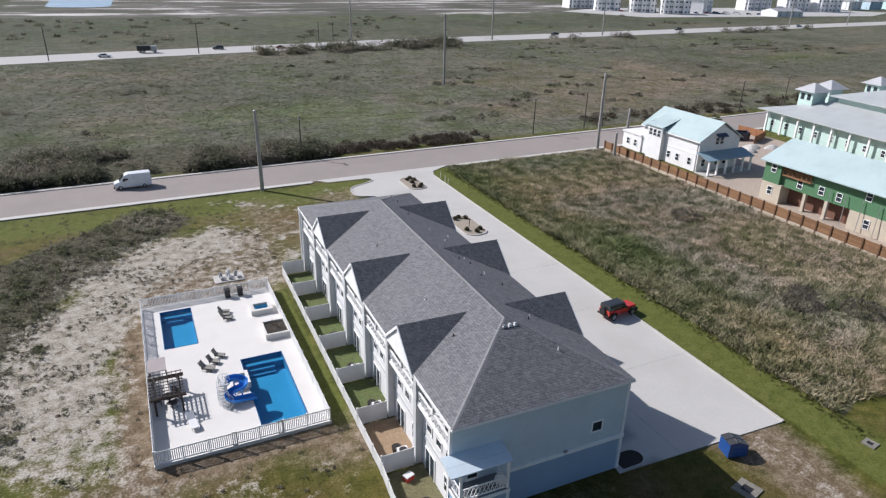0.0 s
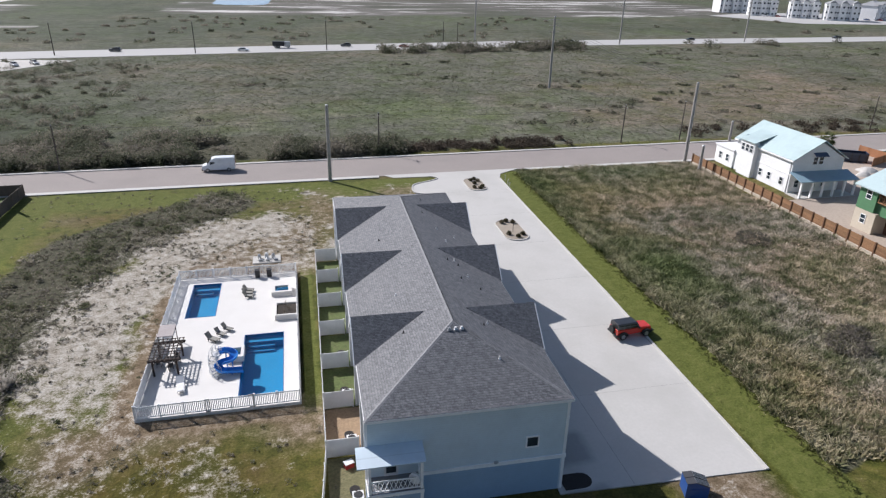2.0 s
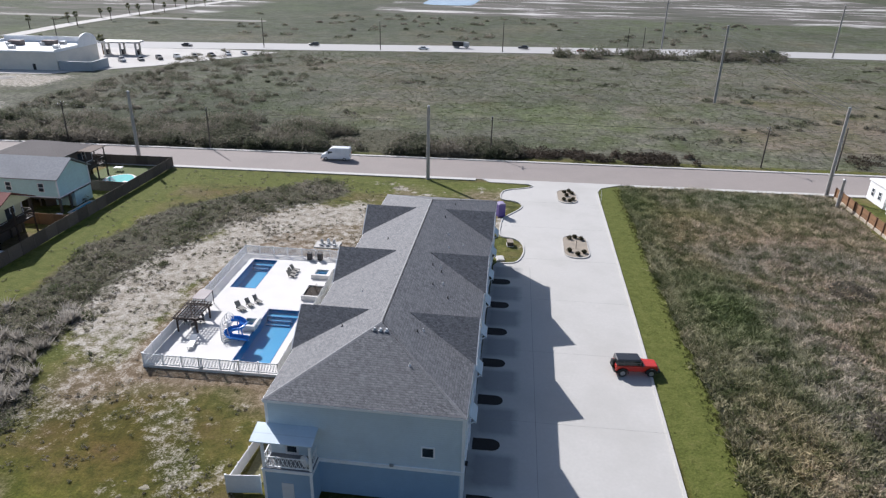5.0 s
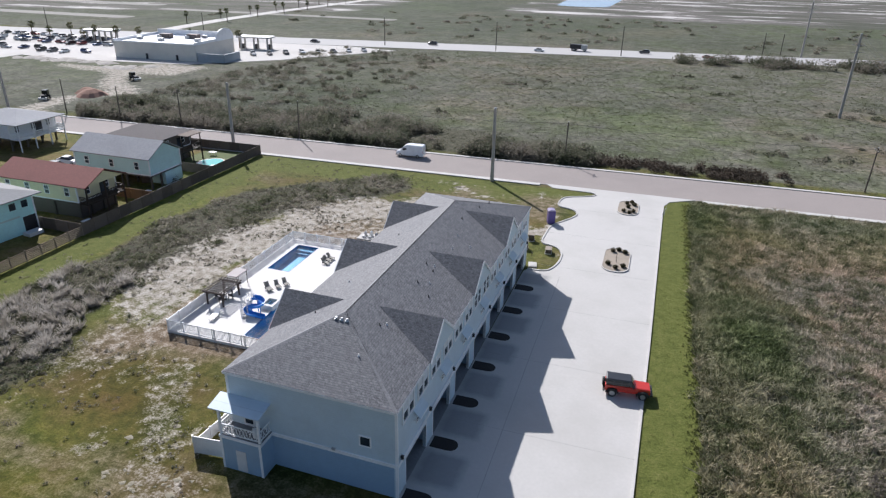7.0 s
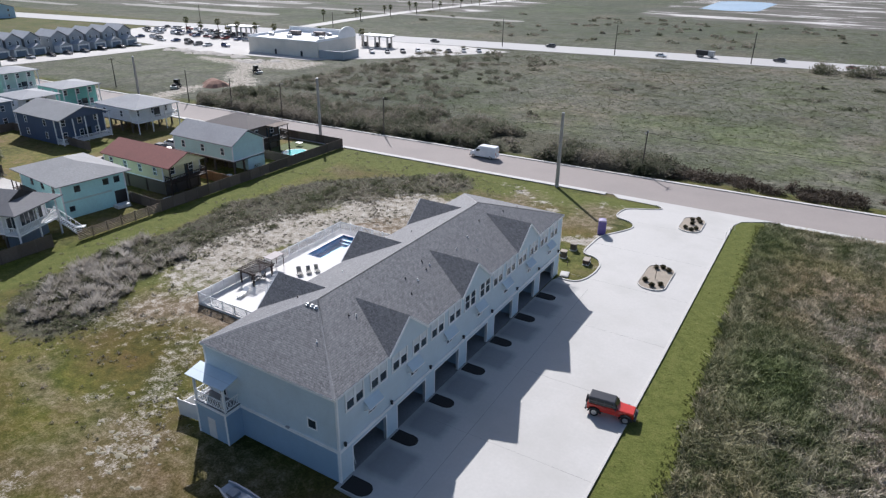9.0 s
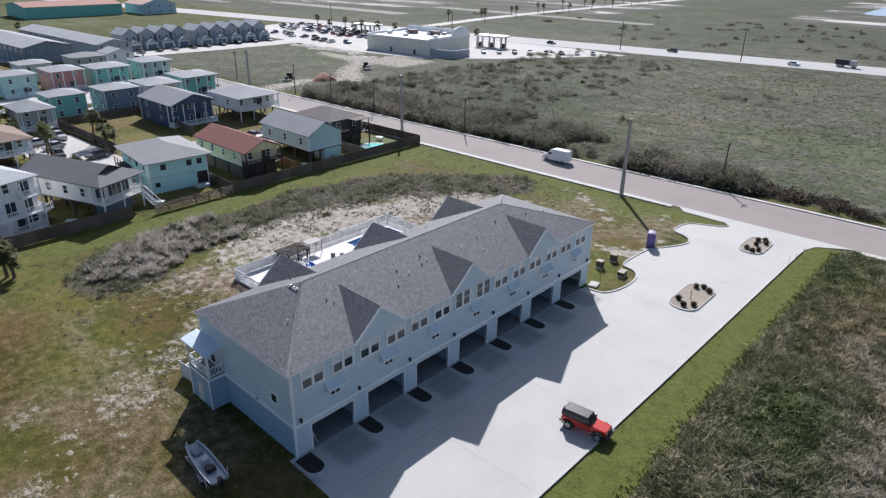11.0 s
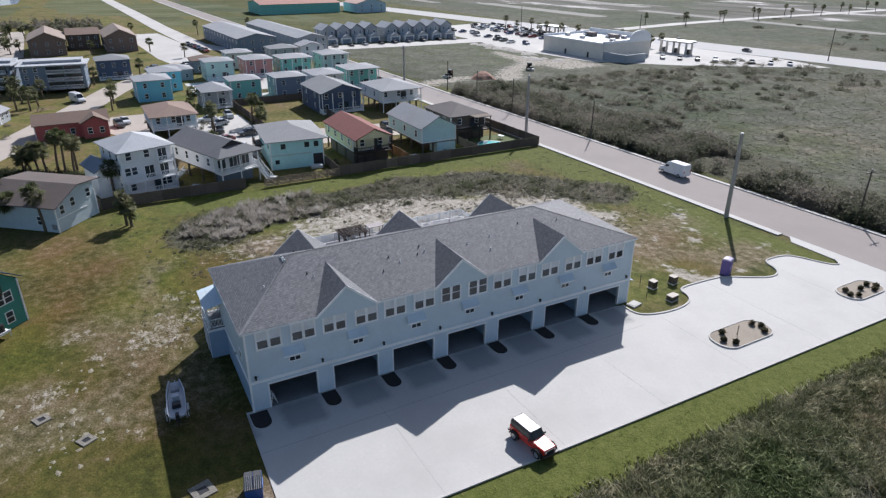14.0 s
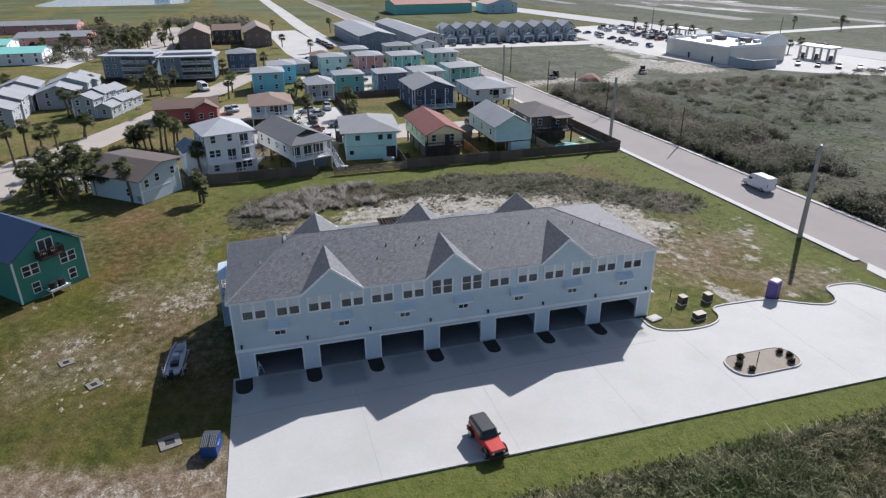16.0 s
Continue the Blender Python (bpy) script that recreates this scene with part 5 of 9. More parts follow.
SHRUB = leafy("dark_shrub_leaves", (0.045, 0.042, 0.024), (0.085, 0.078, 0.044), (0.15, 0.125, 0.085), patch=0.6, thin=0.45)
for name, x0_, x1_, y0_, y1_, spots in (("island_a", 40.5, 43.7, 98.2, 104.8, ((41.5, 99.4), (42.4, 98.9), (43.0, 99.7), (41.8, 103.3), (42.6, 104.0), (43.0, 102.9), (42.1, 101.6))), ("island_b", 40.2, 43.6, 76.0, 83.7, ((40.9, 78.0), (42.0, 76.9), (42.9, 77.7), (41.2, 82.5), (42.0, 83.0), (42.9, 82.4)))):
    pts = rounded(x0_, x1_, y0_, y1_, 1.5)
    isl = thing("planting_island", pose(0, 0, 0), "kerbed planting island of tan gravel in the driveway", "planting island", "islands in the drive")
    bm = bmesh.new()
    slab(bm, pts, -0.05, 0.15)
    part("gravel_bed", bm, SANDY, isl)
    bm = bmesh.new()
    kerb_ring(bm, pts, 0.16, -0.05, 0.2)
    part("kerb", bm, KERB, isl, "pale concrete kerb")
    for k, (x, y) in enumerate(spots):
        shrub(x, y, 0.15, 0.30, 0.46, 220, 40 + k + len(spots), SHRUB, "small dark rounded shrub in gravel", group="shrubs on the islands")
for i in range(8):
    y = 29.95 + ((piers[i][0] + piers[i][1]) / 2)
    sx = 0.0175 * (y - 30)
    x0_ = 29.85 + sx
    half = 0.72 if i else 0.8
    y -= 0 if i else 0.5
    pts = [(x0_, y - half), (x0_ + 1.6, y - half)] + [(x0_ + 1.6 + half * math.sin(radians(a)), y - half * math.cos(radians(a))) for a in (30, 60, 90, 120, 150)] + [(x0_ + 1.6, y + half), (x0_, y + half)]
    if i == 7:
        continue
    bed = thing("mulch_bed", pose(0, 0, 0), "rounded bed of black mulch beside a garage", "planting bed", "beds between the garages")
    bm = bmesh.new()
    slab(bm, pts, -0.05, 0.13)
    part("mulch", bm, MULCH, bed)
    bm = bmesh.new()
    kerb_ring(bm, pts, 0.07, -0.05, 0.11)
    part("edging", bm, KERB, bed)
# kerb round the grass tongues at the drive's inner edge, and the raised edge along its outer side
bm = bmesh.new()
inner = DRIVE_INNER
for p, q in zip(inner, inner[1:]):
    beam(bm, (*p, 0.09), (*q, 0.09), 0.2, 0.16)
tagged(part("kerb_inner", bm, KERB), "pale kerb round grass tongues beside the drive", "kerb", kind="structure")
bm = bmesh.new()
outer = DRIVE[1:5]
for p, q in zip(outer, outer[1:]):
    beam(bm, (*p, 0.07), (*q, 0.07), 0.28, 0.14)
tagged(part("kerb_outer", bm, KERB), "raised pale concrete edge along the drive", "kerb", kind="structure")
JOINT = surface("joint_filler", (0.27, 0.26, 0.25), 0.9, 0.1)
bm = bmesh.new()
for y in (40.3, 51.8, 63.4, 75.0, 86.6, 98.0):
    box(bm, 30.0 + 0.0175 * (y - 30), y - 0.012, 0.055, 46.4 + 0.018 * (y - 29), y + 0.012, 0.0635)
box(bm, 35.3, 29.2, 0.055, 35.34, 72, 0.0635)
tagged(part("driveway_joints", bm, JOINT), "thin sealed joints across the driveway slabs", "joint", kind="structure")


def wheel_meshes(r, w):
    bm = bmesh.new()
    loft(bm, [[(x, rr * math.cos(a), rr * math.sin(a)) for a in [k * math.tau / 18 for k in range(18)]] for x, rr in ((-w / 2, r * 0.86), (-w / 2 + 0.03, r), (w / 2 - 0.03, r), (w / 2, r * 0.86))])
    t = mesh_of("tyre", bm, TYRE)
    bm = bmesh.new()
    tube(bm, (-w / 2 - 0.01, 0, 0), (w / 2 + 0.01, 0, 0), r * 0.6, r * 0.6, 14)
    return t, mesh_of("rim", bm, CHROME)


WHEELS = {}


def wheels(car, half, ys, r, w=0.24):
    t, m = WHEELS.setdefault((r, w), wheel_meshes(r, w))
    for y in ys:
        for x in (-half, half):
            o = link_mesh("wheel", t, car, pose(x, y, r))
            link_mesh("rim", m, o)


def hull(bm, half, rows):
    """A body of bevelled cross-sections: rows of y, z low, z high, inset at the top, half width factor."""
    rings = []
    for y, z0, z1, ins, k in rows:
        h = half * k
        rings.append([(-h, y, z0 + 0.08), (-h + 0.08, y, z0), (h - 0.08, y, z0), (h, y, z0 + 0.08), (h, y, z0 + (z1 - z0) * 0.55), (h - ins, y, z1 - 0.06), (h - ins - 0.1, y, z1), (-h + ins + 0.1, y, z1), (-h + ins, y, z1 - 0.06), (-h, y, z0 + (z1 - z0) * 0.55)])
    loft(bm, rings)


def jeep(m, body, top):
    """Front towards -y."""
    c = thing("off_road_car", m, "red off-road car with black hard top, parked on the drive", "car")
    bm = bmesh.new()
    hull(bm, 0.78, [(-2.12, 0.55, 0.98, 0.02, 0.86), (-2.05, 0.5, 1.08, 0.02, 0.9), (-0.75, 0.5, 1.16, 0.02, 0.98), (-0.7, 0.48, 1.18, 0.0, 1.0), (1.95, 0.48, 1.18, 0.0, 1.0), (2.05, 0.55, 1.15, 0.0, 0.98)])
    part("body", bm, body, c)
    bm = bmesh.new()
    hull(bm, 0.76, [(-0.62, 1.16, 1.2, 0.02, 1.0), (-0.3, 1.16, 1.78, 0.1, 1.0), (1.9, 1.16, 1.8, 0.08, 1.0), (1.98, 1.16, 1.76, 0.08, 1.0)])
    part("hard_top", bm, top, c, "black hard top")
    bm = bmesh.new()
    prism(bm, [(-0.58, -0.66, 1.2), (0.58, -0.66, 1.2), (0.54, -0.36, 1.72), (-0.54, -0.36, 1.72)], (0, -0.03, 0.01))
    part("windscreen", bm, CARGLASS, c)
    for s in (-1, 1):
        for y0_, y1_ in ((-0.25, 0.5), (0.6, 1.25), (1.32, 1.85)):
            bm = bmesh.new()
            prism(bm, [(s * 0.765, y0_, 1.24), (s * 0.765, y1_, 1.24), (s * 0.71, y1_, 1.66), (s * 0.71, y0_, 1.66)], (s * 0.02, 0, 0))
            part("side_window", bm, CARGLASS, c)
        for y in (-1.45, 1.35):
            bm = bmesh.new()
            loft(bm, [[(s * x, y + rr * math.cos(radians(a)), 0.42 + rr * math.sin(radians(a)) * 0.9) for rr, a in ((0.62, 0), (0.6, 45), (0.58, 90), (0.6, 135), (0.62, 180), (0.5, 180), (0.48, 135), (0.47, 90), (0.48, 45), (0.5, 0))] for x in (0.66, 0.95)])
            part("fender_flare", bm, TYRE, c, "black fender flare")
        part("mirror", boxes((s * 0.8 - 0.02, -0.55, 1.15, s * 0.98 + 0.02, -0.45, 1.32)), DARK, c)
        bm = bmesh.new()
        tube(bm, (s * 0.48, -2.1, 0.86), (s * 0.48, -2.16, 0.86), 0.11, 0.1, 12)
        part("headlight", bm, VINYL, c, "round headlight")
    part("front_bumper", boxes((-0.85, -2.35, 0.5, 0.85, -2.12, 0.68)), DARK, c)
    part("rear_bumper", boxes((-0.85, 2.05, 0.5, 0.85, 2.22, 0.66)), DARK, c)
    part("grille", boxes((-0.34, -2.15, 0.66, 0.34, -2.11, 0.98)), DARK, c)
    bm = bmesh.new()
    tube(bm, (0.1, 2.06, 1.0), (0.1, 2.28, 1.0), 0.4, 0.4, 18)
    part("spare_wheel", bm, TYRE, c)
    wheels(c, 0.8, (-1.45, 1.35), 0.41, 0.27)
    return c


RED = paint("red_car_paint", (0.52, 0.035, 0.02), 0.25)
jeep(pose(45.2, 49.4, 0.065, 0, 0, 90 + 6), RED, paint("black_hard_top", (0.028, 0.028, 0.03), 0.3))


def van(m, body, label="white high-roof delivery van on the street"):
    """Front towards -y."""
    c = thing("van", m, label, "van")
    bm = bmesh.new()
    hull(bm, 1.0, [(-2.9, 0.42, 0.95, 0.1, 0.88), (-2.75, 0.35, 1.12, 0.08, 0.95), (-2.0, 0.32, 1.35, 0.08, 1.0), (-1.15, 0.32, 2.35, 0.16, 1.0), (-0.6, 0.32, 2.55, 0.14, 1.0), (2.7, 0.32, 2.55, 0.12, 1.0), (2.85, 0.4, 2.45, 0.12, 0.98)])
    part("body", bm, body, c)
    bm = bmesh.new()
    prism(bm, [(-0.8, -2.0, 1.4), (0.8, -2.0, 1.4), (0.72, -1.22, 2.28), (-0.72, -1.22, 2.28)], (0, -0.03, 0.03))
    part("windscreen", bm, CARGLASS, c)
    for s in (-1, 1):
        part("side_window", boxes((s * 0.96 - 0.035, -1.45, 1.35, s * 0.96 + 0.035, -0.65, 1.85)), CARGLASS, c)
        part("tail_light", boxes((s * 0.85 - 0.08, 2.84, 1.0, s * 0.85 + 0.08, 2.89, 1.5)), RED, c)
    part("bumper", boxes((-0.92, -3.0, 0.3, 0.92, -2.8, 0.55)), DARK, c)
    wheels(c, 0.9, (-1.95, 1.75), 0.36)
    return c


van(pose(-2.4, 117.1, 0.035, 0, 0, -88.6), paint("white_van_paint", (0.75, 0.76, 0.77), 0.3))

# boat on its trailer in the shade of the end wall
BOATWHITE = paint("white_gelcoat", (0.40, 0.42, 0.45), 0.4)
boat = thing("motor_boat", pose(25.4, 24.05, 0, 0, 0, 84.5) @ Matrix.Diagonal((0.72, 0.86, 0.8, 1)), "open white motor boat on a trailer in shade", "boat")
rings = []
for y, hw, kz, top in ((-3.2, 1.05, 0.75, 1.45), (-1.5, 1.15, 0.68, 1.45), (0.8, 1.12, 0.68, 1.5), (2.2, 0.92, 0.75, 1.58), (2.9, 0.7, 0.95, 1.62)):
    rings.append([(-hw, y, top), (-hw * 0.92, y, kz + 0.35), (0, y, kz), (hw * 0.92, y, kz + 0.35), (hw, y, top), (hw - 0.16, y, top), (hw * 0.8, y, kz + 0.42), (-hw * 0.8, y, kz + 0.42), (-hw + 0.16, y, top)])
bm = bmesh.new()
loft(bm, rings)
part("boat_hull", bm, BOATWHITE, boat)
part("console", boxes((-0.4, -0.6, 1.05, 0.4, 0.1, 1.9)), BOATWHITE, boat)
part("seat_box", boxes((-0.5, -1.7, 1.05, 0.5, -1.1, 1.6)), DARK, boat)
part("bow_cushion", boxes((-0.5, 1.2, 1.1, 0.5, 2.1, 1.45)), surface("grey_cushion", (0.28, 0.29, 0.31), 0.7), boat)
part("outboard_motor", boxes((-0.22, -3.75, 0.9, 0.22, -3.2, 1.75), (-0.1, -3.6, 0.35, 0.1, -3.35, 0.9)), DARK, boat)
part("trailer_frame", boxes((-1.05, -2.9, 0.45, -0.95, 2.6, 0.58), (0.95, -2.9, 0.45, 1.05, 2.6, 0.58), (-0.05, 2.4, 0.45, 0.05, 4.4, 0.56), (-0.95, -1.2, 0.45, 0.95, -1.05, 0.58), (-0.95, 2.3, 0.45, 0.95, 2.45, 0.58)), GREYMET, boat)
for x in (-1.25, 1.25):
    part("mudguard", boxes((x - 0.14, -1.9, 0.72, x + 0.14, -0.7, 0.77)), GREYMET, boat)
    part("guide_post", boxes((x - 0.05, -2.75, 0.5, x + 0.02, -2.68, 1.9)), VINYL, boat)
wheels(boat, 1.25, (-1.3,), 0.34)

# waste skip with ribbed lid
SKIPBLUE = paint("blue_skip_paint", (0.018, 0.075, 0.27), 0.4)
skip = thing("waste_skip", pose(39.25, 27.55, 0, 0, 0, 76) @ Matrix.Diagonal((0.66, 0.98, 0.9, 1)), "blue steel waste skip with ribbed dark lids", "waste skip")
bm = bmesh.new()
prism(bm, [(-1.0, -0.85, 0.12), (-1.0, 0.85, 0.12), (-1.0, 0.85, 1.5), (-1.0, 0.2, 1.62), (-1.0, -0.85, 1.2)], (2.0, 0, 0))
part("skip_body", bm, SKIPBLUE, skip)
for x in (-0.98, 0.04):
    bm = bmesh.new()
    prism(bm, [(x, -0.9, 1.2), (x, 0.2, 1.64), (x, 0.88, 1.52), (x, 0.88, 1.56), (x, 0.2, 1.69), (x, -0.9, 1.25)], (0.94, 0, 0))
    part("lid", bm, surface("black_plastic_lid", (0.05, 0.05, 0.055), 0.5), skip)
    for k in range(4):
        bm = bmesh.new()
        beam(bm, (x + 0.14 + 0.22 * k, -0.88, 1.27), (x + 0.14 + 0.22 * k, 0.2, 1.71), 0.06, 0.04)
        part("lid_rib", bm, GREYMET, skip)
for x in (-0.8, 0.8):
    part("castor", boxes((x - 0.08, -0.7, 0, x + 0.08, -0.5, 0.14), (x - 0.08, 0.5, 0, x + 0.08, 0.7, 0.14)), DARK, skip)
for s in (-1, 1):
    part("lift_pocket", boxes((s * 1.02 - 0.06, -0.5, 0.85, s * 1.02 + 0.06, 0.5, 1.02)), SKIPBLUE, skip)

# portable toilet
PURPLE = paint("purple_plastic", (0.085, 0.055, 0.24), 0.5)
wc = thing("portable_toilet", pose(31.0, 90.6, 0, 0, 0, 20), "purple portable toilet with pale lilac roof", "portable toilet")
part("cabin", boxes((-0.55, -0.55, 0.08, 0.55, 0.55, 2.1)), PURPLE, wc)
bm = bmesh.new()
loft(bm, [[(x, -0.58 + 0.0 * x, z) for x, z in ((-0.58, 2.1), (0.58, 2.1), (0.45, 2.28), (0, 2.34), (-0.45, 2.28))], [(x, 0.58, z) for x, z in ((-0.58, 2.1), (0.58, 2.1), (0.45, 2.28), (0, 2.34), (-0.45, 2.28))]])
part("toilet_roof", bm, paint("lilac_roof", (0.30, 0.25, 0.40), 0.5), wc, "pale lilac domed roof")
part("toilet_door", boxes((0.55, -0.4, 0.15, 0.59, 0.4, 2.0)), paint("purple_door", (0.11, 0.075, 0.29), 0.5), wc)
part("skid", boxes((-0.58, -0.6, 0, 0.58, -0.4, 0.08), (-0.58, 0.4, 0, 0.58, 0.6, 0.08)), DARK, wc)

# utility cabinets on the grass tongue
BROWN = surface("brown_cabinet", (0.055, 0.04, 0.032), 0.6, 0.2, 8, 1.0, 0.1)
for x, y, w, d, h in ((29.2, 79.5, 0.8, 0.78, 0.95), (29.5, 82.7, 0.8, 0.8, 0.95), (32.6, 79.3, 0.8, 1.25, 0.62)):
    u = thing("utility_cabinet", pose(x, y, 0, 0, 0, 6), "dark brown electrical cabinet with pale lid", "utility cabinet", "cabinets on the grass")
    part("cabinet", boxes((-w / 2, -d / 2, 0.1, w / 2, d / 2, h)), BROWN, u)
    part("lid", boxes((-w / 2 - 0.04, -d / 2 - 0.04, h, w / 2 + 0.04, d / 2 + 0.04, h + 0.08)), surface("tan_lid", (0.25, 0.205, 0.16), 0.6), u, "tan lid")
    part("plinth", boxes((-w / 2 - 0.06, -d / 2 - 0.06, -0.05, w / 2 + 0.06, d / 2 + 0.06, 0.1)), CONCRETE, u)
ob = part("valve_cover", boxes((-0.55, -0.75, 0, 0.55, 0.75, 0.16), (-0.4, -0.6, 0.16, 0.4, 0.6, 0.2)), CONCRETE, None, "", pose(31.3, 74.4, 0, 0, 0, 12))
tagged(ob, "flat white concrete cover on the grass", "cover")
for x, y, a, s in ((37.1, 24.1, 15, 0.85), (26.4, 16.55, 30, 0.62), (21.5, 13.2, 25, 0.62), (50.7, 23.7, 10, 0.52)):
    d = thing("storm_drain", pose(x, y, 0, 0, 0, a), "square concrete storm drain inlet in the lawn", "drain", "drains in the lawn")
    part("collar", boxes((-s, -s, -0.05, -0.45 * s, s, 0.07), (0.45 * s, -s, -0.05, s, s, 0.07), (-0.45 * s, -s, -0.05, 0.45 * s, -0.45 * s, 0.07), (-0.45 * s, 0.45 * s, -0.05, 0.45 * s, s, 0.07)), surface("weathered_concrete", (0.20, 0.185, 0.155), 0.9, 0.3, 6, 0.6, 0.3), d)
    part("grate", boxes((-0.45 * s, -0.45 * s, -0.02, 0.45 * s, 0.45 * s, 0.03)), DARK, d)

# ---- poles ----
def street_pole(x, y, h, label, group, r=0.24, material=None, lean=(0, 0)):
    p = thing("utility_pole", pose(x, y, 0), label, "pole", group)
    bm = bmesh.new()
    tube(bm, (0, 0, -0.3), (lean[0], lean[1], h), r, r * 0.72, 12)
    part("pole", bm, material or POLEGREY, p)
    bm = bmesh.new()
    tube(bm, (lean[0], lean[1], h), (lean[0], lean[1], h + 0.12), r * 0.8, r * 0.5, 12)
    part("pole_cap", bm, GREYMET, p)
    return p


for x, y, h, r in ((17.2, 107.6, 13.4, 0.36), (-39.6, 109.6, 13.4, 0.36), (88.2, 109.6, 15.6, 0.36), (-98, 107.2, 13.4, 0.34), (-160, 106, 13.4, 0.34)):
    p = street_pole(x, y, h, "tall bare grey pole at the roadside", "poles along the street", r)
for x, y, h in ((86.9, 102.4, 5.2), (107.8, 123.4, 4.5)):
    street_pole(x, y, h, "short thick pale pile post", "pile posts", 0.34, POLEGREY)
for x, y, h, arm in ((28.0, 124.6, 8.2, 1), (82.3, 125.9, 8.2, 1), (97.0, 126.4, 8.6, 0), (-30.2, 120.6, 8.4, 0), (-62, 121.2, 8.4, 1), (-96, 120.8, 8.6, 0), (-131, 123.0, 8.6, 1), (150, 128.0, 8.4, 0), (-79.5, 121, 8, 0), (167, 127.8, 9, 1), (140, 108, 9, 0)):
    p = street_pole(x, y, h, "slim weathered wooden utility pole", "wooden poles along the street", 0.15, POLEWOOD, (0.12, 0.0))
    if arm:
        part("crossarm", boxes((-0.06, -1.1, h - 0.55, 0.06, 1.1, h - 0.42)), POLEWOOD, p)
        for yy in (-1.0, 0.0, 1.0):
            part("insulator", boxes((-0.05, yy - 0.05, h - 0.42, 0.05, yy + 0.05, h - 0.22)), GREYMET, p)
for x, y, h in ((91.2, 193.6, 21.5), (101, 322.5, 23), (172.8, 309.5, 22), (250, 318, 22), (424, 334, 23), (491, 338, 23), (-26.5, 286, 12), (-77.7, 282, 12), (26.8, 293, 12), (86, 327, 9), (93.5, 328, 9), (-160, 262, 12), (-240, 250, 12)):
    p = street_pole(x, y, h, "tall transmission pole in the marsh", "transmission poles", 0.2 if h < 15 else 0.4, POLEWOOD if h < 15 else POLEGREY)
    if h > 15:
        for z, w in ((h - 1.0, 1.6), (h - 2.8, 1.6), (h - 4.6, 1.6)):
            part("crossarm", boxes((-w, -0.07, z, w, 0.07, z + 0.14)), POLEGREY, p)
# wires
WIRE = surface("wire", (0.08, 0.08, 0.08), 0.6, 0.1)


def wire(a, b, sag, r=0.03):
    bm = bmesh.new()
    pts = [Vector(a).lerp(Vector(b), k / 10) - Vector((0, 0, sag * 4 * (k / 10) * (1 - k / 10))) for k in range(11)]
    loft(bm, [[p + Vector((0, r * math.cos(a), r * math.sin(a))) + Vector((r * math.cos(a), 0, 0)) for a in (0.8, 2.4, 3.9, 5.5)] for p in pts])
    tagged(part("power_line", bm, WIRE), "thin sagging overhead power line", "cable", "overhead lines")


for d in (-1.5, 0, 1.5):
    wire((91.2 + d, 193.6, 20.2), (101 + d, 322.5, 21.8), 2.0)
    wire((91.2 + d, 193.6, 20.2), (88.2 + d, 109.6, 15.4), 1.2)
for (xa, ya), (xb, yb) in (((28.0, 124.6), (82.3, 125.9)), ((82.3, 125.9), (150, 128)), ((-30.2, 120.6), (28.0, 124.6)), ((-62, 121.2), (-30.2, 120.6)), ((-62, 121.2), (-96, 120.8)), ((-96, 120.8), (-131, 123))):
    wire((xa, ya, 7.9), (xb, yb, 7.9), 0.7, 0.018)


# white folding ladder just inside the end garage
ld = thing("folding_ladder", pose(29.2, 31.85, 0.075, 0, 0, 10), "small white folding step ladder in the garage", "ladder")
for x in (-0.22, 0.18):
    bm = bmesh.new()
    beam(bm, (x, -0.3, 0), (x, 0, 1.3), 0.05, 0.05), beam(bm, (x, 0.35, 0), (x, 0, 1.3), 0.05, 0.05)
    part("side_rail", bm, VINYL, ld)
for k in range(3):
    part("step", boxes((-0.22, -0.3 + 0.09 * k, 0.3 + 0.34 * k, 0.22, -0.1 + 0.08 * k, 0.34 + 0.34 * k)), VINYL, ld)
# leafless sticks in the raised planter
STICK = surface("dry_stick", (0.24, 0.20, 0.16), 0.9, 0.2)
g = random.Random(31)
for x, y in ((9.4, 59.5), (9.9, 60.3), (9.5, 61.1)):
    bm = bmesh.new()
    for k in range(9):
        a, r = g.uniform(0, math.tau), g.uniform(0.1, 0.45)
        tube(bm, (0, 0, 0), (r * math.cos(a), r * math.sin(a), g.uniform(0.25, 0.7)), 0.02, 0.008, 5)
    tagged(part("dry_plant", bm, STICK, None, "", pose(x, y, DZ + 0.41)), "leafless dry plant in the raised planter", "plant", "plants in the planter")

# thin survey stakes by the drive's far corner, and pipes standing in the grass
for x, y, h in ((47.5, 98.3, 1.1), (47.8, 100.2, 1.1), (48.1, 102.8, 1.0), (30.7, 77.0, 0.6), (27.6, 79.0, 1.0), (41.9, 79.2, 1.2)):
    st = thing("marker_stake", pose(x, y, 0.05), "thin pale marker stake standing in the ground", "stake", "stakes by the drive")
    part("stake", boxes((-0.03, -0.03, 0, 0.03, 0.03, h)), VINYL if x > 45 else DARKWOOD, st)
    part("stake_cap", boxes((-0.05, -0.05, h, 0.05, 0.05, h + 0.08)), VINYL if x > 45 else DARKWOOD, st)


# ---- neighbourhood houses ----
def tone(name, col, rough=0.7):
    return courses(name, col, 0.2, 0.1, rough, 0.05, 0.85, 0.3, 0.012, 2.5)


def roofing(name, col):
    return surface(name, col, 0.85, 0.14, 3.5, 0.25, 0.3)


def metal_roof(name, col):
    """Standing-seam sheet."""
    return surface(name, col, 0.4, 0.04, 3.0, 0.3, 0.05)


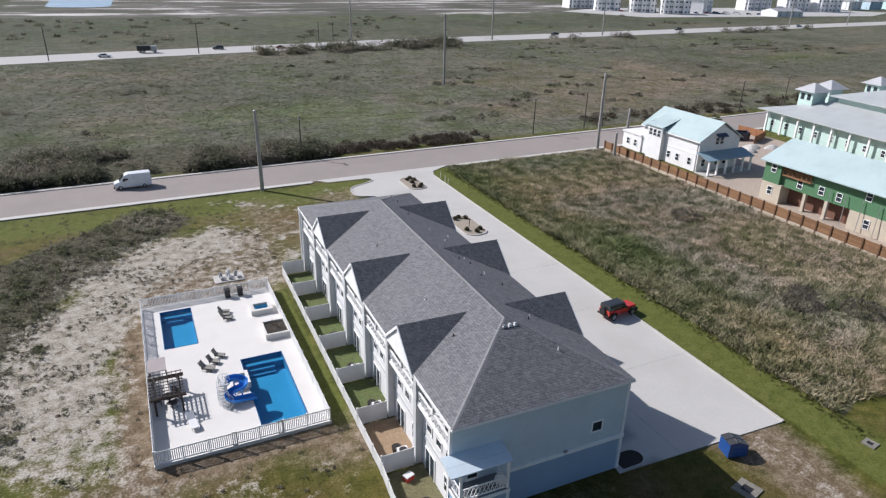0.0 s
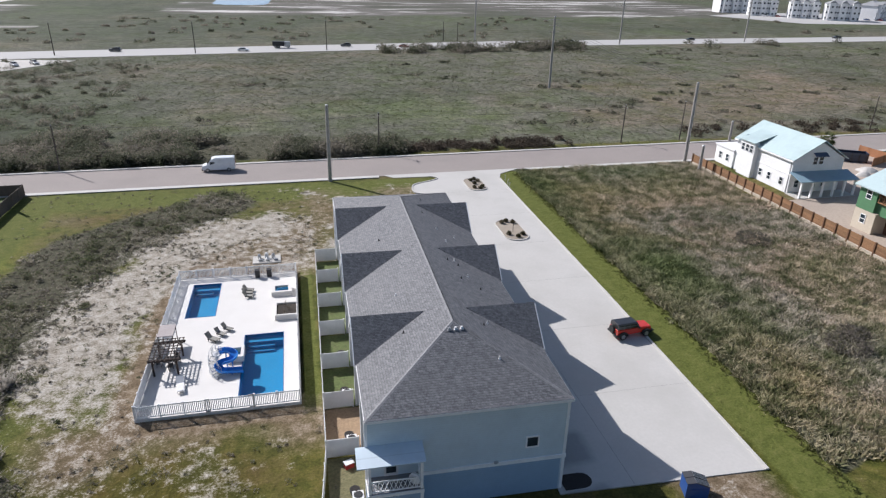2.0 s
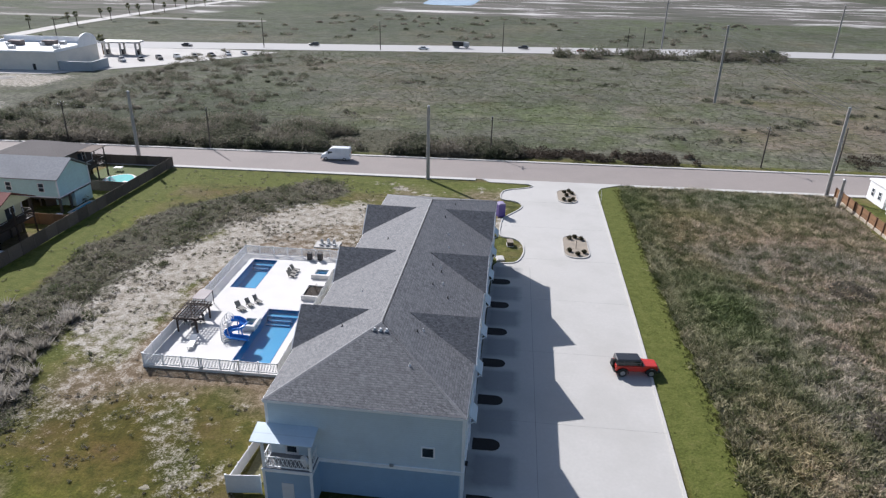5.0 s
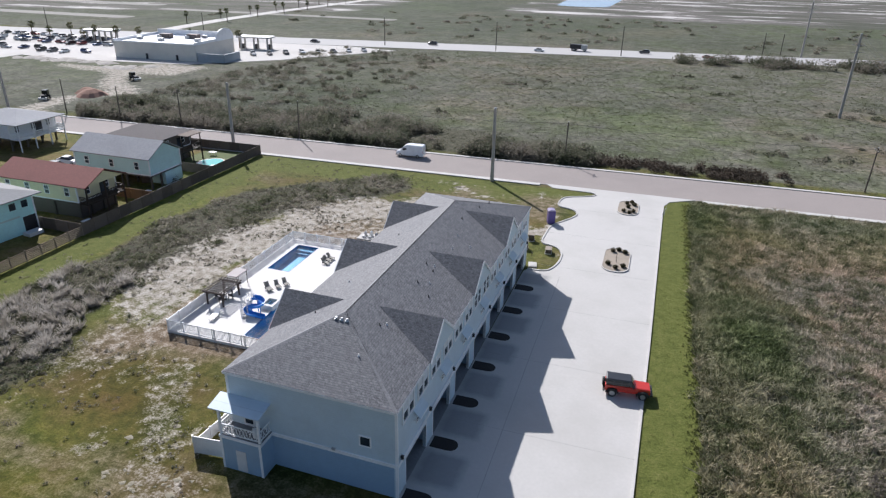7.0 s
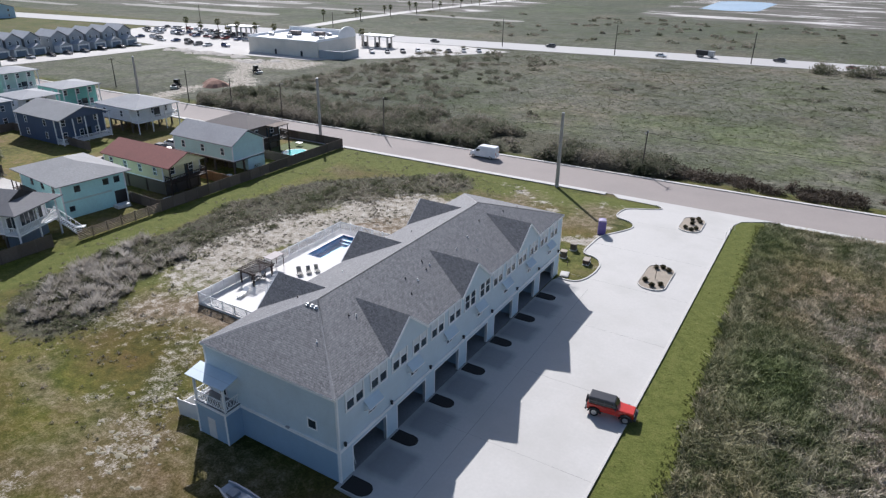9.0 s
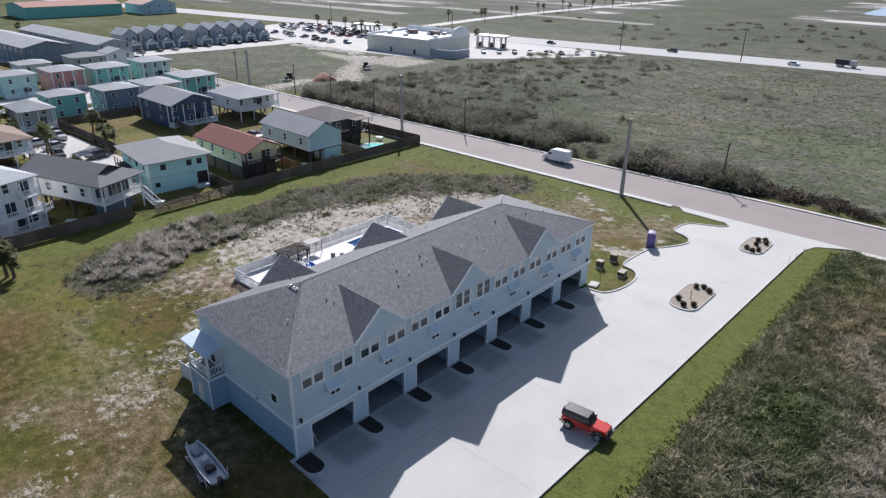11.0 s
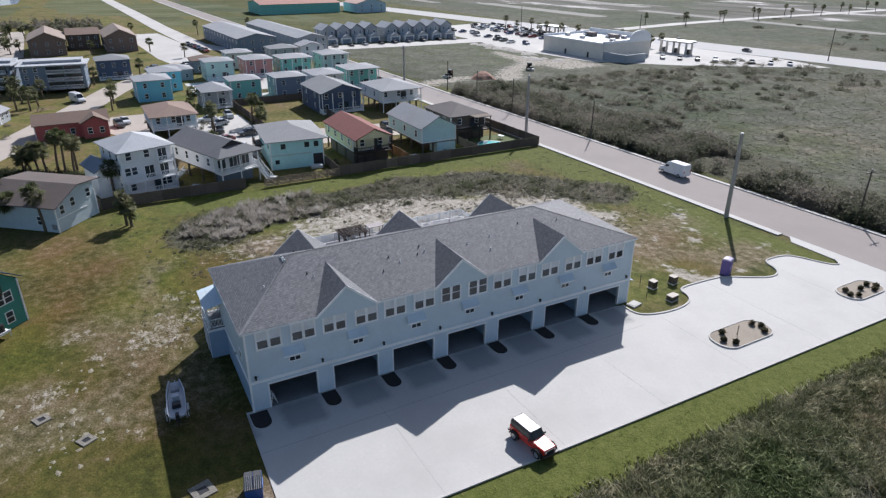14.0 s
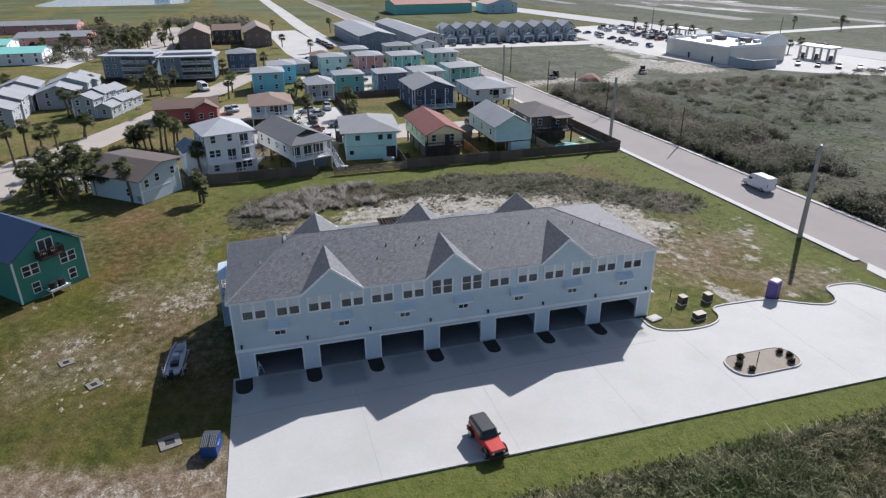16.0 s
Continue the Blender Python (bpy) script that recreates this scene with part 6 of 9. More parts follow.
C_WHITE, C_TEAL, C_AQUA = tone("white_siding", (0.80, 0.80, 0.80)), tone("teal_siding", (0.215, 0.532, 0.471)), tone("aqua_siding", (0.50, 0.80, 0.78))
C_PALE, C_YELLOW, C_NAVY = tone("pale_aqua_siding", (0.532, 0.720, 0.720)), tone("cream_siding", (0.720, 0.667, 0.435)), tone("navy_siding", (0.075, 0.105, 0.179))
C_BROWN, C_ROSE, C_RED = tone("brown_siding", (0.105, 0.087, 0.075)), tone("rose_siding", (0.532, 0.264, 0.252)), tone("red_siding", (0.459, 0.112, 0.105))
C_BLUE, C_SKY, C_GREY = tone("bright_blue_siding", (0.215, 0.569, 0.720)), tone("sky_blue_siding", (0.459, 0.606, 0.703)), tone("grey_siding", (0.386, 0.410, 0.435))
C_SAGE, C_SLATE = tone("sage_siding", (0.484, 0.630, 0.581)), tone("slate_siding", (0.179, 0.227, 0.288))
R_GREY, R_LIGHT, R_RED = roofing("grey_shingles", (0.22, 0.225, 0.23)), roofing("pale_grey_shingles", (0.30, 0.305, 0.315)), roofing("red_metal_roof", (0.20, 0.065, 0.052))
R_BROWN, R_DARK, R_WHITE = roofing("brown_shingles", (0.17, 0.115, 0.085)), roofing("dark_brown_shingles", (0.12, 0.105, 0.10)), roofing("white_metal_roof", (0.41, 0.42, 0.435))
R_TAN, R_BLUE, R_MINT = roofing("tan_shingles", (0.225, 0.155, 0.12)), metal_roof("blue_metal_roof", (0.045, 0.075, 0.14)), metal_roof("mint_metal_roof", (0.43, 0.53, 0.53))
bm = bmesh.new()
for a, b in ((-0.5, -0.42), (0.42, 0.5)):
    box(bm, 0, a, 0, 0.08, b, 1.4)
for a, b in ((0, 0.08), (0.66, 0.74), (1.32, 1.4)):
    box(bm, 0, -0.42, a, 0.07, 0.42, b)
H_FRAME = mesh_of("window_frame", bm, WHITE)
H_PANE = mesh_of("pane", boxes((0, -0.42, 0.08, 0.03, 0.42, 1.32)), GLASS)
H_STILT = {}
H_RAIL = {}


def rail_mesh(length, material):
    key = (round(length, 1), material.name)
    if key not in H_RAIL:
        bm = bmesh.new()
        n = max(2, round(length / 0.26))
        ys = [v for k in range(n + 1) for v in ((length - 0.07) * k / n, (length - 0.07) * k / n + 0.07)]
        zs_ = (0.12, 0.22, 0.95, 1.05)
        # one welded sheet of bars: two rails, and a baluster in every other column
        cells = {(i, j) for i in range(len(ys) - 1) for j in range(3) if j != 1 or i % 2 == 0}
        grid = {(i, j, s): bm.verts.new((s * 0.04, ys[i], zs_[j])) for i in range(len(ys)) for j in range(4) for s in (-1, 1)}
        for i, j in cells:
            loop = [(i, j), (i + 1, j), (i + 1, j + 1), (i, j + 1)]
            bm.faces.new([grid[(*c, 1)] for c in loop]), bm.faces.new([grid[(*c, -1)] for c in loop[::-1]])
            for e, beside in enumerate(((i, j - 1), (i + 1, j), (i, j + 1), (i - 1, j))):
                if beside not in cells:
                    p, q = loop[e], loop[(e + 1) % 4]
                    bm.faces.new([grid[(*q, 1)], grid[(*p, 1)], grid[(*p, -1)], grid[(*q, -1)]])
        H_RAIL[key] = mesh_of("railing", bm, material)
    return H_RAIL[key]


def roof_on(h, kind, x0, x1, y0, y1, z, rise, material, wallm, over=0.45, trim=True):
    x0, x1, y0, y1 = x0 - over, x1 + over, y0 - over, y1 + over
    cx_, cy_, hw = (x0 + x1) / 2, (y0 + y1) / 2, min(x1 - x0, y1 - y0) / 2
    t = 0.14
    bm = bmesh.new()
    if kind == "hip":
        if x1 - x0 >= y1 - y0:
            r = [(x0 + hw, cy_), (x1 - hw, cy_)]
        else:
            r = [(cx_, y0 + hw), (cx_, y1 - hw)]
        c = [(x0, y0), (x1, y0), (x1, y1), (x0, y1)]
        V = [bm.verts.new((*p, z + t)) for p in c] + [bm.verts.new((*p, z)) for p in c] + [bm.verts.new((*p, z + t + rise)) for p in r]
        faces = [(4, 7, 6, 5)] + [(i, (i + 1) % 4, 4 + (i + 1) % 4, 4 + i) for i in range(4)]
        faces += [(0, 1, 9, 8), (1, 2, 9), (2, 3, 8, 9), (3, 0, 8)] if x1 - x0 >= y1 - y0 else [(0, 1, 8), (1, 2, 9, 8), (2, 3, 9), (3, 0, 8, 9)]
        for f in faces:
            bm.faces.new([V[i] for i in f])
        return part("roof", bm, material, h)
    if kind == "dutch":
        # gable at the back; in front a hip below a small gablet
        b, g2, u = x1 - 2.6, hw / 2, z + t + rise / 2
        pts = [(x0, y0, z + t), (x0, y1, z + t), (x1, y1, z + t), (x1, y0, z + t), (x0, cy_, z + t + rise), (b, cy_, z + t + rise), (b, cy_ - g2, u), (b, cy_ + g2, u), (x0, y0, z), (x0, y1, z), (x1, y1, z), (x1, y0, z)]
        V = [bm.verts.new(p) for p in pts]
        for f in ((0, 3, 6, 5, 4), (1, 4, 5, 7, 2), (3, 2, 7, 6), (0, 4, 1), (0, 8, 11, 3), (3, 11, 10, 2), (2, 10, 9, 1), (1, 9, 8, 0), (8, 9, 10, 11)):
            bm.faces.new([V[k] for k in f])
        r = part("roof", bm, material, h)
        bm = bmesh.new()
        prism(bm, [(b, cy_ - g2, u), (b, cy_ + g2, u), (b, cy_, z + t + rise)], (-0.1, 0, 0))
        part("gablet", bm, DARK, h, "dark louvred gablet")
        return r
    if kind == "salt":
        # the ridge lies off centre and the far eave is nearly as high as the ridge
        yr, ze = cy_ + 0.1, z + rise * 0.78
        prism(bm, [(x0, y0, z - 0.1), (x0, y0, z + t - 0.1), (x0, yr, z + rise + t), (x0, y1, ze + t), (x0, y1, ze), (x0, yr, z + rise)], (x1 - x0, 0, 0))
        r = part("roof", bm, material, h)
        for xx in (x0 + over, x1 - over):
            bm = bmesh.new()
            prism(bm, [(xx, y0 + over, z - 0.02), (xx, y1 - over, z - 0.02), (xx, y1 - over, ze + 0.02), (xx, yr, z + rise - 0.01), (xx, y0 + over, z + 0.12)], (-0.12 if xx > cx_ else 0.12, 0, 0))
            part("gable_wall", bm, wallm, h)
        part("upper_side_wall", boxes((x0 + over + 0.12, y1 - over - 0.15, z - 0.02, x1 - over - 0.12, y1 - over, ze)), wallm, h)
        return r
    if kind == "flat":
        box(bm, x0, y0, z, x1, y1, z + 0.35)
        return part("roof", bm, material, h)
    if kind == "gx":
        prism(bm, [(x0, y0, z - 0.1), (x0, y0, z + t - 0.1), (x0, cy_, z + rise + t), (x0, y1, z + t - 0.1), (x0, y1, z - 0.1), (x0, cy_, z + rise)], (x1 - x0, 0, 0))
        ends = [([(xx, y0 + over, z - 0.05), (xx, y1 - over, z - 0.05), (xx, cy_, z + rise * (1 - over / (y1 - cy_)) )], (-0.12 if xx > cx_ else 0.12, 0, 0)) for xx in (x0 + over, x1 - over)]
    else:
        prism(bm, [(x0, y0, z - 0.1), (x0, y0, z + t - 0.1), (cx_, y0, z + rise + t), (x1, y0, z + t - 0.1), (x1, y0, z - 0.1), (cx_, y0, z + rise)], (0, y1 - y0, 0))
        ends = [([(x0 + over, yy, z - 0.05), (x1 - over, yy, z - 0.05), (cx_, yy, z + rise * (1 - over / (x1 - cx_)))], (0, -0.12 if yy > cy_ else 0.12, 0)) for yy in (y0 + over, y1 - over)]
    r = part("roof", bm, material, h)
    for pts, off in ends:
        bm = bmesh.new()
        prism(bm, pts, off)
        part("gable_wall", bm, wallm, h)
    return r


def window_at(h, x, y, z, turn):
    w = link_mesh("window", H_FRAME, h, pose(x, y, z, 0, 0, turn))
    link_mesh("pane", H_PANE, w)


def house(label, fx, ya, yb, d, wallm, roofm, stilt=0.0, wall=5.6, roof="hip", rise=2.0, rot=0.0, front=3, side=3, deck=0.0, cover=False, upper=False, deckm=None, lower=None, group="houses of the neighbourhood", over=0.45, stairs=0):
    """Front towards +x before the turn; the front wall stands at fx between ya and yb, d metres deep."""
    h = thing("house", pose(fx, (ya + yb) / 2, 0, 0, 0, rot), label, "house", group)
    w = yb - ya
    top = stilt + wall
    deckm = deckm or WHITE
    if stilt:
        ps = H_STILT.setdefault(round(stilt, 1), mesh_of("stilt", boxes((-0.15, -0.15, 0, 0.15, 0.15, stilt)), POLEWOOD))
        for i in range(4):
            for j in range(4):
                if lower and -d + 0.3 + i * (d - 0.6) / 3 < -0.4 and 0 < j < 3:
                    continue
                link_mesh("stilt", ps, h, pose(-d + 0.3 + i * (d - 0.6) / 3, -w / 2 + 0.3 + j * (w - 0.6) / 3, 0))
        part("floor_platform", boxes((-d, -w / 2, stilt - 0.25, 0, w / 2, stilt)), GREYWOOD, h)
        if lower:
            part("lower_wall", boxes((-d + 1.5, -w / 2 + 0.4, 0, -0.5, w / 2 - 0.4, stilt - 0.25)), lower, h)
    part("wall", boxes((-d, -w / 2, stilt, 0, w / 2, top)), wallm, h)
    roof_on(h, roof, -d, deck if cover else 0, -w / 2, w / 2, top, rise, roofm, wallm, over)
    floors = max(1, round(wall / 2.8))
    for f in range(floors):
        z = stilt + f * wall / floors + 0.85
        for k in range(front):
            window_at(h, 0, -w / 2 + w * (k + 0.5) / front, z, 0)
        for k in range(side):
            x = -d + d * (k + 0.5) / side
            if yb > 0:
                window_at(h, x, -w / 2, z, -90)
            if ya < 30 or fx > 0:
                window_at(h, x, w / 2, z, 90)
    if fx > -130:
        for x, y in ((-d, -w / 2), (-d, w / 2), (0, -w / 2), (0, w / 2)):
            part("corner_board", boxes((x - 0.09, y - 0.09, stilt, x + 0.09, y + 0.09, top - 0.05)), WHITE, h)
        if stilt:
            part("skirt_board", boxes((-d - 0.05, -w / 2 - 0.05, stilt, 0.05, w / 2 + 0.05, stilt + 0.2)), WHITE, h)
    if deck:
        levels = [stilt] if stilt else [0.35]
        if upper:
            levels.append(stilt + wall / 2)
        tz = top if cover else levels[-1]
        n = max(2, round(w / 3.2))
        for k in range(n + 1):
            y = -w / 2 + 0.12 + (w - 0.24) * k / n
            part("deck_post", boxes((deck - 0.2, y - 0.09, 0, deck - 0.02, y + 0.09, tz if cover else tz + 1.0)), deckm, h)
        for z in levels:
            part("deck_floor", boxes((0, -w / 2, z - 0.2, deck, w / 2, z)), deckm, h)
            link_mesh("railing", rail_mesh(w, deckm), h, pose(deck - 0.1, -w / 2, z))
            for s in (-1, 1):
                link_mesh("railing", rail_mesh(deck, deckm), h, pose(0, s * (w / 2 - 0.06), z, 0, 0, -90))
        part("deck_door", boxes((0, 0.6, levels[0], 0.06, 2.2, levels[0] + 2.1)), GLASS, h)
    if stairs:
        s = 1 if stairs > 0 else -1
        n = max(4, round(stilt / 0.19))
        y = s * (w / 2 + 0.65)
        for k in range(n):
            part("stair_tread", boxes((deck - 0.28 * k - 0.3 + 2.2, y - 0.5, stilt * k / n, deck - 0.28 * k + 2.2, y + 0.5, stilt * k / n + 0.05)), deckm, h)
        for yy in (y - 0.52, y + 0.52):
            bm = bmesh.new()
            a, b = Vector((deck + 2.1, yy, 0.1)), Vector((deck + 2.1 - 0.28 * n, yy, stilt))
            beam(bm, a, b, 0.06, 0.25), beam(bm, a + Vector((0, 0, 0.95)), b + Vector((0, 0, 0.95)), 0.06, 0.08)
            for k in range(6):
                p = a.lerp(b, k / 5)
                beam(bm, p, p + Vector((0, 0, 0.95)), 0.06, 0.06)
            part("stair_rail", bm, deckm, h)
    return h


# first row behind the fence
h1 = house("white three-storey house with pale hip roof and balconies", -38.6, 25.6, 34.0, 9.5, C_WHITE, R_WHITE, 0, 7.7, "hip", 1.9, rot=15, front=0, side=3, deck=1.5, over=0.7)
for y, z in ((-2.9, 6.2), (0.1, 6.2), (-3.4, 3.6), (-2.3, 3.6), (-2.9, 0.9), (2.2, 0.9), (3.2, 0.9)):
    window_at(h1, 0, y, z, 0)
for z in (2.75, 5.3):
    part("deck_floor", boxes((0, 1.4 if z > 5 else -4.2, z - 0.2, 1.5, 4.2, z)), WHITE, h1)
    link_mesh("railing", rail_mesh(2.8 if z > 5 else 8.4, WHITE), h1, pose(1.4, 1.4 if z > 5 else -4.2, z))
for y in (-4.1, -1.4, 1.4, 4.1):
    part("balcony_post", boxes((1.32, y - 0.09, 0, 1.5, y + 0.09, 7.6 if y > 0 else 2.7)), WHITE, h1)
def glazed_door(h, x, y, z, w=1.8):
    """A dark sliding door in a white frame, facing +x."""
    part("sliding_door", boxes((x, y, z, x + 0.05, y + w, z + 2.05)), GLASS, h)
    part("door_frame", boxes((x, y - 0.1, z, x + 0.08, y, z + 2.15), (x, y + w, z, x + 0.08, y + w + 0.1, z + 2.15), (x, y, z + 2.05, x + 0.08, y + w, z + 2.15), (x, y + w / 2 - 0.04, z, x + 0.08, y + w / 2 + 0.04, z + 2.05)), WHITE, h)


for y, z in ((-0.6, 2.75), (1.9, 2.75), (1.9, 5.3)):
    glazed_door(h1, 0.05, y, z, 1.5)
for z in (2.75, 5.3):
    link_mesh("railing", rail_mesh(1.4, WHITE), h1, pose(0.05, 4.15, z, 0, 0, -90))
    link_mesh("railing", rail_mesh(1.4, WHITE), h1, pose(0.05, -4.15 if z < 5 else 1.4, z, 0, 0, -90))
# outer stair along the side wall, up to the middle balcony
for k in range(15):
    part("stair_tread", boxes((-3.2 + 0.29 * k, 4.5, 0.18 * k + 0.1, -2.9 + 0.29 * k, 5.5, 0.18 * k + 0.15)), WHITE, h1)
for y in (4.47, 5.53):
    bm = bmesh.new()
    a, b = Vector((-3.2, y, 0.15)), Vector((1.3, y, 2.75))
    beam(bm, a, b, 0.06, 0.28), beam(bm, a + Vector((0, 0, 0.95)), b + Vector((0, 0, 0.95)), 0.07, 0.10)
    for k in range(9):
        p = a.lerp(b, k / 8)
        beam(bm, p, p + Vector((0, 0, 0.95)), 0.06, 0.06)
    part("stair_rail", bm, WHITE, h1)
part("side_wing", boxes((-9, -7.6, 0, -2.5, -4.2, 4.6)), C_WHITE, h1)
roof_on(h1, "gx", -9, -2.5, -7.6, -4.2, 4.6, 1.2, metal_roof("blue_grey_metal_roof", (0.105, 0.135, 0.175)), C_WHITE)
h2 = house("white stilt house with grey gable roof and two-level porch", -37.2, 39.9, 47.6, 14.5, C_WHITE, roofing("charcoal_shingles", (0.145, 0.145, 0.15)), 2.7, 3.0, "dutch", 2.0, rot=20, front=3, side=4, deck=2.2, cover=True, stairs=1, over=0.7)
h3 = house("aqua two-storey house with grey hip roof", -40.4, 51.4, 61.4, 13.5, C_AQUA, roofing("weathered_grey_shingles", (0.25, 0.25, 0.25)), 0, 5.5, "hip", 1.8, rot=-6, front=0, side=0, over=1.0)
part("worn_belt", boxes((0, -5, 2.62, 0.10, 2.6, 2.86)), C_SAGE, h3)
part("lower_window", boxes((0, -4.3, 1.1, 0.06, -3.5, 1.9)), GLASS, h3)
# flat dark panel on the wall paints the shade of a recessed porch
part("porch_recess", boxes((0, 3.0, 0.05, 0.05, 4.9, 2.5)), DARK, h3, "flat dark panel standing in for a shaded porch opening")
house("cream stilt house with red metal gable roof", -37.0, 66.5, 74.1, 15.5, C_YELLOW, R_RED, 2.6, 2.7, "gx", 1.8, front=2, side=4, deck=1.8, cover=True, deckm=DARKWOOD, lower=C_BROWN)
# dark doors added to stand in for the shaded recess behind the porch
for y in (-3.2, -0.9, 1.6):
    glazed_door(h2, 0.05, y, 2.7, 1.5)
for y in (-2.6, 1.9, 3.7):
    part("upper_window", boxes((0, y - 0.45, 3.9, 0.06, y + 0.45, 4.9)), GLASS, h3)
for x in (-9.5, -6.0, -2.5):
    part("side_window", boxes((x - 0.4, -5.06, 3.7, x + 0.4, -5.0, 4.7)), GLASS, h3)
part("white_bench", boxes((0.4, 2.2, 0, 1.8, 4.4, 0.5)), VINYL, h3)
for x in (-13.2, -11.6, -10.0):
    part("stair_post", boxes((x - 0.07, -6.6, 0, x + 0.07, -6.46, 4.2)), DARKWOOD, h3)
for k in range(14):
    part("stair_tread", boxes((-13.3 + 0.28 * k, -6.5, 0.2 * k, -13.0 + 0.28 * k, -5.3, 0.2 * k + 0.05)), DARKWOOD, h3)
part("stair_landing", boxes((-13.4, -6.6, 2.75, -8.6, -5.0, 2.85)), DARKWOOD, h3)
part("lower_panel", boxes((0.0, -3.6, 0.05, 0.06, 3.6, 2.4)), C_SLATE, h2)
h5 = house("pale aqua stilt house with grey gable roof", -36.3, 81.2, 89.0, 16, C_PALE, R_LIGHT, 2.5, 3.0, "gx", 2.2, front=0, side=3)
part("closed_lower_wall", boxes((-5, -0.4, 0, 0.0, 3.9, 2.5)), C_PALE, h5)
h6 = house("dark brown stilt house with stacked timber decks", -43.2, 91.9, 100.6, 12, C_BROWN, R_DARK, 2.6, 2.7, "hip", 1.7, front=2, side=2, deck=2.8, cover=False, deckm=DARKWOOD, lower=C_BROWN)
for k in range(4):
    part("timber_brace", boxes((2.6, -4.2 + 2.75 * k, 0, 2.75, -4.05 + 2.75 * k, 5.4)), DARKWOOD, h6)
part("deck_roof", boxes((0.2, 0.2, 5.3, 3.0, 4.4, 5.42)), GREYWOOD, h6, "weathered grey deck roof")
# blue-grey house set at an angle, with brown roof
h7 = house("pale blue house with brown gable roof among palms", -28.9, 18.2 - 4.2, 18.2 + 4.2, 11.5, tone("pale_grey_blue_siding", (0.52, 0.60, 0.655)), roofing("worn_brown_shingles", (0.125, 0.10, 0.088)), 0, 4.1, "salt", 2.0, rot=49, front=0, side=0, over=0.9)
for y, z in ((-2.9, 2.5), (-0.6, 3.0), (2.8, 3.3)):
    window_at(h7, 0, y, z, 0)
window_at(h7, -3.0, -4.2, 1.0, -90)
way("house_drive", [(-54, -4.5), (-46.5, 0.6), (-41.5, 3.2), (-37.5, 5.6)], 3.2, 0.03, CONCRETE, "short pale concrete drive under the palms", "driveway")
part("belt_board", boxes((0, -4.2, 2.0, 0.05, 2.2, 2.14)), WHITE, h7)
part("meter_box", boxes((-1.0, -4.38, 0.5, -0.3, -4.2, 1.3)), GREYMET, h7)
# green house with blue metal roof
h8 = house("teal-green gabled house with blue metal roof", 3.75, 8.75 - 4.2, 8.75 + 4.2, 11, tone("teal_green_siding", (0.055, 0.25, 0.20)), R_BLUE, 0, 5.4, "gx", 3.0, rot=43.5, front=0, side=0)
for y, z in ((-2.35, 3.05), (2.2, 3.0)):
    window_at(h8, 0.0, y - 0.5, z, 0), window_at(h8, 0.0, y + 0.5, z, 0)
for y in (-2.2, 2.3):
    window_at(h8, 0.0, y, 0.7, 0)
part("balcony_floor", boxes((0, -1.45, 4.75, 1.15, 1.45, 4.9)), DARKWOOD, h8)
for a, b in (((1.1, -1.45, 0), (1.1, 1.45, 0)), ((0.05, -1.42, 0), (1.1, -1.42, 0)), ((0.05, 1.42, 0), (1.1, 1.42, 0))):
    a, b = Vector(a), Vector(b)
    bm = bmesh.new()
    beam(bm, a + Vector((0, 0, 5.85)), b + Vector((0, 0, 5.85)), 0.08, 0.07)
    n = max(3, round((b - a).length / 0.2))
    for k in range(n + 1):
        p = a.lerp(b, k / n)
        box(bm, p.x - 0.03, p.y - 0.03, 4.9, p.x + 0.03, p.y + 0.03, 5.82)
    part("balcony_rail", bm, DARKWOOD, h8, "dark timber balcony rail")
part("balcony_door", boxes((0, -0.95, 4.92, 0.07, -0.82, 6.9), (0, 0.82, 4.92, 0.07, 0.95, 6.9), (0, -0.82, 6.78, 0.07, 0.82, 6.9), (0, -0.05, 4.92, 0.07, 0.05, 6.78)), WHITE, h8)
part("balcony_glass", boxes((0, -0.82, 4.92, 0.04, 0.82, 6.78)), GLASS, h8)
for y in (-0.7, 0.45):
    part("balcony_chair", boxes((0.45, y - 0.25, 4.9, 0.9, y + 0.25, 5.35), (0.4, y - 0.25, 5.35, 0.47, y + 0.25, 5.75)), GREYWOOD, h8)
for y in (-0.75, 0.35):
    bm = bmesh.new()
    tube(bm, (0.75, y, 0.75), (0.75, y, 1.6), 0.42, 0.42, 14)
    part("condenser", bm, DARK, h8, "dark round-sided condenser unit")
part("condenser_stand", boxes((0.2, -1.4, 0.62, 1.35, 1.05, 0.75), (1.25, -1.35, 0, 1.33, -1.27, 0.62), (1.25, 0.9, 0, 1.33, 0.98, 0.62), (1.27, -1.4, 0.75, 1.35, 1.05, 0.9)), WHITE, h8, "white timber stand")

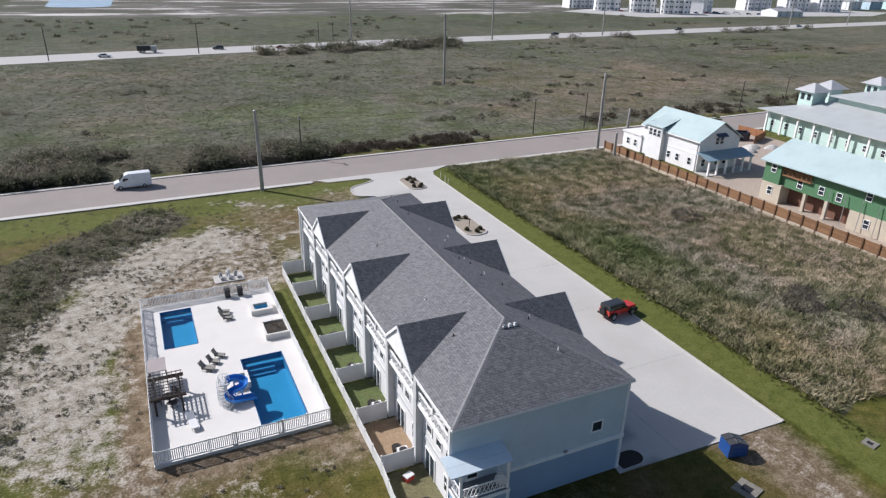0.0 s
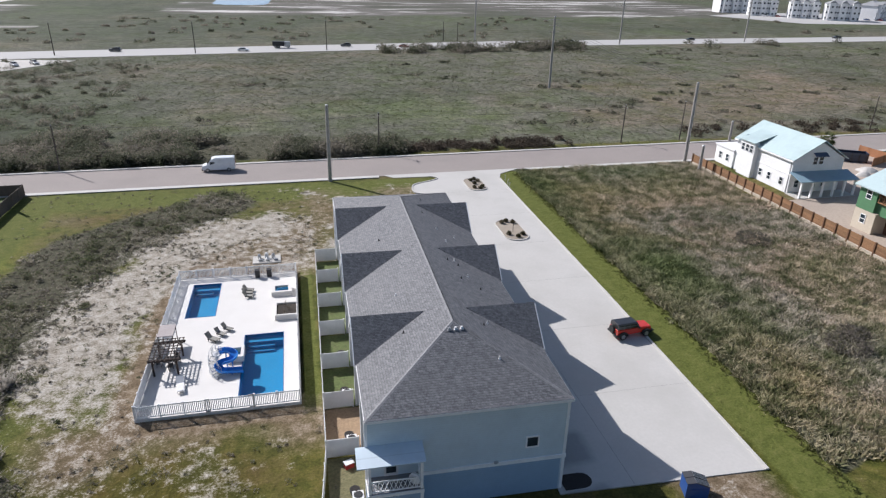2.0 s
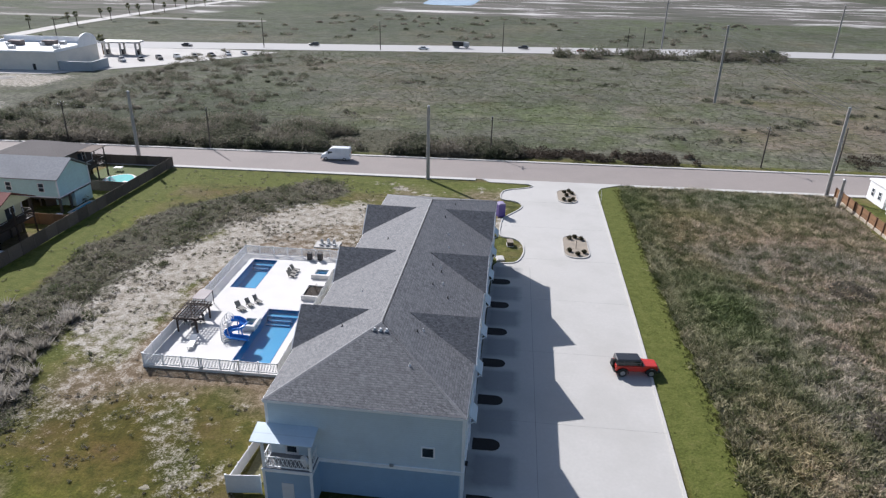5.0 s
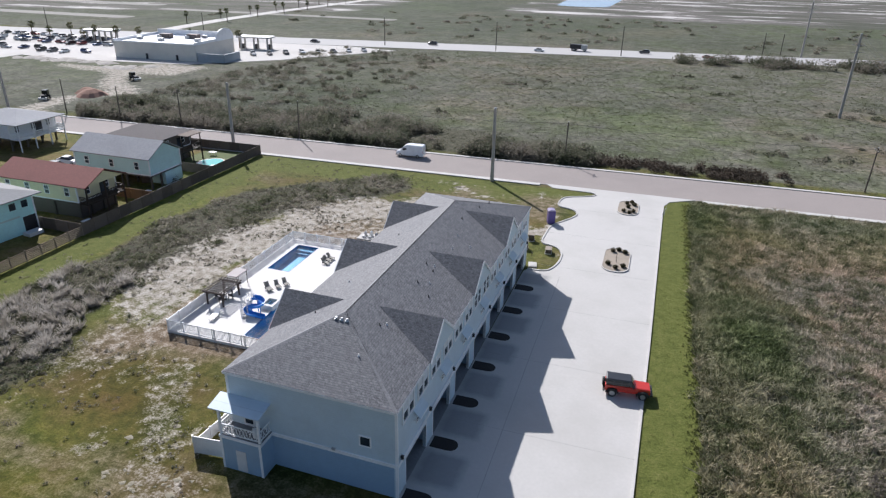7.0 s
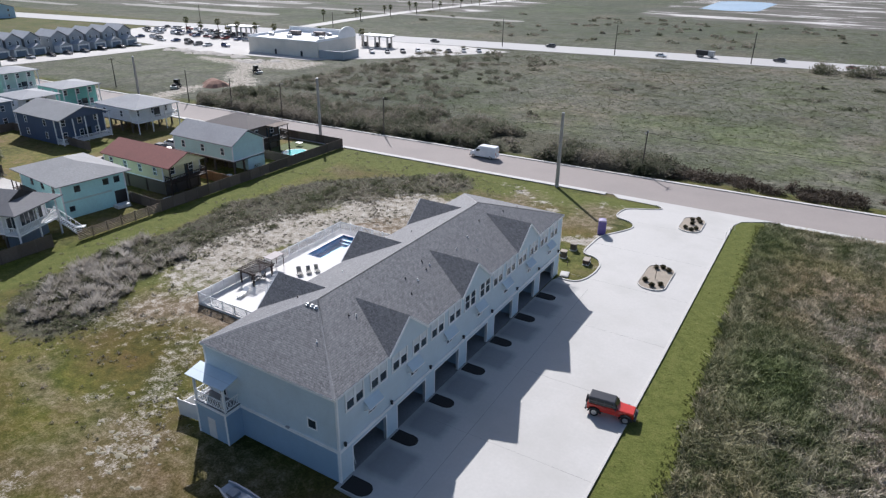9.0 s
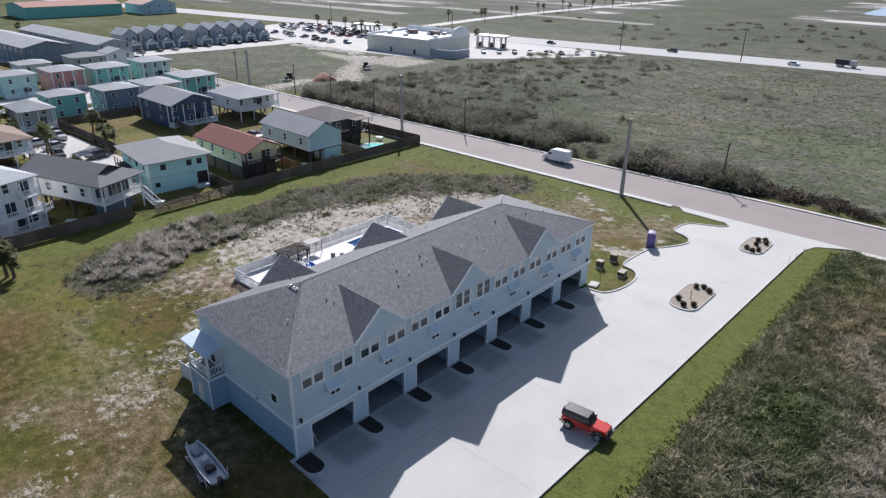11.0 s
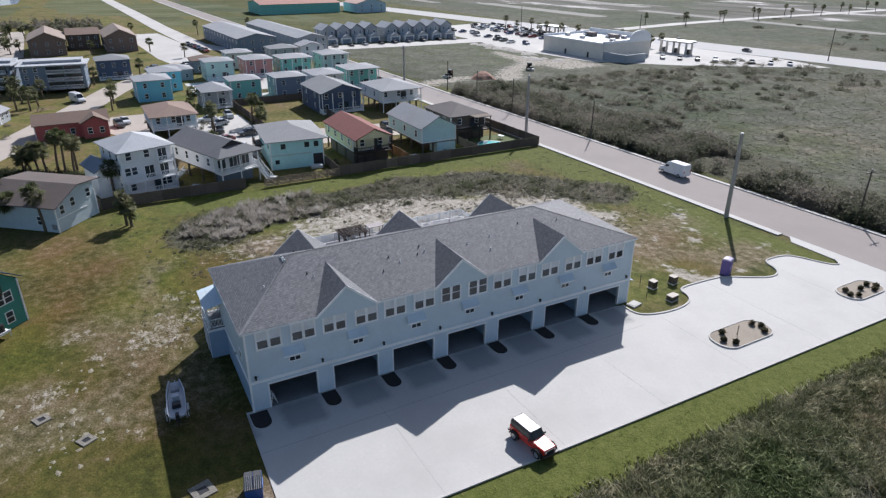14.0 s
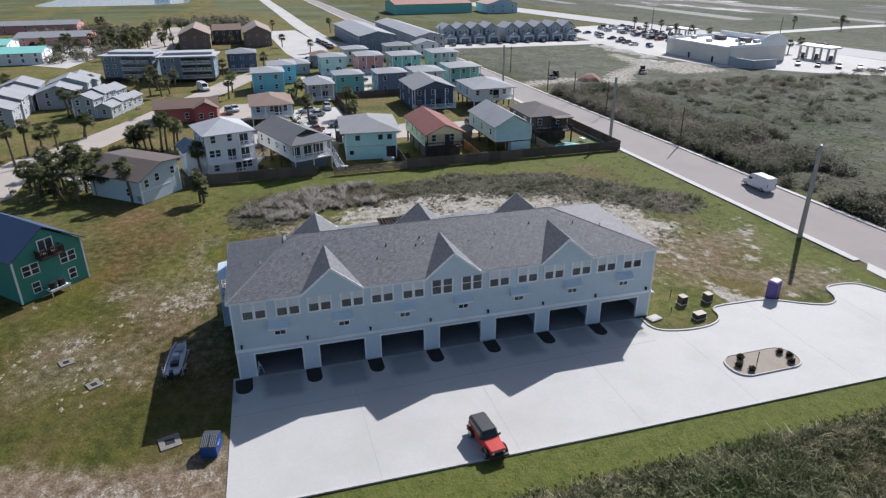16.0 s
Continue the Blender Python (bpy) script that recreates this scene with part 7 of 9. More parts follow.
# second and third rows
ROW = [
    ("dark navy house with gable porch", -83.0, 75.7, 87.0, 14, C_NAVY, R_GREY, 0.0, 5.4, "gx", 2.0, 2.2, True),
    ("white stilt house with pale hip roof and deck", -78.4, 90.4, 101.6, 12, C_WHITE, R_LIGHT, 2.6, 2.9, "hip", 1.7, 2.4, True),
    ("teal two-storey house with pale low roof", -112.0, 94.5, 104.5, 9, C_TEAL, R_LIGHT, 0.0, 5.8, "hip", 0.9, 1.9, True),
    ("white two-storey house with pale roof", -108.5, 82.5, 91.5, 9, C_WHITE, R_LIGHT, 0.0, 5.6, "hip", 1.0, 1.9, True),
    ("navy two-storey house with pale hip roof", -106.5, 71.2, 80.0, 9, C_SLATE, R_LIGHT, 0.0, 5.8, "hip", 1.0, 0, False),
    ("teal two-storey house with pale low roof", -108.5, 59.2, 67.4, 8, C_TEAL, R_LIGHT, 0.0, 5.6, "hip", 1.1, 0, False),
    ("grey cottage with stepped pale roof", -103.0, 50.4, 57.6, 8, C_GREY, R_LIGHT, 0.0, 4.6, "hip", 1.6, 2.2, True),
    ("bright blue two-storey house with pale roof", -119.8, 36.2, 45.2, 10, C_BLUE, R_LIGHT, 0.0, 5.6, "hip", 1.1, 0, False),
    ("bright blue two-storey house with pale roof", -133.0, 41.5, 50.0, 10, C_BLUE, R_LIGHT, 0.0, 5.6, "hip", 1.1, 0, False),
    ("grey stilt house with tan hip roof", -75.5, 34.5, 44.0, 12, C_SKY, R_TAN, 2.5, 2.7, "hip", 1.5, 2.0, True),
    ("red single-storey house with brown roof", -86.0, 12.0, 26.5, 8, C_RED, R_BROWN, 0.0, 3.4, "gy", 1.6, 0, False),
    ("teal house with pale low roof", -146.0, 84.0, 94.5, 9, C_TEAL, R_LIGHT, 0.0, 5.4, "hip", 1.0, 1.9, True),
    ("teal house with pale low roof and porch", -147.5, 99.0, 108.6, 9, C_SAGE, R_LIGHT, 0.0, 5.6, "hip", 1.0, 2.0, True),
    ("rose two-storey house with pale roof", -146.0, 71.9, 80.9, 9, C_ROSE, R_LIGHT, 0.0, 5.8, "hip", 1.0, 1.9, True),
    ("sage two-storey house with balcony", -145.2, 59.4, 68.2, 9, C_SAGE, R_LIGHT, 0.0, 5.8, "hip", 1.0, 1.8, False),
    ("sage house with pale roof", -166.0, 70.5, 79.5, 9, C_SAGE, R_LIGHT, 0.0, 5.4, "hip", 1.0, 0, False),
    ("grey house with brown hip roof", -163.5, 58.5, 66.5, 9, C_SLATE, R_BROWN, 0.0, 4.0, "hip", 1.3, 0, False),
    ("tan low house with pale hip roof", -150.0, 44.5, 56.0, 9, C_GREY, R_LIGHT, 0.0, 3.4, "hip", 1.3, 0, False),
    ("navy house with white porch", -163.0, 29.0, 38.8, 10, C_NAVY, R_GREY, 0.0, 6.0, "hip", 1.4, 2.2, False),
    ("pale house with grey roof", -172.0, 88.0, 98.5, 9, C_GREY, R_GREY, 0.0, 5.2, "hip", 1.2, 0, False),
    ("pale house with white roof", -177.5, 101.5, 110.5, 9, C_WHITE, R_LIGHT, 0.0, 4.8, "gx", 1.4, 0, False),
]
for lab, fx, ya, yb, d, wm, rm, st, wl, rf, rs, dk, cv in ROW:
    hr = house(lab, fx, ya, yb, d, wm, rm, st, wl, rf, rs, front=3 if yb - ya > 9 else 2, side=2, deck=dk, cover=cv)
    if wm is C_RED:
        part("projecting_gable", boxes((0, 2.0, 0, 2.2, 7.2, 3.4)), C_RED, hr)
        roof_on(hr, "gx", -2, 2.2, 2.0, 7.2, 3.4, 1.5, R_BROWN, C_RED)
        for y in (3.4, 5.8):
            window_at(hr, 2.2, y, 1.0, 0)

# larger blocks farther off
for fx, ya, yb, rot in ((-153.6, -10.2, 6.2, -17), (-145.6, 8.4, 25.0, -7)):
    h = house("blue-grey three-storey apartment block with white flat roof", fx, ya, yb, 10, C_SLATE, R_WHITE, 1.2, 6.6, "flat", 0, rot=rot, front=0, side=2, over=0.9, group="apartment blocks")
    part("upper_roof", boxes((-9.5, -7.6, 8.15, -3.5, 7.6, 8.9)), R_WHITE, h)
    for k in range(2):
        y0_ = -1.6 if k == 0 else 3.1
        for f in range(3):
            z = 1.35 + 2.2 * f
            part("balcony_recess", boxes((0, y0_, z, 0.05, y0_ + 4.4, z + 1.9)), GLASS, h)
            part("balcony_floor", boxes((0, y0_, z - 0.18, 1.2, y0_ + 4.4, z - 0.02)), C_GREY, h)
            link_mesh("railing", rail_mesh(4.4, WHITE), h, pose(1.15, y0_, z))
    for y in (-7.0, -4.4):
        for f in range(3):
            window_at(h, 0, y, 1.8 + 2.2 * f, 0)
for k in range(3):
    ax, ay = -99.0 - 5.6 * k, 1.6 + 1.8 * k
    house("grey townhouse with stepped pale roofs", ax - 1.5, ay - 4.0 - 2.85, ay - 4.0 + 2.85, 5.4, C_GREY, R_LIGHT, 0, 4.6 + 0.5 * (k % 2), "gy", 1.3, rot=72, front=2, side=2, group="grey townhouses")
    house("low grey front wing of a townhouse", ax, ay - 2.7, ay + 2.7, 3.8, C_GREY, R_LIGHT, 0, 2.7 + 0.4 * (k % 2), "gy", 1.0, rot=72, front=2, side=1, group="grey townhouses")
for bx, by, n, dy in ((-92, -25, 4, 0.2), (-113, -14.6, 3, -0.8), (-90, -43, 5, 1.0)):
    for k in range(n):
        house("grey townhouse with stepped pale gable roof", bx - 9.4 * k, by - 5.0 - dy * k, by + 5.0 - dy * k, 9.2, C_GREY, R_LIGHT, 0, 4.2 + 0.7 * (k % 2), "gx", 1.8, rot=4, front=2, side=2, group="grey townhouses")
for ya, yb in ((8.5, 21.5), (36, 48)):
    house("brick-brown apartment block with sloping roof", -233, ya, yb, 30, tone("dull_brick_siding", (0.22, 0.15, 0.125)), roofing("faded_tan_shingles", (0.27, 0.21, 0.17)), 0, 6.0, "gx", 3.0, front=3, side=6, group="apartment blocks")
house("brown low apartment block between palms", -250, 22.5, 35, 16, C_BROWN, R_BROWN, 0, 6.0, "gy", 2.0, front=4, side=3, group="apartment blocks")
house("long grey motel wing with low roof", -203, 83, 99, 62, C_SLATE, R_LIGHT, 0, 6.0, "gx", 1.8, rot=2, front=4, side=12, group="motel wings")
house("long grey motel wing with low roof", -203, 108, 121, 78, C_GREY, R_LIGHT, 0, 5.0, "gx", 1.6, rot=2, front=4, side=12, group="motel wings")
for x, y, n, step in ((-218.2, 127.5, 4, 7.0), (-215.2, 157.6, 5, 7.4)):
    for k in range(n):
        h = house("pale grey gabled townhouse with white garage wing", x, y - 3.0 + step * k, y + 3.0 + step * k, 11, C_GREY, R_WHITE, 0, 6.0, "gx", 2.2, front=2, side=2, group="row of gabled townhouses")
        part("garage_wing", boxes((0, -2.6, 0, 4.0, 2.6, 2.7)), C_WHITE, h)
        part("garage_door", boxes((4.0, -1.9, 0, 4.06, 1.9, 2.1)), C_SLATE, h)
        bm = bmesh.new()
        prism(bm, [(0, -2.9, 2.7), (0, 2.9, 2.7), (0, 0, 4.1)], (4.3, 0, 0))
        part("garage_roof", bm, R_WHITE, h)
house("long teal warehouse with rusty metal roof", -384, 140, 196, 34, C_TEAL, roofing("rusty_roof", (0.33, 0.17, 0.13)), 0, 6.5, "gy", 2.0, front=0, side=0, group="far sheds")
house("white-blue hall with pink gable roof", -372, 204, 226, 26, C_SKY, roofing("pink_roof", (0.5, 0.33, 0.28)), 0, 6.0, "gx", 3.5, front=3, side=0, group="far sheds")
for k, (x, y, w, d) in enumerate(((-262, -48, 30, 22), (-236, -72, 26, 18), (-330, -70, 40, 20), (-205, -48, 18, 16))):
    house("low commercial building with teal roof" if k % 2 else "low red-brown commercial building", x, y - w / 2, y + w / 2, d, C_ROSE if k % 2 == 0 else C_WHITE, R_GREY if k % 2 == 0 else C_TEAL, 0, 4.2, "gy", 1.6, front=4, side=2, group="far sheds")
for k in range(9):
    house("pale house at the edge of the far lagoon", -640 - 8 * (k % 3), -40 + 26 * k, -26 + 26 * k, 12, (C_SKY, C_WHITE, C_GREY)[k % 3], (R_GREY, R_DARK, R_LIGHT)[k % 3], 0, 7, "hip", 2.4, front=3, side=1, group="far lagoon houses")

# supermarket with white roof and a parapet
store = thing("supermarket", pose(-139.5, 217, 0, 0, 0, 4), "white box supermarket with parapet and rooftop units", "shop building")
part("wall", boxes((-17.5, -13.5, 0, 17.5, 13.5, 5.8)), surface("cream_render", (0.74, 0.69, 0.61), 0.85, 0.06, 3, 0.2, 0.1), store)
part("roof", boxes((-17.2, -13.2, 5.8, 17.2, 13.2, 5.86)), surface("white_roof_membrane", (0.80, 0.80, 0.80), 0.6, 0.03, 2, 0.2, 0.05), store)
part("parapet", boxes((-17.6, -13.6, 5.86, -17.2, 13.6, 6.8), (17.2, -13.6, 5.86, 17.6, 13.6, 6.8), (-17.2, -13.6, 5.86, 17.2, -13.2, 6.3), (-17.2, 13.2, 5.86, 17.2, 13.6, 8.0)), WHITE, store)
for x, y in ((-8, 2), (3, 4), (12, -3), (-2, -6), (8, 8), (-13, -4)):
    part("rooftop_unit", boxes((x - 1.0, y - 0.8, 5.86, x + 1.0, y + 0.8, 7.0)), GREYMET, store)
for k in range(3):
    part("entrance_gable", boxes((-10 + 9 * k - 2.5, 13.6, 0, -10 + 9 * k + 2.5, 16.0, 6.5)), WHITE, store)
part("loading_wall", boxes((17.6, -13.0, 0, 29, -12.4, 3.0), (28.4, -12.4, 0, 29, -2, 3.0)), C_GREY, store)
part("back_door", boxes((-4, -13.66, 0, -3, -13.6, 2.1)), DARK, store)
part("back_door", boxes((9, -13.66, 0, 10, -13.6, 2.1)), DARK, store)
bm = bmesh.new()
prism(bm, [(17.25, 1.0, 5.8), (17.25, 13.2, 5.8)] + [(17.25, 7.1 + 6.1 * math.cos(radians(a)), 7.0 + 3.2 * math.sin(radians(a))) for a in range(0, 181, 15)], (0.4, 0, 0))
part("arched_parapet", bm, WHITE, store, "rounded white parapet gable")
for x, y in ((-6, 3), (5, 5)):
    part("large_rooftop_unit", boxes((x - 2.2, y - 1.4, 5.86, x + 2.2, y + 1.4, 7.6)), surface("brown_rooftop_unit", (0.16, 0.13, 0.115), 0.7), store)
g = random.Random(77)
RUBBLE = surface("pale_rubble", (0.42, 0.385, 0.34), 0.95, 0.35, 3.0, 0.6, 0.8, 0.1)
for k in range(26):
    x, y, r_ = -190 + 2.4 * k + g.uniform(-2, 2), 189 - 0.15 * k + g.uniform(-4, 4), g.uniform(0.9, 2.3)
    rings = [[(x + r_ * q * (1 + 0.25 * math.sin(3 * a + k)) * math.cos(a), y + r_ * q * (1 + 0.2 * math.cos(2 * a + k)) * math.sin(a), z * r_) for a in [j * math.tau / 11 for j in range(11)]] for q, z in ((1.5, -0.02), (1.0, 0.14), (0.45, 0.27), (0.08, 0.30))]
    bm = bmesh.new()
    loft(bm, rings)
    tagged(part("rubble_mound", bm, RUBBLE), "pale low heap of rubble at the lot's edge", "rubble heap", "rubble heaps")
for x, y, r_ in ((-108, 141, 3.6), (-112.5, 144, 2.8)):
    bm = bmesh.new()
    loft(bm, [[(x + r_ * q * (1 + 0.2 * math.sin(3 * a + x)) * math.cos(a), y + r_ * q * math.sin(a), z * r_) for a in [j * math.tau / 12 for j in range(12)]] for q, z in ((1.2, -0.02), (0.8, 0.28), (0.35, 0.5), (0.08, 0.55))])
    tagged(part("earth_heap", bm, surface("red_earth", (0.30, 0.17, 0.12), 0.95, 0.2, 3, 0.6, 0.5, 0.05)), "reddish heap of bare earth beside the track", "earth heap", "earth heaps")
fuel = thing("fuel_canopy", pose(-122, 246, 0, 0, 0, 8), "white fuel station canopy on pillars", "fuel station")
part("canopy", boxes((-7.5, -3.2, 4.6, 7.5, 3.2, 5.2)), GREYMET, fuel)
for x in (-6, 0, 6):
    for y in (-2.0, 2.0):
        part("pillar", boxes((x - 0.3, y - 0.3, 0, x + 0.3, y + 0.3, 4.6)), CONCRETE, fuel)
    part("pump", boxes((x - 0.4, -0.6, 0, x + 0.4, 0.6, 2.0)), DARK, fuel)
copy_thing(fuel, pose(-196, 238, 0, 0, 0, 8))

# ---- east side: white house, green house under construction, resort block ----
he = thing("house", pose(95.2, 88.4, 0, 0, 0, 0), "white two-storey house with mint metal roof and porch", "house", "houses by the cedar fence")
part("wall", boxes((0, 0, 0, 10.2, 15.5, 6.0)), C_WHITE, he)
roof_on(he, "gy", 0, 10.2, 0, 15.5, 6.0, 3.2, R_MINT, C_WHITE)
part("annex", boxes((-0.3, 15.5, 0, 9.5, 21.2, 3.4)), C_WHITE, he)
part("annex_roof", boxes((-0.5, 15.5, 3.4, 9.7, 21.4, 3.65)), WHITE, he)
part("stair_tower", boxes((-0.9, 9.2, 0, 0, 13.2, 6.6)), C_WHITE, he)
bm = bmesh.new()
prism(bm, [(-1.3, 8.9, 6.55), (3.6, 8.9, 8.2), (3.6, 13.5, 8.2), (-1.3, 13.5, 6.55)], (0, 0, 0.14))
part("tower_roof", bm, R_MINT, he)
bm = bmesh.new()
prism(bm, [(-0.4, -3.2, 2.9), (11.4, -3.2, 2.9), (11.4, 0, 3.8), (-0.4, 0, 3.8)], (0, 0, 0.12))
part("porch_roof", bm, metal_roof("slate_metal_roof", (0.24, 0.34, 0.40)), he)
for k in range(6):
    part("porch_post", boxes((0.0 + 2.15 * k, -3.05, 0, 0.32 + 2.15 * k, -2.73, 2.9)), WHITE, he)
part("porch_floor", boxes((-0.3, -3.2, -0.05, 11.3, 0, 0.12)), CONCRETE, he)
part("band_board", boxes((-0.06, -0.06, 3.2, 0, 9.2, 3.45), (-0.06, 13.2, 3.2, 0, 15.5, 3.45)), WHITE, he)
part("eave_board", boxes((-0.5, -0.4, 5.7, -0.4, 9.0, 5.95), (-0.5, 13.5, 5.7, -0.4, 15.9, 5.95)), WHITE, he)
part("gutter_pipe", boxes((-0.1, 0.3, 0, -0.02, 0.4, 5.9)), GREYMET, he)
for y in (2.0, 5.2, 7.6, 17.2, 19.5):
    window_at(he, 0 if y < 15 else -0.3, y, 1.0, 180)
for y in (10.0, 11.2, 12.4):
    window_at(he, -0.9, y, 4.6, 180)
for x in (1.5, 5.0, 7.0):
    window_at(he, x, 0, 1.0, -90)
for x in (4.3, 5.5):
    window_at(he, x, 0, 5.0, -90)
bm = bmesh.new()
prism(bm, [(3.6, -0.9, 6.6), (6.2, -0.9, 6.6), (6.2, 0, 7.1), (3.6, 0, 7.1)], (0, 0, 0.08))
part("window_awning", bm, R_BLUE, he)

GREENWRAP = surface("green_wall_wrap", (0.085, 0.20, 0.10), 0.6, 0.06, 3, 0.4, 0.05)
TAN = surface("bare_sheathing", (0.50, 0.44, 0.35), 0.8, 0.08, 4, 0.5, 0.1)
hg = thing("house", pose(95.0, 48.0, 0, 0, 0, 0), "green-wrapped house under construction with mint metal roof", "house", "houses by the cedar fence")
part("upper_wall", boxes((0, 0, 3.0, 11, 21.8, 6.8)), GREENWRAP, hg)
part("upper_wall_wing", boxes((-0.6, 21.8, 3.2, 11, 25.0, 6.8)), GREENWRAP, hg)
part("lower_wall_wing", boxes((-0.6, 21.2, 0, 9, 25.0, 3.2)), TAN, hg)
part("lower_wall", boxes((0.0, -0.5, 0, 10, 9.5, 3.0)), TAN, hg)
# dark core brought forward to stand in for the shade of the open storey
part("lower_core", boxes((1.6, 9.5, 0, 10, 21.2, 3.0)), surface("shaded_timber_core", (0.16, 0.08, 0.055), 0.9), hg)
for y in (13.2, 17.0):
    part("lower_pier", boxes((0, y, 0, 0.5, y + 0.5, 3.0)), TAN, hg)
bm = bmesh.new()
prism(bm, [(-1.3, -0.8, 6.6), (-1.3, -0.8, 6.78), (5.5, -0.8, 9.7), (12, -0.8, 6.78), (12, -0.8, 6.6), (5.5, -0.8, 9.5)], (0, 26.4, 0))
part("roof", bm, R_MINT, hg)
for yy in (0, 24.85):
    bm = bmesh.new()
    prism(bm, [(0, yy, 6.75), (11, yy, 6.75), (5.5, yy, 9.3)], (0, 0.12, 0))
    part("gable_wall", bm, GREENWRAP, hg)
part("open_balcony", boxes((-0.45, 16.4, 4.9, 0.1, 21.7, 5.05), (-0.45, 16.4, 5.85, -0.35, 21.7, 5.95)), CEDAR, hg)
part("balcony_recess", boxes((-0.03, 16.5, 5.05, 0.02, 21.6, 6.6)), surface("raw_timber_framing", (0.20, 0.12, 0.07), 0.9), hg)
for k in range(7):
    part("balcony_stud", boxes((-0.42, 16.4 + 0.85 * k, 5.05, -0.3, 16.52 + 0.85 * k, 6.7)), CEDAR, hg)
for k in range(5):
    bm = bmesh.new()
    beam(bm, (-0.6, 12.8 - 2.6 * k, 0), (-0.3, 12.9 - 2.6 * k, 5.0), 0.09, 0.09)
    part("scaffold_pole", bm, GREYMET, hg)
for y, z in ((14.6, 3.6), (11.6, 3.5), (7.2, 5.0), (18.4, 3.5)):
    window_at(hg, 0, y, z, 180)
for y, z in ((23.2, 1.2), (23.2, 5.0)):
    window_at(hg, -0.6, y, z, 180)
window_at(hg, 0.0, 6.6, 0.9, 180)

hb = thing("resort_block", pose(135, 72, 0, 0, 0, -6), "large pale teal resort block with cupolas and metal roofs", "building")
part("wall", boxes((0, 0, 0, 60, 38, 5.0)), C_SAGE, hb)
bm = bmesh.new()
loft(bm, [[(-1.8, -1.8, 4.9), (61.8, -1.8, 4.9), (61.8, 39.8, 4.9), (-1.8, 39.8, 4.9)], [(-1.8, -1.8, 5.1), (61.8, -1.8, 5.1), (61.8, 39.8, 5.1), (-1.8, 39.8, 5.1)], [(9, 9, 8.0), (51, 9, 8.0), (51, 29, 8.0), (9, 29, 8.0)]])
part("roof", bm, metal_roof("pale_metal_roof", (0.40, 0.42, 0.42)), hb)
part("clerestory", boxes((9.5, 9.5, 7.8, 50, 28, 9.4)), C_SAGE, hb)
bm = bmesh.new()
loft(bm, [[(8.2, 8.2, 9.3), (51.5, 8.2, 9.3), (51.5, 29.5, 9.3), (8.2, 29.5, 9.3)], [(8.2, 8.2, 9.5), (51.5, 8.2, 9.5), (51.5, 29.5, 9.5), (8.2, 29.5, 9.5)], [(18, 18, 12.4), (42, 18, 12.4), (42, 19.5, 12.4), (18, 19.5, 12.4)]])
part("upper_roof", bm, metal_roof("pale_metal_roof_high", (0.40, 0.42, 0.42)), hb)
for k in range(9):
    part("porch_column", boxes((-1.2, 0.2 + 4.6 * k, 0, -0.8, 0.6 + 4.6 * k, 4.9)), WHITE, hb)
    window_at(hb, 0, 2.6 + 4.2 * k, 1.4, 180)
for x, y, z in ((7, 33, 7.2), (16, 36.5, 7.0), (34, 38, 7.0)):
    c = part("cupola", boxes((x - 2, y - 2, z - 2.2, x + 2, y + 2, z + 2.8)), C_SAGE, hb)
    bm = bmesh.new()
    loft(bm, [[(x - 2.9, y - 2.9, z + 2.8), (x + 2.9, y - 2.9, z + 2.8), (x + 2.9, y + 2.9, z + 2.8), (x - 2.9, y + 2.9, z + 2.8)], [(x - 0.2, y - 0.2, z + 4.6), (x + 0.2, y - 0.2, z + 4.6), (x + 0.2, y + 0.2, z + 4.6), (x - 0.2, y + 0.2, z + 4.6)]])
    part("cupola_roof", bm, R_WHITE, c)
    for s in (-0.9, 0.9):
        part("cupola_window", boxes((x - 2.05, y + s - 0.5, z + 0.8, x - 1.98, y + s + 0.5, z + 2.2)), GLASS, c)
tank = thing("open_skip", pose(123.5, 105.2, 0, 0, 0, 60), "long dark blue open waste container", "waste container")
part("container_wall", boxes((-1.2, -3, 0.15, -1.1, 3, 1.9), (1.1, -3, 0.15, 1.2, 3, 1.9), (-1.1, -3, 0.15, 1.1, -2.9, 1.9), (-1.1, 2.9, 0.15, 1.1, 3, 1.9), (-1.1, -2.9, 0.15, 1.1, 2.9, 0.25)), paint("navy_container", (0.02, 0.03, 0.06), 0.5), tank)
for k in range(5):
    part("container_rib", boxes((-1.28, -2.8 + 1.4 * k, 0.0, -1.2, -2.65 + 1.4 * k, 1.85)), DARK, tank)

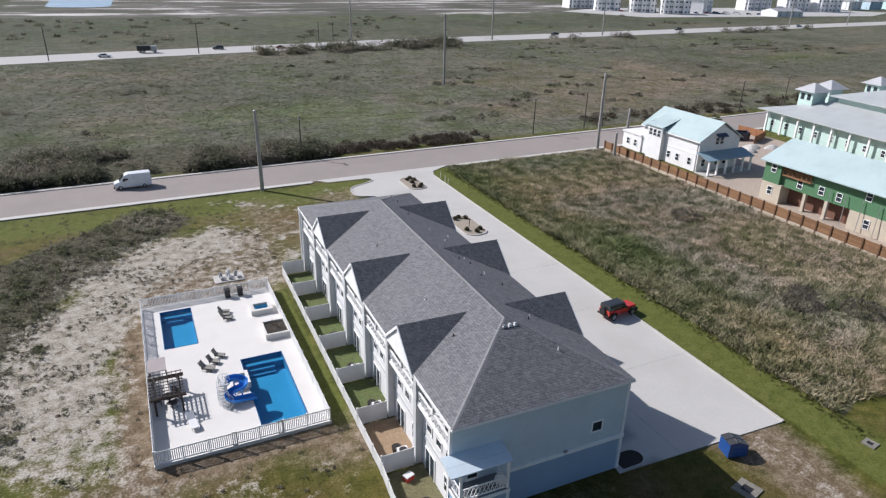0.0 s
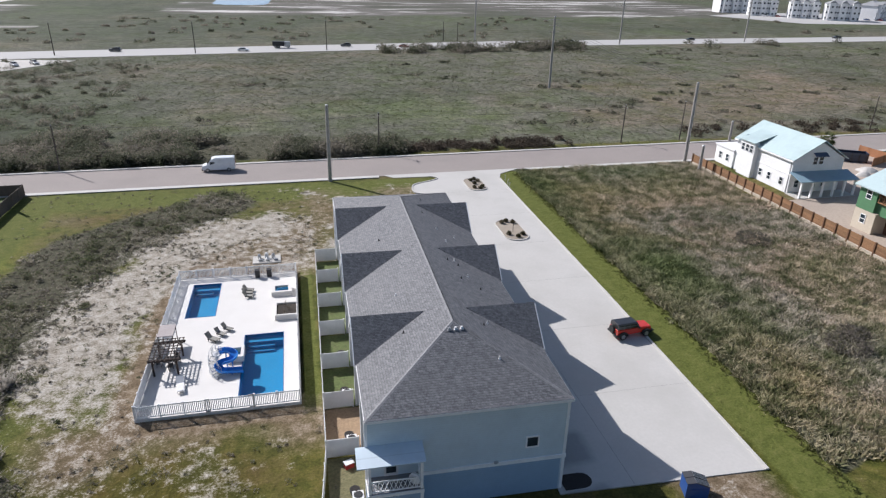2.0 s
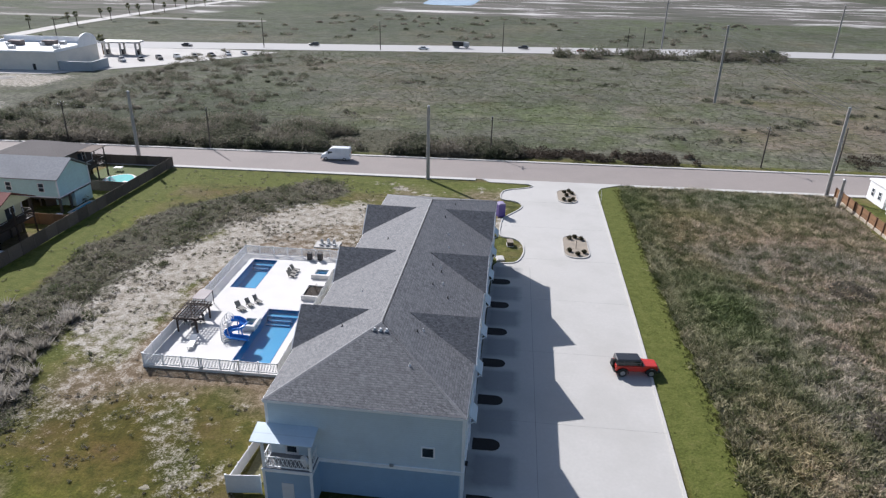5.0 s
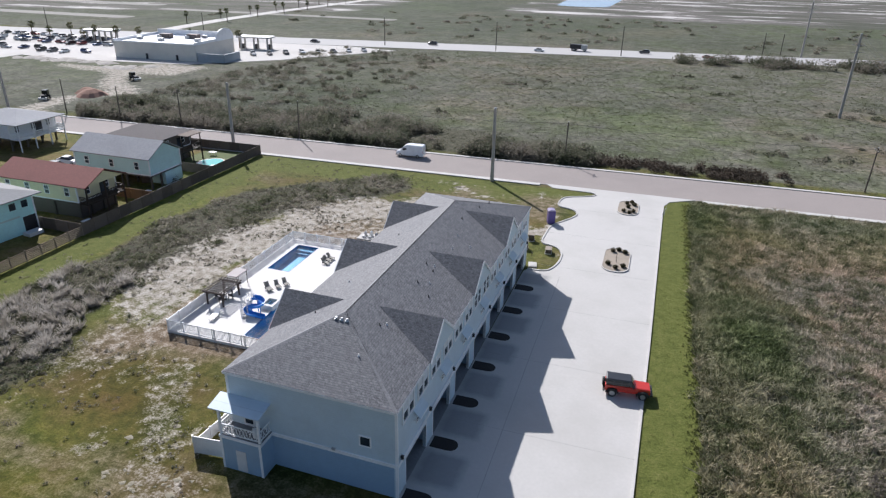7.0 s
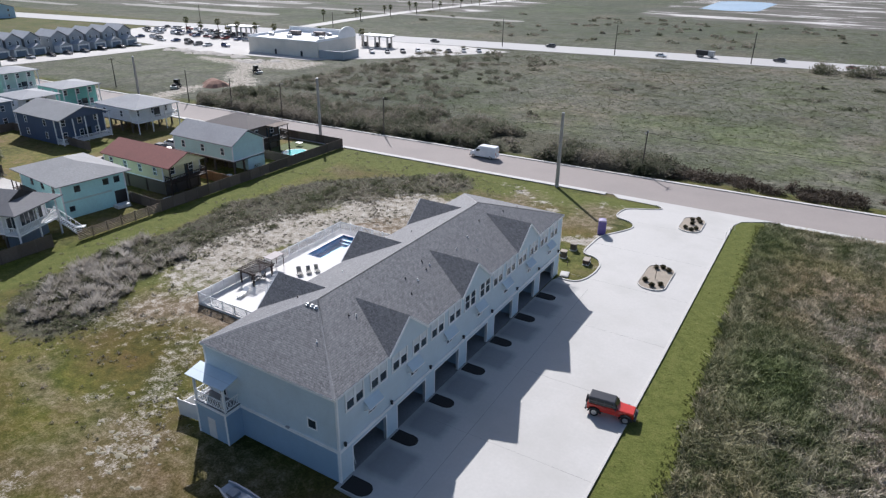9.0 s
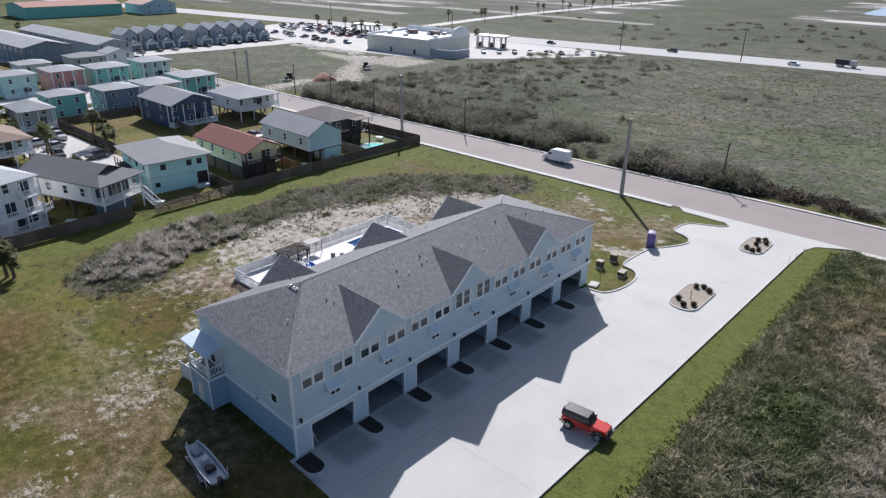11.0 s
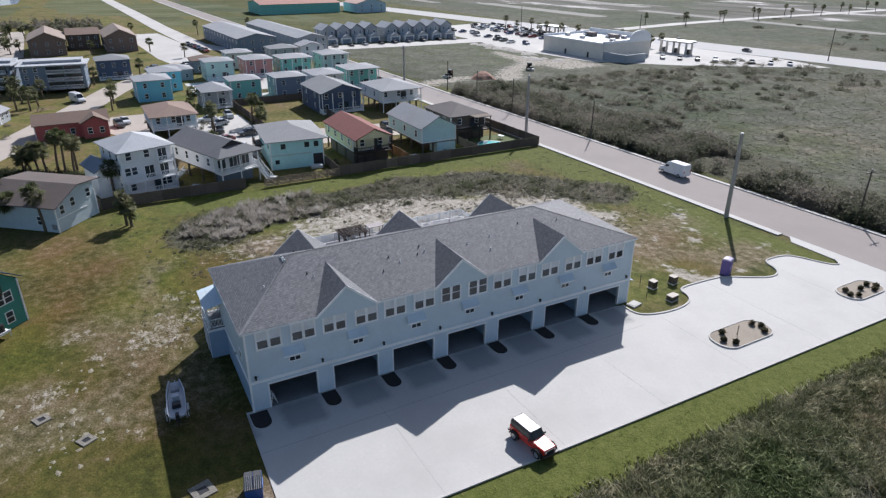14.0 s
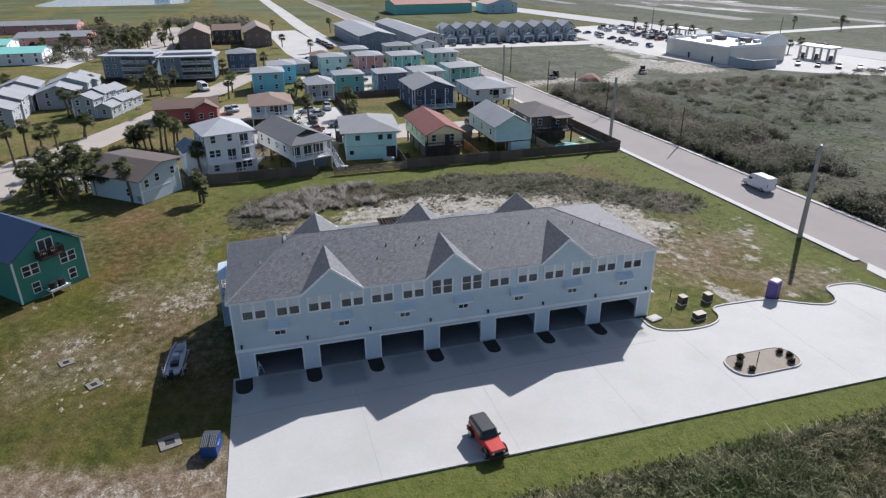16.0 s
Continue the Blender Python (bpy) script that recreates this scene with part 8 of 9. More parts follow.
# far hotels on the horizon
def hotel(x, y, w, d, h, rot, floors, n):
    b = thing("apartment_hotel", pose(x, y, 0, 0, 0, rot), "large white multi-storey hotel block far off", "hotel", "far hotels")
    part("wall", boxes((-w / 2, -d / 2, 0, w / 2, d / 2, h)), C_WHITE, b)
    bm = bmesh.new()
    loft(bm, [[(-w / 2 - 0.6, -d / 2 - 0.6, h), (w / 2 + 0.6, -d / 2 - 0.6, h), (w / 2 + 0.6, d / 2 + 0.6, h), (-w / 2 - 0.6, d / 2 + 0.6, h)], [(-w / 2 + d / 2, -0.2, h + 3.6), (w / 2 - d / 2, -0.2, h + 3.6), (w / 2 - d / 2, 0.2, h + 3.6), (-w / 2 + d / 2, 0.2, h + 3.6)]])
    part("roof", bm, R_LIGHT, b)
    for k in range(n):
        cx_ = -w / 2 + w * (k + 0.5) / n
        part("bay", boxes((cx_ - w / n * 0.27, -d / 2 - 2.2, 0, cx_ + w / n * 0.27, -d / 2, h + 1.0)), C_WHITE, b)
        bm = bmesh.new()
        prism(bm, [(cx_ - w / n * 0.33, -d / 2 - 2.8, h + 1.0), (cx_ + w / n * 0.33, -d / 2 - 2.8, h + 1.0), (cx_, -d / 2 - 2.8, h + 3.0)], (0, 6, 0))
        part("bay_roof", bm, R_LIGHT, b)
        for f in range(floors):
            part("window", boxes((cx_ - 0.7, -d / 2 - 2.26, 1.3 + f * h / floors, cx_ + 0.7, -d / 2 - 2.2, 2.7 + f * h / floors)), GLASS, b)
            for s in (-1, 1):
                xx = cx_ + s * w / n * 0.4
                part("window", boxes((xx - 0.5, -d / 2 - 0.06, 1.3 + f * h / floors, xx + 0.5, -d / 2, 2.6 + f * h / floors)), GLASS, b)


for args in ((398, 548, 26, 14, 12, -6, 3, 3), (404, 512, 22, 14, 12, -30, 3, 3), (423, 486, 22, 14, 12, -32, 3, 3), (438, 462, 24, 14, 12, -34, 3, 3), (474, 470, 22, 14, 11, 30, 3, 3),
             (572, 496, 30, 14, 12, -10, 3, 4), (606, 478, 26, 14, 12, -14, 3, 3), (632, 462, 24, 14, 12, -20, 3, 3), (660, 500, 30, 14, 12, 10, 3, 3)):
    hotel(*args)
house("low white shop by the highway", 520, 398, 424, 20, C_WHITE, R_LIGHT, 0, 4.5, "gy", 2.0, rot=-100, front=4, side=1, group="far sheds")
for k in range(10):
    house("pale far apartment house", 700 + 34 * (k % 5), 470 + 60 * (k // 5), 486 + 60 * (k // 5), 14, (C_WHITE, C_SKY, C_PALE)[k % 3], R_LIGHT, 0, 8, "hip", 2, rot=-100, front=3, side=2, group="far sheds")


# ---- fences, lanes and lots of the neighbourhood ----
def board_fence(name, pts, h, label, material, group, step=2.4, rails=False):
    f = thing(name, pose(*pts[0], 0), label, "fence", group)
    o = Vector((*pts[0], 0))
    post = mesh_of("post", boxes((-0.07, -0.07, 0, 0.07, 0.07, h + 0.05)), material)
    for a, b in zip(pts, pts[1:]):
        a, b = Vector((*a, 0)), Vector((*b, 0))
        n = max(1, round((b - a).length / step))
        w = (b - a).length / n
        turn = math.degrees(math.atan2((b - a).y, (b - a).x))
        slat = mesh_of("slat", boxes((0.05, -0.03, 0, w - 0.05, 0.03, 0.16)), material)
        bm = bmesh.new()
        m = max(3, round(w / 0.2))
        edge_ = []
        for k in range(m):
            edge_ += [(w * k / m, -0.02 - 0.012 * (k % 2)), (w * (k + 1) / m, -0.02 - 0.012 * (k % 2))]
        slab(bm, edge_ + [(w, 0.02), (0, 0.02)], 0.03, h)
        me = mesh_of("panel", bm, material)
        turn = math.degrees(math.atan2((b - a).y, (b - a).x))
        for k in range(n):
            p = a.lerp(b, k / n) - o
            link_mesh("post", post, f, pose(p.x, p.y, 0))
            if rails:
                for i in range(6):
                    link_mesh("slat", slat, f, pose(p.x, p.y, 0.12 + i * (h - 0.15) / 6, 0, 0, turn))
            else:
                link_mesh("panel", me, f, pose(p.x, p.y, 0, 0, 0, turn))
    return f


board_fence("wooden_fence", [(-58, 106.6), (-31.6, 107.2), (-31.9, 61.5)], 1.9, "weathered dark board fence behind the houses", GREYWOOD, "back fences")
board_fence("wooden_fence", [(-31.9, 61.5), (-31.9, 47.5)], 1.6, "brown horizontal-slat fence behind the houses", surface("weathered_slats", (0.24, 0.18, 0.125), 0.85, 0.25), "back fences", rails=True)
board_fence("wooden_fence", [(-33.0, 44.5), (-33.2, 21.5), (-40, 19.5)], 1.9, "weathered dark board fence behind the houses", GREYWOOD, "back fences")
for y in (61.6, 76.5, 92.0):
    board_fence("wooden_fence", [(-32, y), (-54, y + 0.5)], 1.8, "board fence between two back yards", CEDAR if y == 76.5 else GREYWOOD, "yard dividers")
for x0_, y0_, x1_, y1_ in ((-72, 58.5, -103, 58.0), (-73, 76.5, -103, 77.5), (-103, 58, -103, 77.5)):
    board_fence("wooden_fence", [(x0_, y0_), (x1_, y1_)], 1.8, "board fence round the vacant grass lot", GREYWOOD, "yard dividers")
# kidney-shaped garden pool
gp = thing("garden_pool", pose(-37.2, 98.4, 0.02), "small turquoise kidney-shaped garden pool", "pool")
kid = [(2.5 * math.cos(a) * (1 + 0.12 * math.cos(2 * a)), 3.0 * math.sin(a)) for a in [k * math.tau / 28 for k in range(28)]]
bm = bmesh.new()
slab(bm, kid, -0.02, 0.06)
part("pool_rim", bm, DECKING, gp)
bm = bmesh.new()
slab(bm, [(x * 0.86, y * 0.9) for x, y in kid], 0.06, 0.075)
part("water", bm, surface("turquoise_water", (0.10, 0.50, 0.46), 0.08, 0.08, 3, 0.8, 0.05), gp)

PALE = surface("bleached_concrete", (0.48, 0.46, 0.43), 0.9, 0.10, 2.0, 0.06, 0.2, stain=(0.38, 0.355, 0.32))
TANWAY = surface("tan_concrete", (0.40, 0.35, 0.30), 0.9, 0.08, 4.0, 0.1, 0.2, stain=(0.34, 0.295, 0.25))
way("lane", [(-25, -22), (-38, -10.5), (-47, -11), (-58, -9), (-69, -1), (-92, 10), (-115, 20), (-146, 33), (-190, 60)], 9.0, 0.035, TANWAY, "pale tan concrete residential lane")
way("side_street", [(-206, 110), (-201, 150), (-198, 200), (-205, 240)], 13, 0.045, PALE, "bleached concrete side street")
way("side_path", [(-205, 92), (-225, 79), (-245, 73), (-330, 69), (-440, 66), (-620, 60)], 9, 0.04, PALE, "long straight pale access road")
way("far_path", [(-205, 292), (-213, 350), (-217, 420), (-217, 560), (-215, 720)], 9, 0.05, PALE, "pale palm-lined road over the marsh")
sheet("shop_lot", [(-262, 196), (-205, 194), (-170, 190), (-120, 198), (-96, 222), (-66, 266), (-90, 270), (-240, 252), (-270, 240)], 0.055, PALE, "bleached concrete parking lot round the supermarket", "parking lot")
sheet("motel_lot", [(-300, 48), (-205, 52), (-180, 56), (-176, 70), (-232, 70), (-300, 64)], 0.03, PALE, "bleached concrete parking lot", "parking lot")
sheet("west_lot", [(-340, -10), (-232, -9), (-232, 6), (-340, 4)], 0.03, TANWAY, "pale tan parking court", "parking lot")
sheet("north_west_lot", [(-262, -68), (-205, -46), (-190, -28), (-232, -20), (-262, -34)], 0.03, PALE, "bleached concrete parking lot", "parking lot")
sheet("car_court", [(-92, 44.2), (-60, 44.6), (-58, 57.5), (-92, 57.0)], 0.03, PALE, "pale concrete parking court between houses", "parking lot")
sheet("house_court", [(-118, 68), (-109, 68), (-108, 96), (-118, 95)], 0.03, PALE, "pale concrete court between houses", "parking lot")
sheet("house_court", [(-144, 52), (-124, 52), (-122, 112), (-144, 112)], 0.03, PALE, "pale concrete court between houses", "parking lot")
sheet("house_court", [(-72, 24.5), (-58, 24.5), (-58, 31), (-72, 31)], 0.03, PALE, "pale concrete court between houses", "parking lot")
sheet("yard_slab", [(-66, 78), (-54, 78), (-54, 92), (-66, 92)], 0.03, TANWAY, "pale concrete yard slab", "driveway")
sheet("site_yard", [(90, 46), (132, 60), (133, 108.5), (106, 108.5), (106, 86), (90, 84.8)], 0.03, surface("bare_site_ground", (0.37, 0.305, 0.25), 0.95, 0.15, 2.5, 0.15, 0.4), "bare sandy building site", "yard")
sheet("hotel_lot", [(380, 430), (620, 405), (700, 440), (640, 520), (420, 540), (350, 505)], 0.05, HIGHWAY, "grey hotel parking lot far off", "parking lot")
for k, (x, y, w, d) in enumerate(((-420, 330, 150, 15), (-300, 395, 180, 11), (-520, 420, 200, 16), (-640, 300, 200, 10))):
    sheet("salt_pan", rounded(x, x + w, y, y + d, d * 0.4), 0.01, surface("salt_crust", (0.20, 0.19, 0.165), 0.9, 0.2, 0.3, 0.03, 0.2), "long bleached flat beyond the highway", "flat")
sheet("pond", [(x + 3 * math.sin(k * 2.1), y) for k, (x, y) in enumerate(rounded(-52, -6, 596, 740, 18, 6))], 0.0, surface("pond_water", (0.26, 0.38, 0.52), 0.25, 0.08, 0.2, 0.02, 0.05), "pale blue pond in the marsh", "water")
sheet("lagoon", rounded(-900, -556, -130, -6, 30), 0.0, surface("lagoon_water", (0.26, 0.30, 0.36), 0.15, 0.08, 0.2, 0.02, 0.05), "pale grey lagoon beyond the lawns", "water")

# cedar fence of the building lot on its concrete footing
ce = thing("cedar_fence", pose(88.9, 108.0, 0, 0, 0, -90.6), "reddish cedar board fence on a concrete footing", "fence")
ce_me = mesh_of("board", boxes((0.05, -0.02, 0, 2.35, 0.02, 0.175)), CEDAR)
ce_post = mesh_of("post", boxes((-0.11, -0.16, 0, 0.11, 0.1, 2.1)), surface("dark_cedar_post", (0.13, 0.065, 0.035), 0.85, 0.25))
ce_foot = mesh_of("footing", boxes((0, -0.12, -0.1, 2.4, 0.12, 0.48)), surface("stained_footing", (0.48, 0.42, 0.34), 0.9, 0.15))
for k in range(33):
    link_mesh("post", ce_post, ce, pose(2.4 * k, 0, 0))
    for i in range(8):
        link_mesh("board", ce_me, ce, pose(2.4 * k, 0, 0.5 + 0.19 * i))
    link_mesh("footing", ce_foot, ce, pose(2.4 * k, 0, 0))


# ---- parked and passing cars ----
def sedan(m, body, label, tall=False):
    c = thing("car", m, label, "car", "cars")
    k = 0.25 if tall else 0.0
    bm = bmesh.new()
    hull(bm, 0.9, [(-2.3, 0.35, 0.72 + k * 0.6, 0.08, 0.86), (-2.15, 0.28, 0.84 + k * 0.7, 0.06, 0.95), (-0.9, 0.25, 0.98 + k, 0.05, 1.0), (1.4, 0.25, 1.02 + k, 0.05, 1.0), (2.15, 0.28, 1.0 + k, 0.06, 0.95), (2.3, 0.38, 0.86 + k, 0.08, 0.88)])
    part("body", bm, body, c)
    bm = bmesh.new()
    hull(bm, 0.82, [(-1.0, 0.95 + k, 1.0 + k, 0.06, 1.0), (-0.25, 0.95 + k, 1.44 + k, 0.2, 1.0), (1.0 + 2 * k, 0.95 + k, 1.46 + k, 0.2, 1.0), (1.75 + k, 0.95 + k, 1.02 + k, 0.08, 1.0)])
    part("cabin_glass", bm, CARGLASS, c)
    part("car_roof", boxes((-0.6, -0.2, 1.44 + k, 0.6, 1.0 + 1.6 * k, 1.49 + k)), body, c)
    wheels(c, 0.82, (-1.42, 1.38), 0.33)
    return c


PAINTS = [("dark grey", paint("charcoal_paint_car", (0.06, 0.06, 0.065))), ("white", paint("white_paint_car", (0.72, 0.72, 0.72))), ("silver", paint("silver_paint_car", (0.42, 0.43, 0.45))), ("black", paint("black_paint_car", (0.02, 0.02, 0.022))), ("dark grey", paint("grey_paint_car", (0.10, 0.105, 0.11))), ("red", paint("dull_red_paint_car", (0.22, 0.03, 0.025))), ("dark blue", paint("blue_paint_car", (0.03, 0.06, 0.16)))]
PROTO = {}


def park(x, y, rot, k, tall=False, where="parked on pale concrete"):
    word, pm = PAINTS[k % len(PAINTS)]
    key = (k % len(PAINTS), tall, where)
    lab = f"{word} {'sport utility' if tall else 'saloon'} car {where}"
    if key in PROTO:
        return copy_thing(PROTO[key], pose(x, y, 0.06, 0, 0, rot))
    PROTO[key] = sedan(pose(x, y, 0.06, 0, 0, rot), pm, lab, tall)
    return PROTO[key]


g = random.Random(7)
for x, y, r in ((-82.5, 50.2, 15), (-76, 49, 80), (-70, 54, 10), (-66, 27.5, 95), (-129, 70, 5), (-131, 79, 0), (-128, 92, 10), (-113.5, 74, 0), (-60, 84, 90), (-92.5, 29, 100), (-95.5, 30.5, 100), (-187, 109, 80), (-190, 117, 85), (-183, 90, 20)):
    park(x, y, r, g.randrange(7), g.random() < 0.5)
van(pose(-128.5, 21.5, 0.05, 0, 0, 112), PAINTS[1][1], "white panel van on the tan lane")
for k in range(14):
    park(-178 + 2.6 * (k % 7) - 0.2 * k, 47 + 11 * (k // 7), g.uniform(-8, 8), g.randrange(7), g.random() < 0.4)
for k in range(6):
    park(-216 - 5 * k, 72.5 - 0.6 * k, 90, g.randrange(7), g.random() < 0.4)
for k in range(5):
    park(-224 - 4 * k, -44 - 3 * (k % 3), g.uniform(60, 120), 4 if k % 2 else g.randrange(7))
for k in range(26):
    park(-250 + 6.2 * (k % 13) + g.uniform(-1, 1), 206 + 18 * (k // 13) + g.uniform(-3, 3), g.choice((0, 90)) + g.uniform(-10, 10), g.randrange(7), g.random() < 0.5)
for k in range(22):
    park(-258 + 6.0 * (k % 11) + g.uniform(-1.5, 1.5), 232 + 10 * (k // 11) + g.uniform(-2, 2), g.choice((0, 90)) + g.uniform(-10, 10), g.randrange(7), g.random() < 0.5)
for k in range(8):
    park(-112 + 5 * k, 228 + 4.2 * k, 40 + g.uniform(-10, 10), g.randrange(7), g.random() < 0.5)
for k in range(9):
    park(-206.5, 126 + 7.4 * k + g.uniform(-1, 1), 90 + g.uniform(-4, 4), g.randrange(7), g.random() < 0.5)
for k in range(26):
    park(398 + 8.5 * (k % 13) + 22 * (k // 13), 498 - 3.9 * (k % 13) - 18 * (k // 13), 20 + g.uniform(-6, 6), g.randrange(7), g.random() < 0.5)
for x, lane, k in ((-150, 4, 2), (-110, -4, 3), (-58, 4, 0), (-8, -5, 1), (36, 3, 0), (62, -5, 5), (150, 4, 3), (222, 4, 3), (320, 4, 0), (430, -4, 2)):
    for (ax, ay), (bx, by) in zip(HIGHWAY_WAY, HIGHWAY_WAY[1:]):
        if ax <= x < bx:
            y = ay + (by - ay) * (x - ax) / (bx - ax) + lane
            park(x, y, 90 - 8 + (180 if lane > 0 else 0), k, k % 2 == 0, "driving along the highway")
# dark lorry on the highway
tr = thing("lorry", pose(8, 301, 0.06, 0, 0, 82), "dark tipper lorry on the highway", "lorry")
part("tipper_bed", boxes((-1.2, -1.0, 0.9, 1.2, 4.0, 2.8)), DARK, tr)
part("cab", boxes((-1.15, -3.4, 0.6, 1.15, -1.2, 2.7)), GREYMET, tr)
wheels(tr, 1.05, (-2.6, 1.6, 2.9), 0.5, 0.3)
# earth movers on the dirt lot
for x, y, r in ((-115.1, 132.3, 30), (-114.8, 165.2, 70)):
    e = thing("tractor", pose(x, y, 0.05, 0, 0, r), "dark compact tractor on bare sandy ground", "tractor")
    part("bonnet", boxes((-0.5, -1.9, 0.6, 0.5, -0.2, 1.4)), DARK, e)
    part("cab", boxes((-0.7, -0.2, 0.7, 0.7, 1.2, 2.4)), CARGLASS, e)
    part("bucket", boxes((-1.0, -2.7, 0.2, 1.0, -2.1, 0.8)), GREYMET, e)
    wheels(e, 0.85, (-1.4, 0.8), 0.55, 0.35)


# ---- things left about the back yards ----
SHEDWOOD = surface("shed_boards", (0.26, 0.22, 0.18), 0.85, 0.2)
g = random.Random(23)
for x, y, a in ((-50, 79, 95), (-46, 49.3, 0), (-57, 61, 10), (-60, 94, 4)):
    sh = thing("garden_shed", pose(x, y, 0, 0, 0, a), "small board shed with low roof in a yard", "shed", "yard sheds")
    part("wall", boxes((-1.4, -1.1, 0, 1.4, 1.1, 2.0)), SHEDWOOD, sh)
    bm = bmesh.new()
    prism(bm, [(-1.6, -1.3, 2.0), (-1.6, 1.3, 2.0), (-1.6, 0, 2.7)], (3.2, 0, 0))
    part("roof", bm, R_GREY, sh)
    part("door", boxes((1.4, -0.45, 0.05, 1.45, 0.45, 1.85)), DARKWOOD, sh)
for x, y in ((-34.5, 65.0), (-35.5, 78.8), (-34.2, 94.8), (-40.0, 103.0), (-36.8, 36.8), (-35.2, 50.0), (-47, 36.4)):
    t = thing("patio_table", pose(x, y, 0, 0, 0, g.uniform(0, 90)), "white plastic patio table in a back yard", "table", "patio tables")
    part("tabletop", boxes((-0.7, -0.5, 0.68, 0.7, 0.5, 0.74)), VINYL, t)
    for lx, ly in ((-0.6, -0.4), (0.55, -0.4), (-0.6, 0.35), (0.55, 0.35)):
        part("leg", boxes((lx, ly, 0, lx + 0.06, ly + 0.06, 0.68)), VINYL, t)
for x, y in ((-41.5, 68.2), (-43.0, 72.0), (-45, 70), (-40.5, 84.5), (-44, 87), (-47, 95), (-46.4, 98), (-41.0, 43.0), (-44.5, 45.0), (-52.5, 76.0)):
    t = thing("storage_crate", pose(x, y, 0, 0, 0, g.uniform(0, 90)), "dark crate stowed beneath a stilt house", "crate", "crates beneath the houses")
    w = g.uniform(0.5, 1.0)
    part("crate", boxes((-w, -0.5, 0, w, 0.5, 1.2)), g.choice((DARK, SHEDWOOD, GREYWOOD)), t)
    part("lid", boxes((-w - 0.03, -0.53, 1.2, w + 0.03, 0.53, 1.26)), GREYMET, t)
for x, y, r_, k in ((-58, 50, 80, 1), (-62, 66, 90, 2), (-57.5, 36, 100, 3), (-60, 72, 86, 0), (-51, 47.8, 82, 4), (-66.5, 48, 10, 5), (-88, 48.5, 0, 1), (-90, 54, 90, 2), (-61.5, 88, 92, 1)):
    park(x, y, r_, k, k % 2 == 0, "parked on pale concrete")
sheet("house_court", [(-68, 62), (-55, 62), (-55, 75.5), (-68, 75.5)], 0.03, TANWAY, "pale concrete court between houses", "parking lot")
sheet("house_court", [(-58, 46.8), (-50, 46.8), (-50, 51), (-58, 51)], 0.03, PALE, "pale concrete court between houses", "parking lot")

board_fence("wooden_fence", [(130.3, 110.2), (131.0, 103.2), (124.5, 100.5)], 1.7, "orange-brown board fence at the building site", surface("fresh_cedar_boards", (0.33, 0.15, 0.07), 0.8, 0.15), "site fences")
for x, y, r_ in ((121, 98, 1.8), (118, 95.5, 1.3), (125, 96, 1.5)):
    ring = [[(x + r_ * k * (1 + 0.15 * math.sin(3 * a + x)) * math.cos(a), y + 0.8 * r_ * k * math.sin(a), z) for a in [j * math.tau / 14 for j in range(14)]] for k, z in ((1.25, -0.02), (0.9, 0.35), (0.45, 0.7), (0.1, 0.8))]
    bm = bmesh.new()
    loft(bm, ring)
    tagged(part("sand_pile", bm, PALE), "pale heap of sand on the building site", "sand pile", "sand heaps")
sheet("house_court", [(-75, 32), (-57, 32), (-57, 44), (-75, 44)], 0.028, TANWAY, "pale concrete court between houses", "parking lot")
sheet("house_court", [(-104, 28), (-90, 24), (-80, 30), (-92, 43), (-104, 43)], 0.028, TANWAY, "pale concrete court between houses", "parking lot")
sheet("back_lawn", [(-43.5, 92.6), (-32.4, 92.4), (-32.4, 106.0), (-43.5, 106.0)], 0.02, TURF, "bright green turf round the garden pool", "lawn")
lp = thing("plunge_pool", pose(-34.3, 84.3, 0), "small blue rectangular plunge pool in a back yard", "pool")
part("pool_rim", boxes((-1.5, -2.8, -0.05, 1.5, -2.4, 0.12), (-1.5, 2.4, -0.05, 1.5, 2.8, 0.12), (-1.5, -2.4, -0.05, -1.2, 2.4, 0.12), (1.2, -2.4, -0.05, 1.5, 2.4, 0.12)), DECKING, lp)
part("water", boxes((-1.2, -2.4, -0.05, 1.2, 2.4, 0.06)), surface("blue_plunge_water", (0.06, 0.36, 0.50), 0.08, 0.08, 3, 0.8, 0.05), lp)


# ---- palms ----
FROND = leafy("palm_fronds", (0.045, 0.062, 0.024), (0.100, 0.122, 0.046), (0.22, 0.205, 0.12), patch=0.3, thin=0.4, spread=0.7)


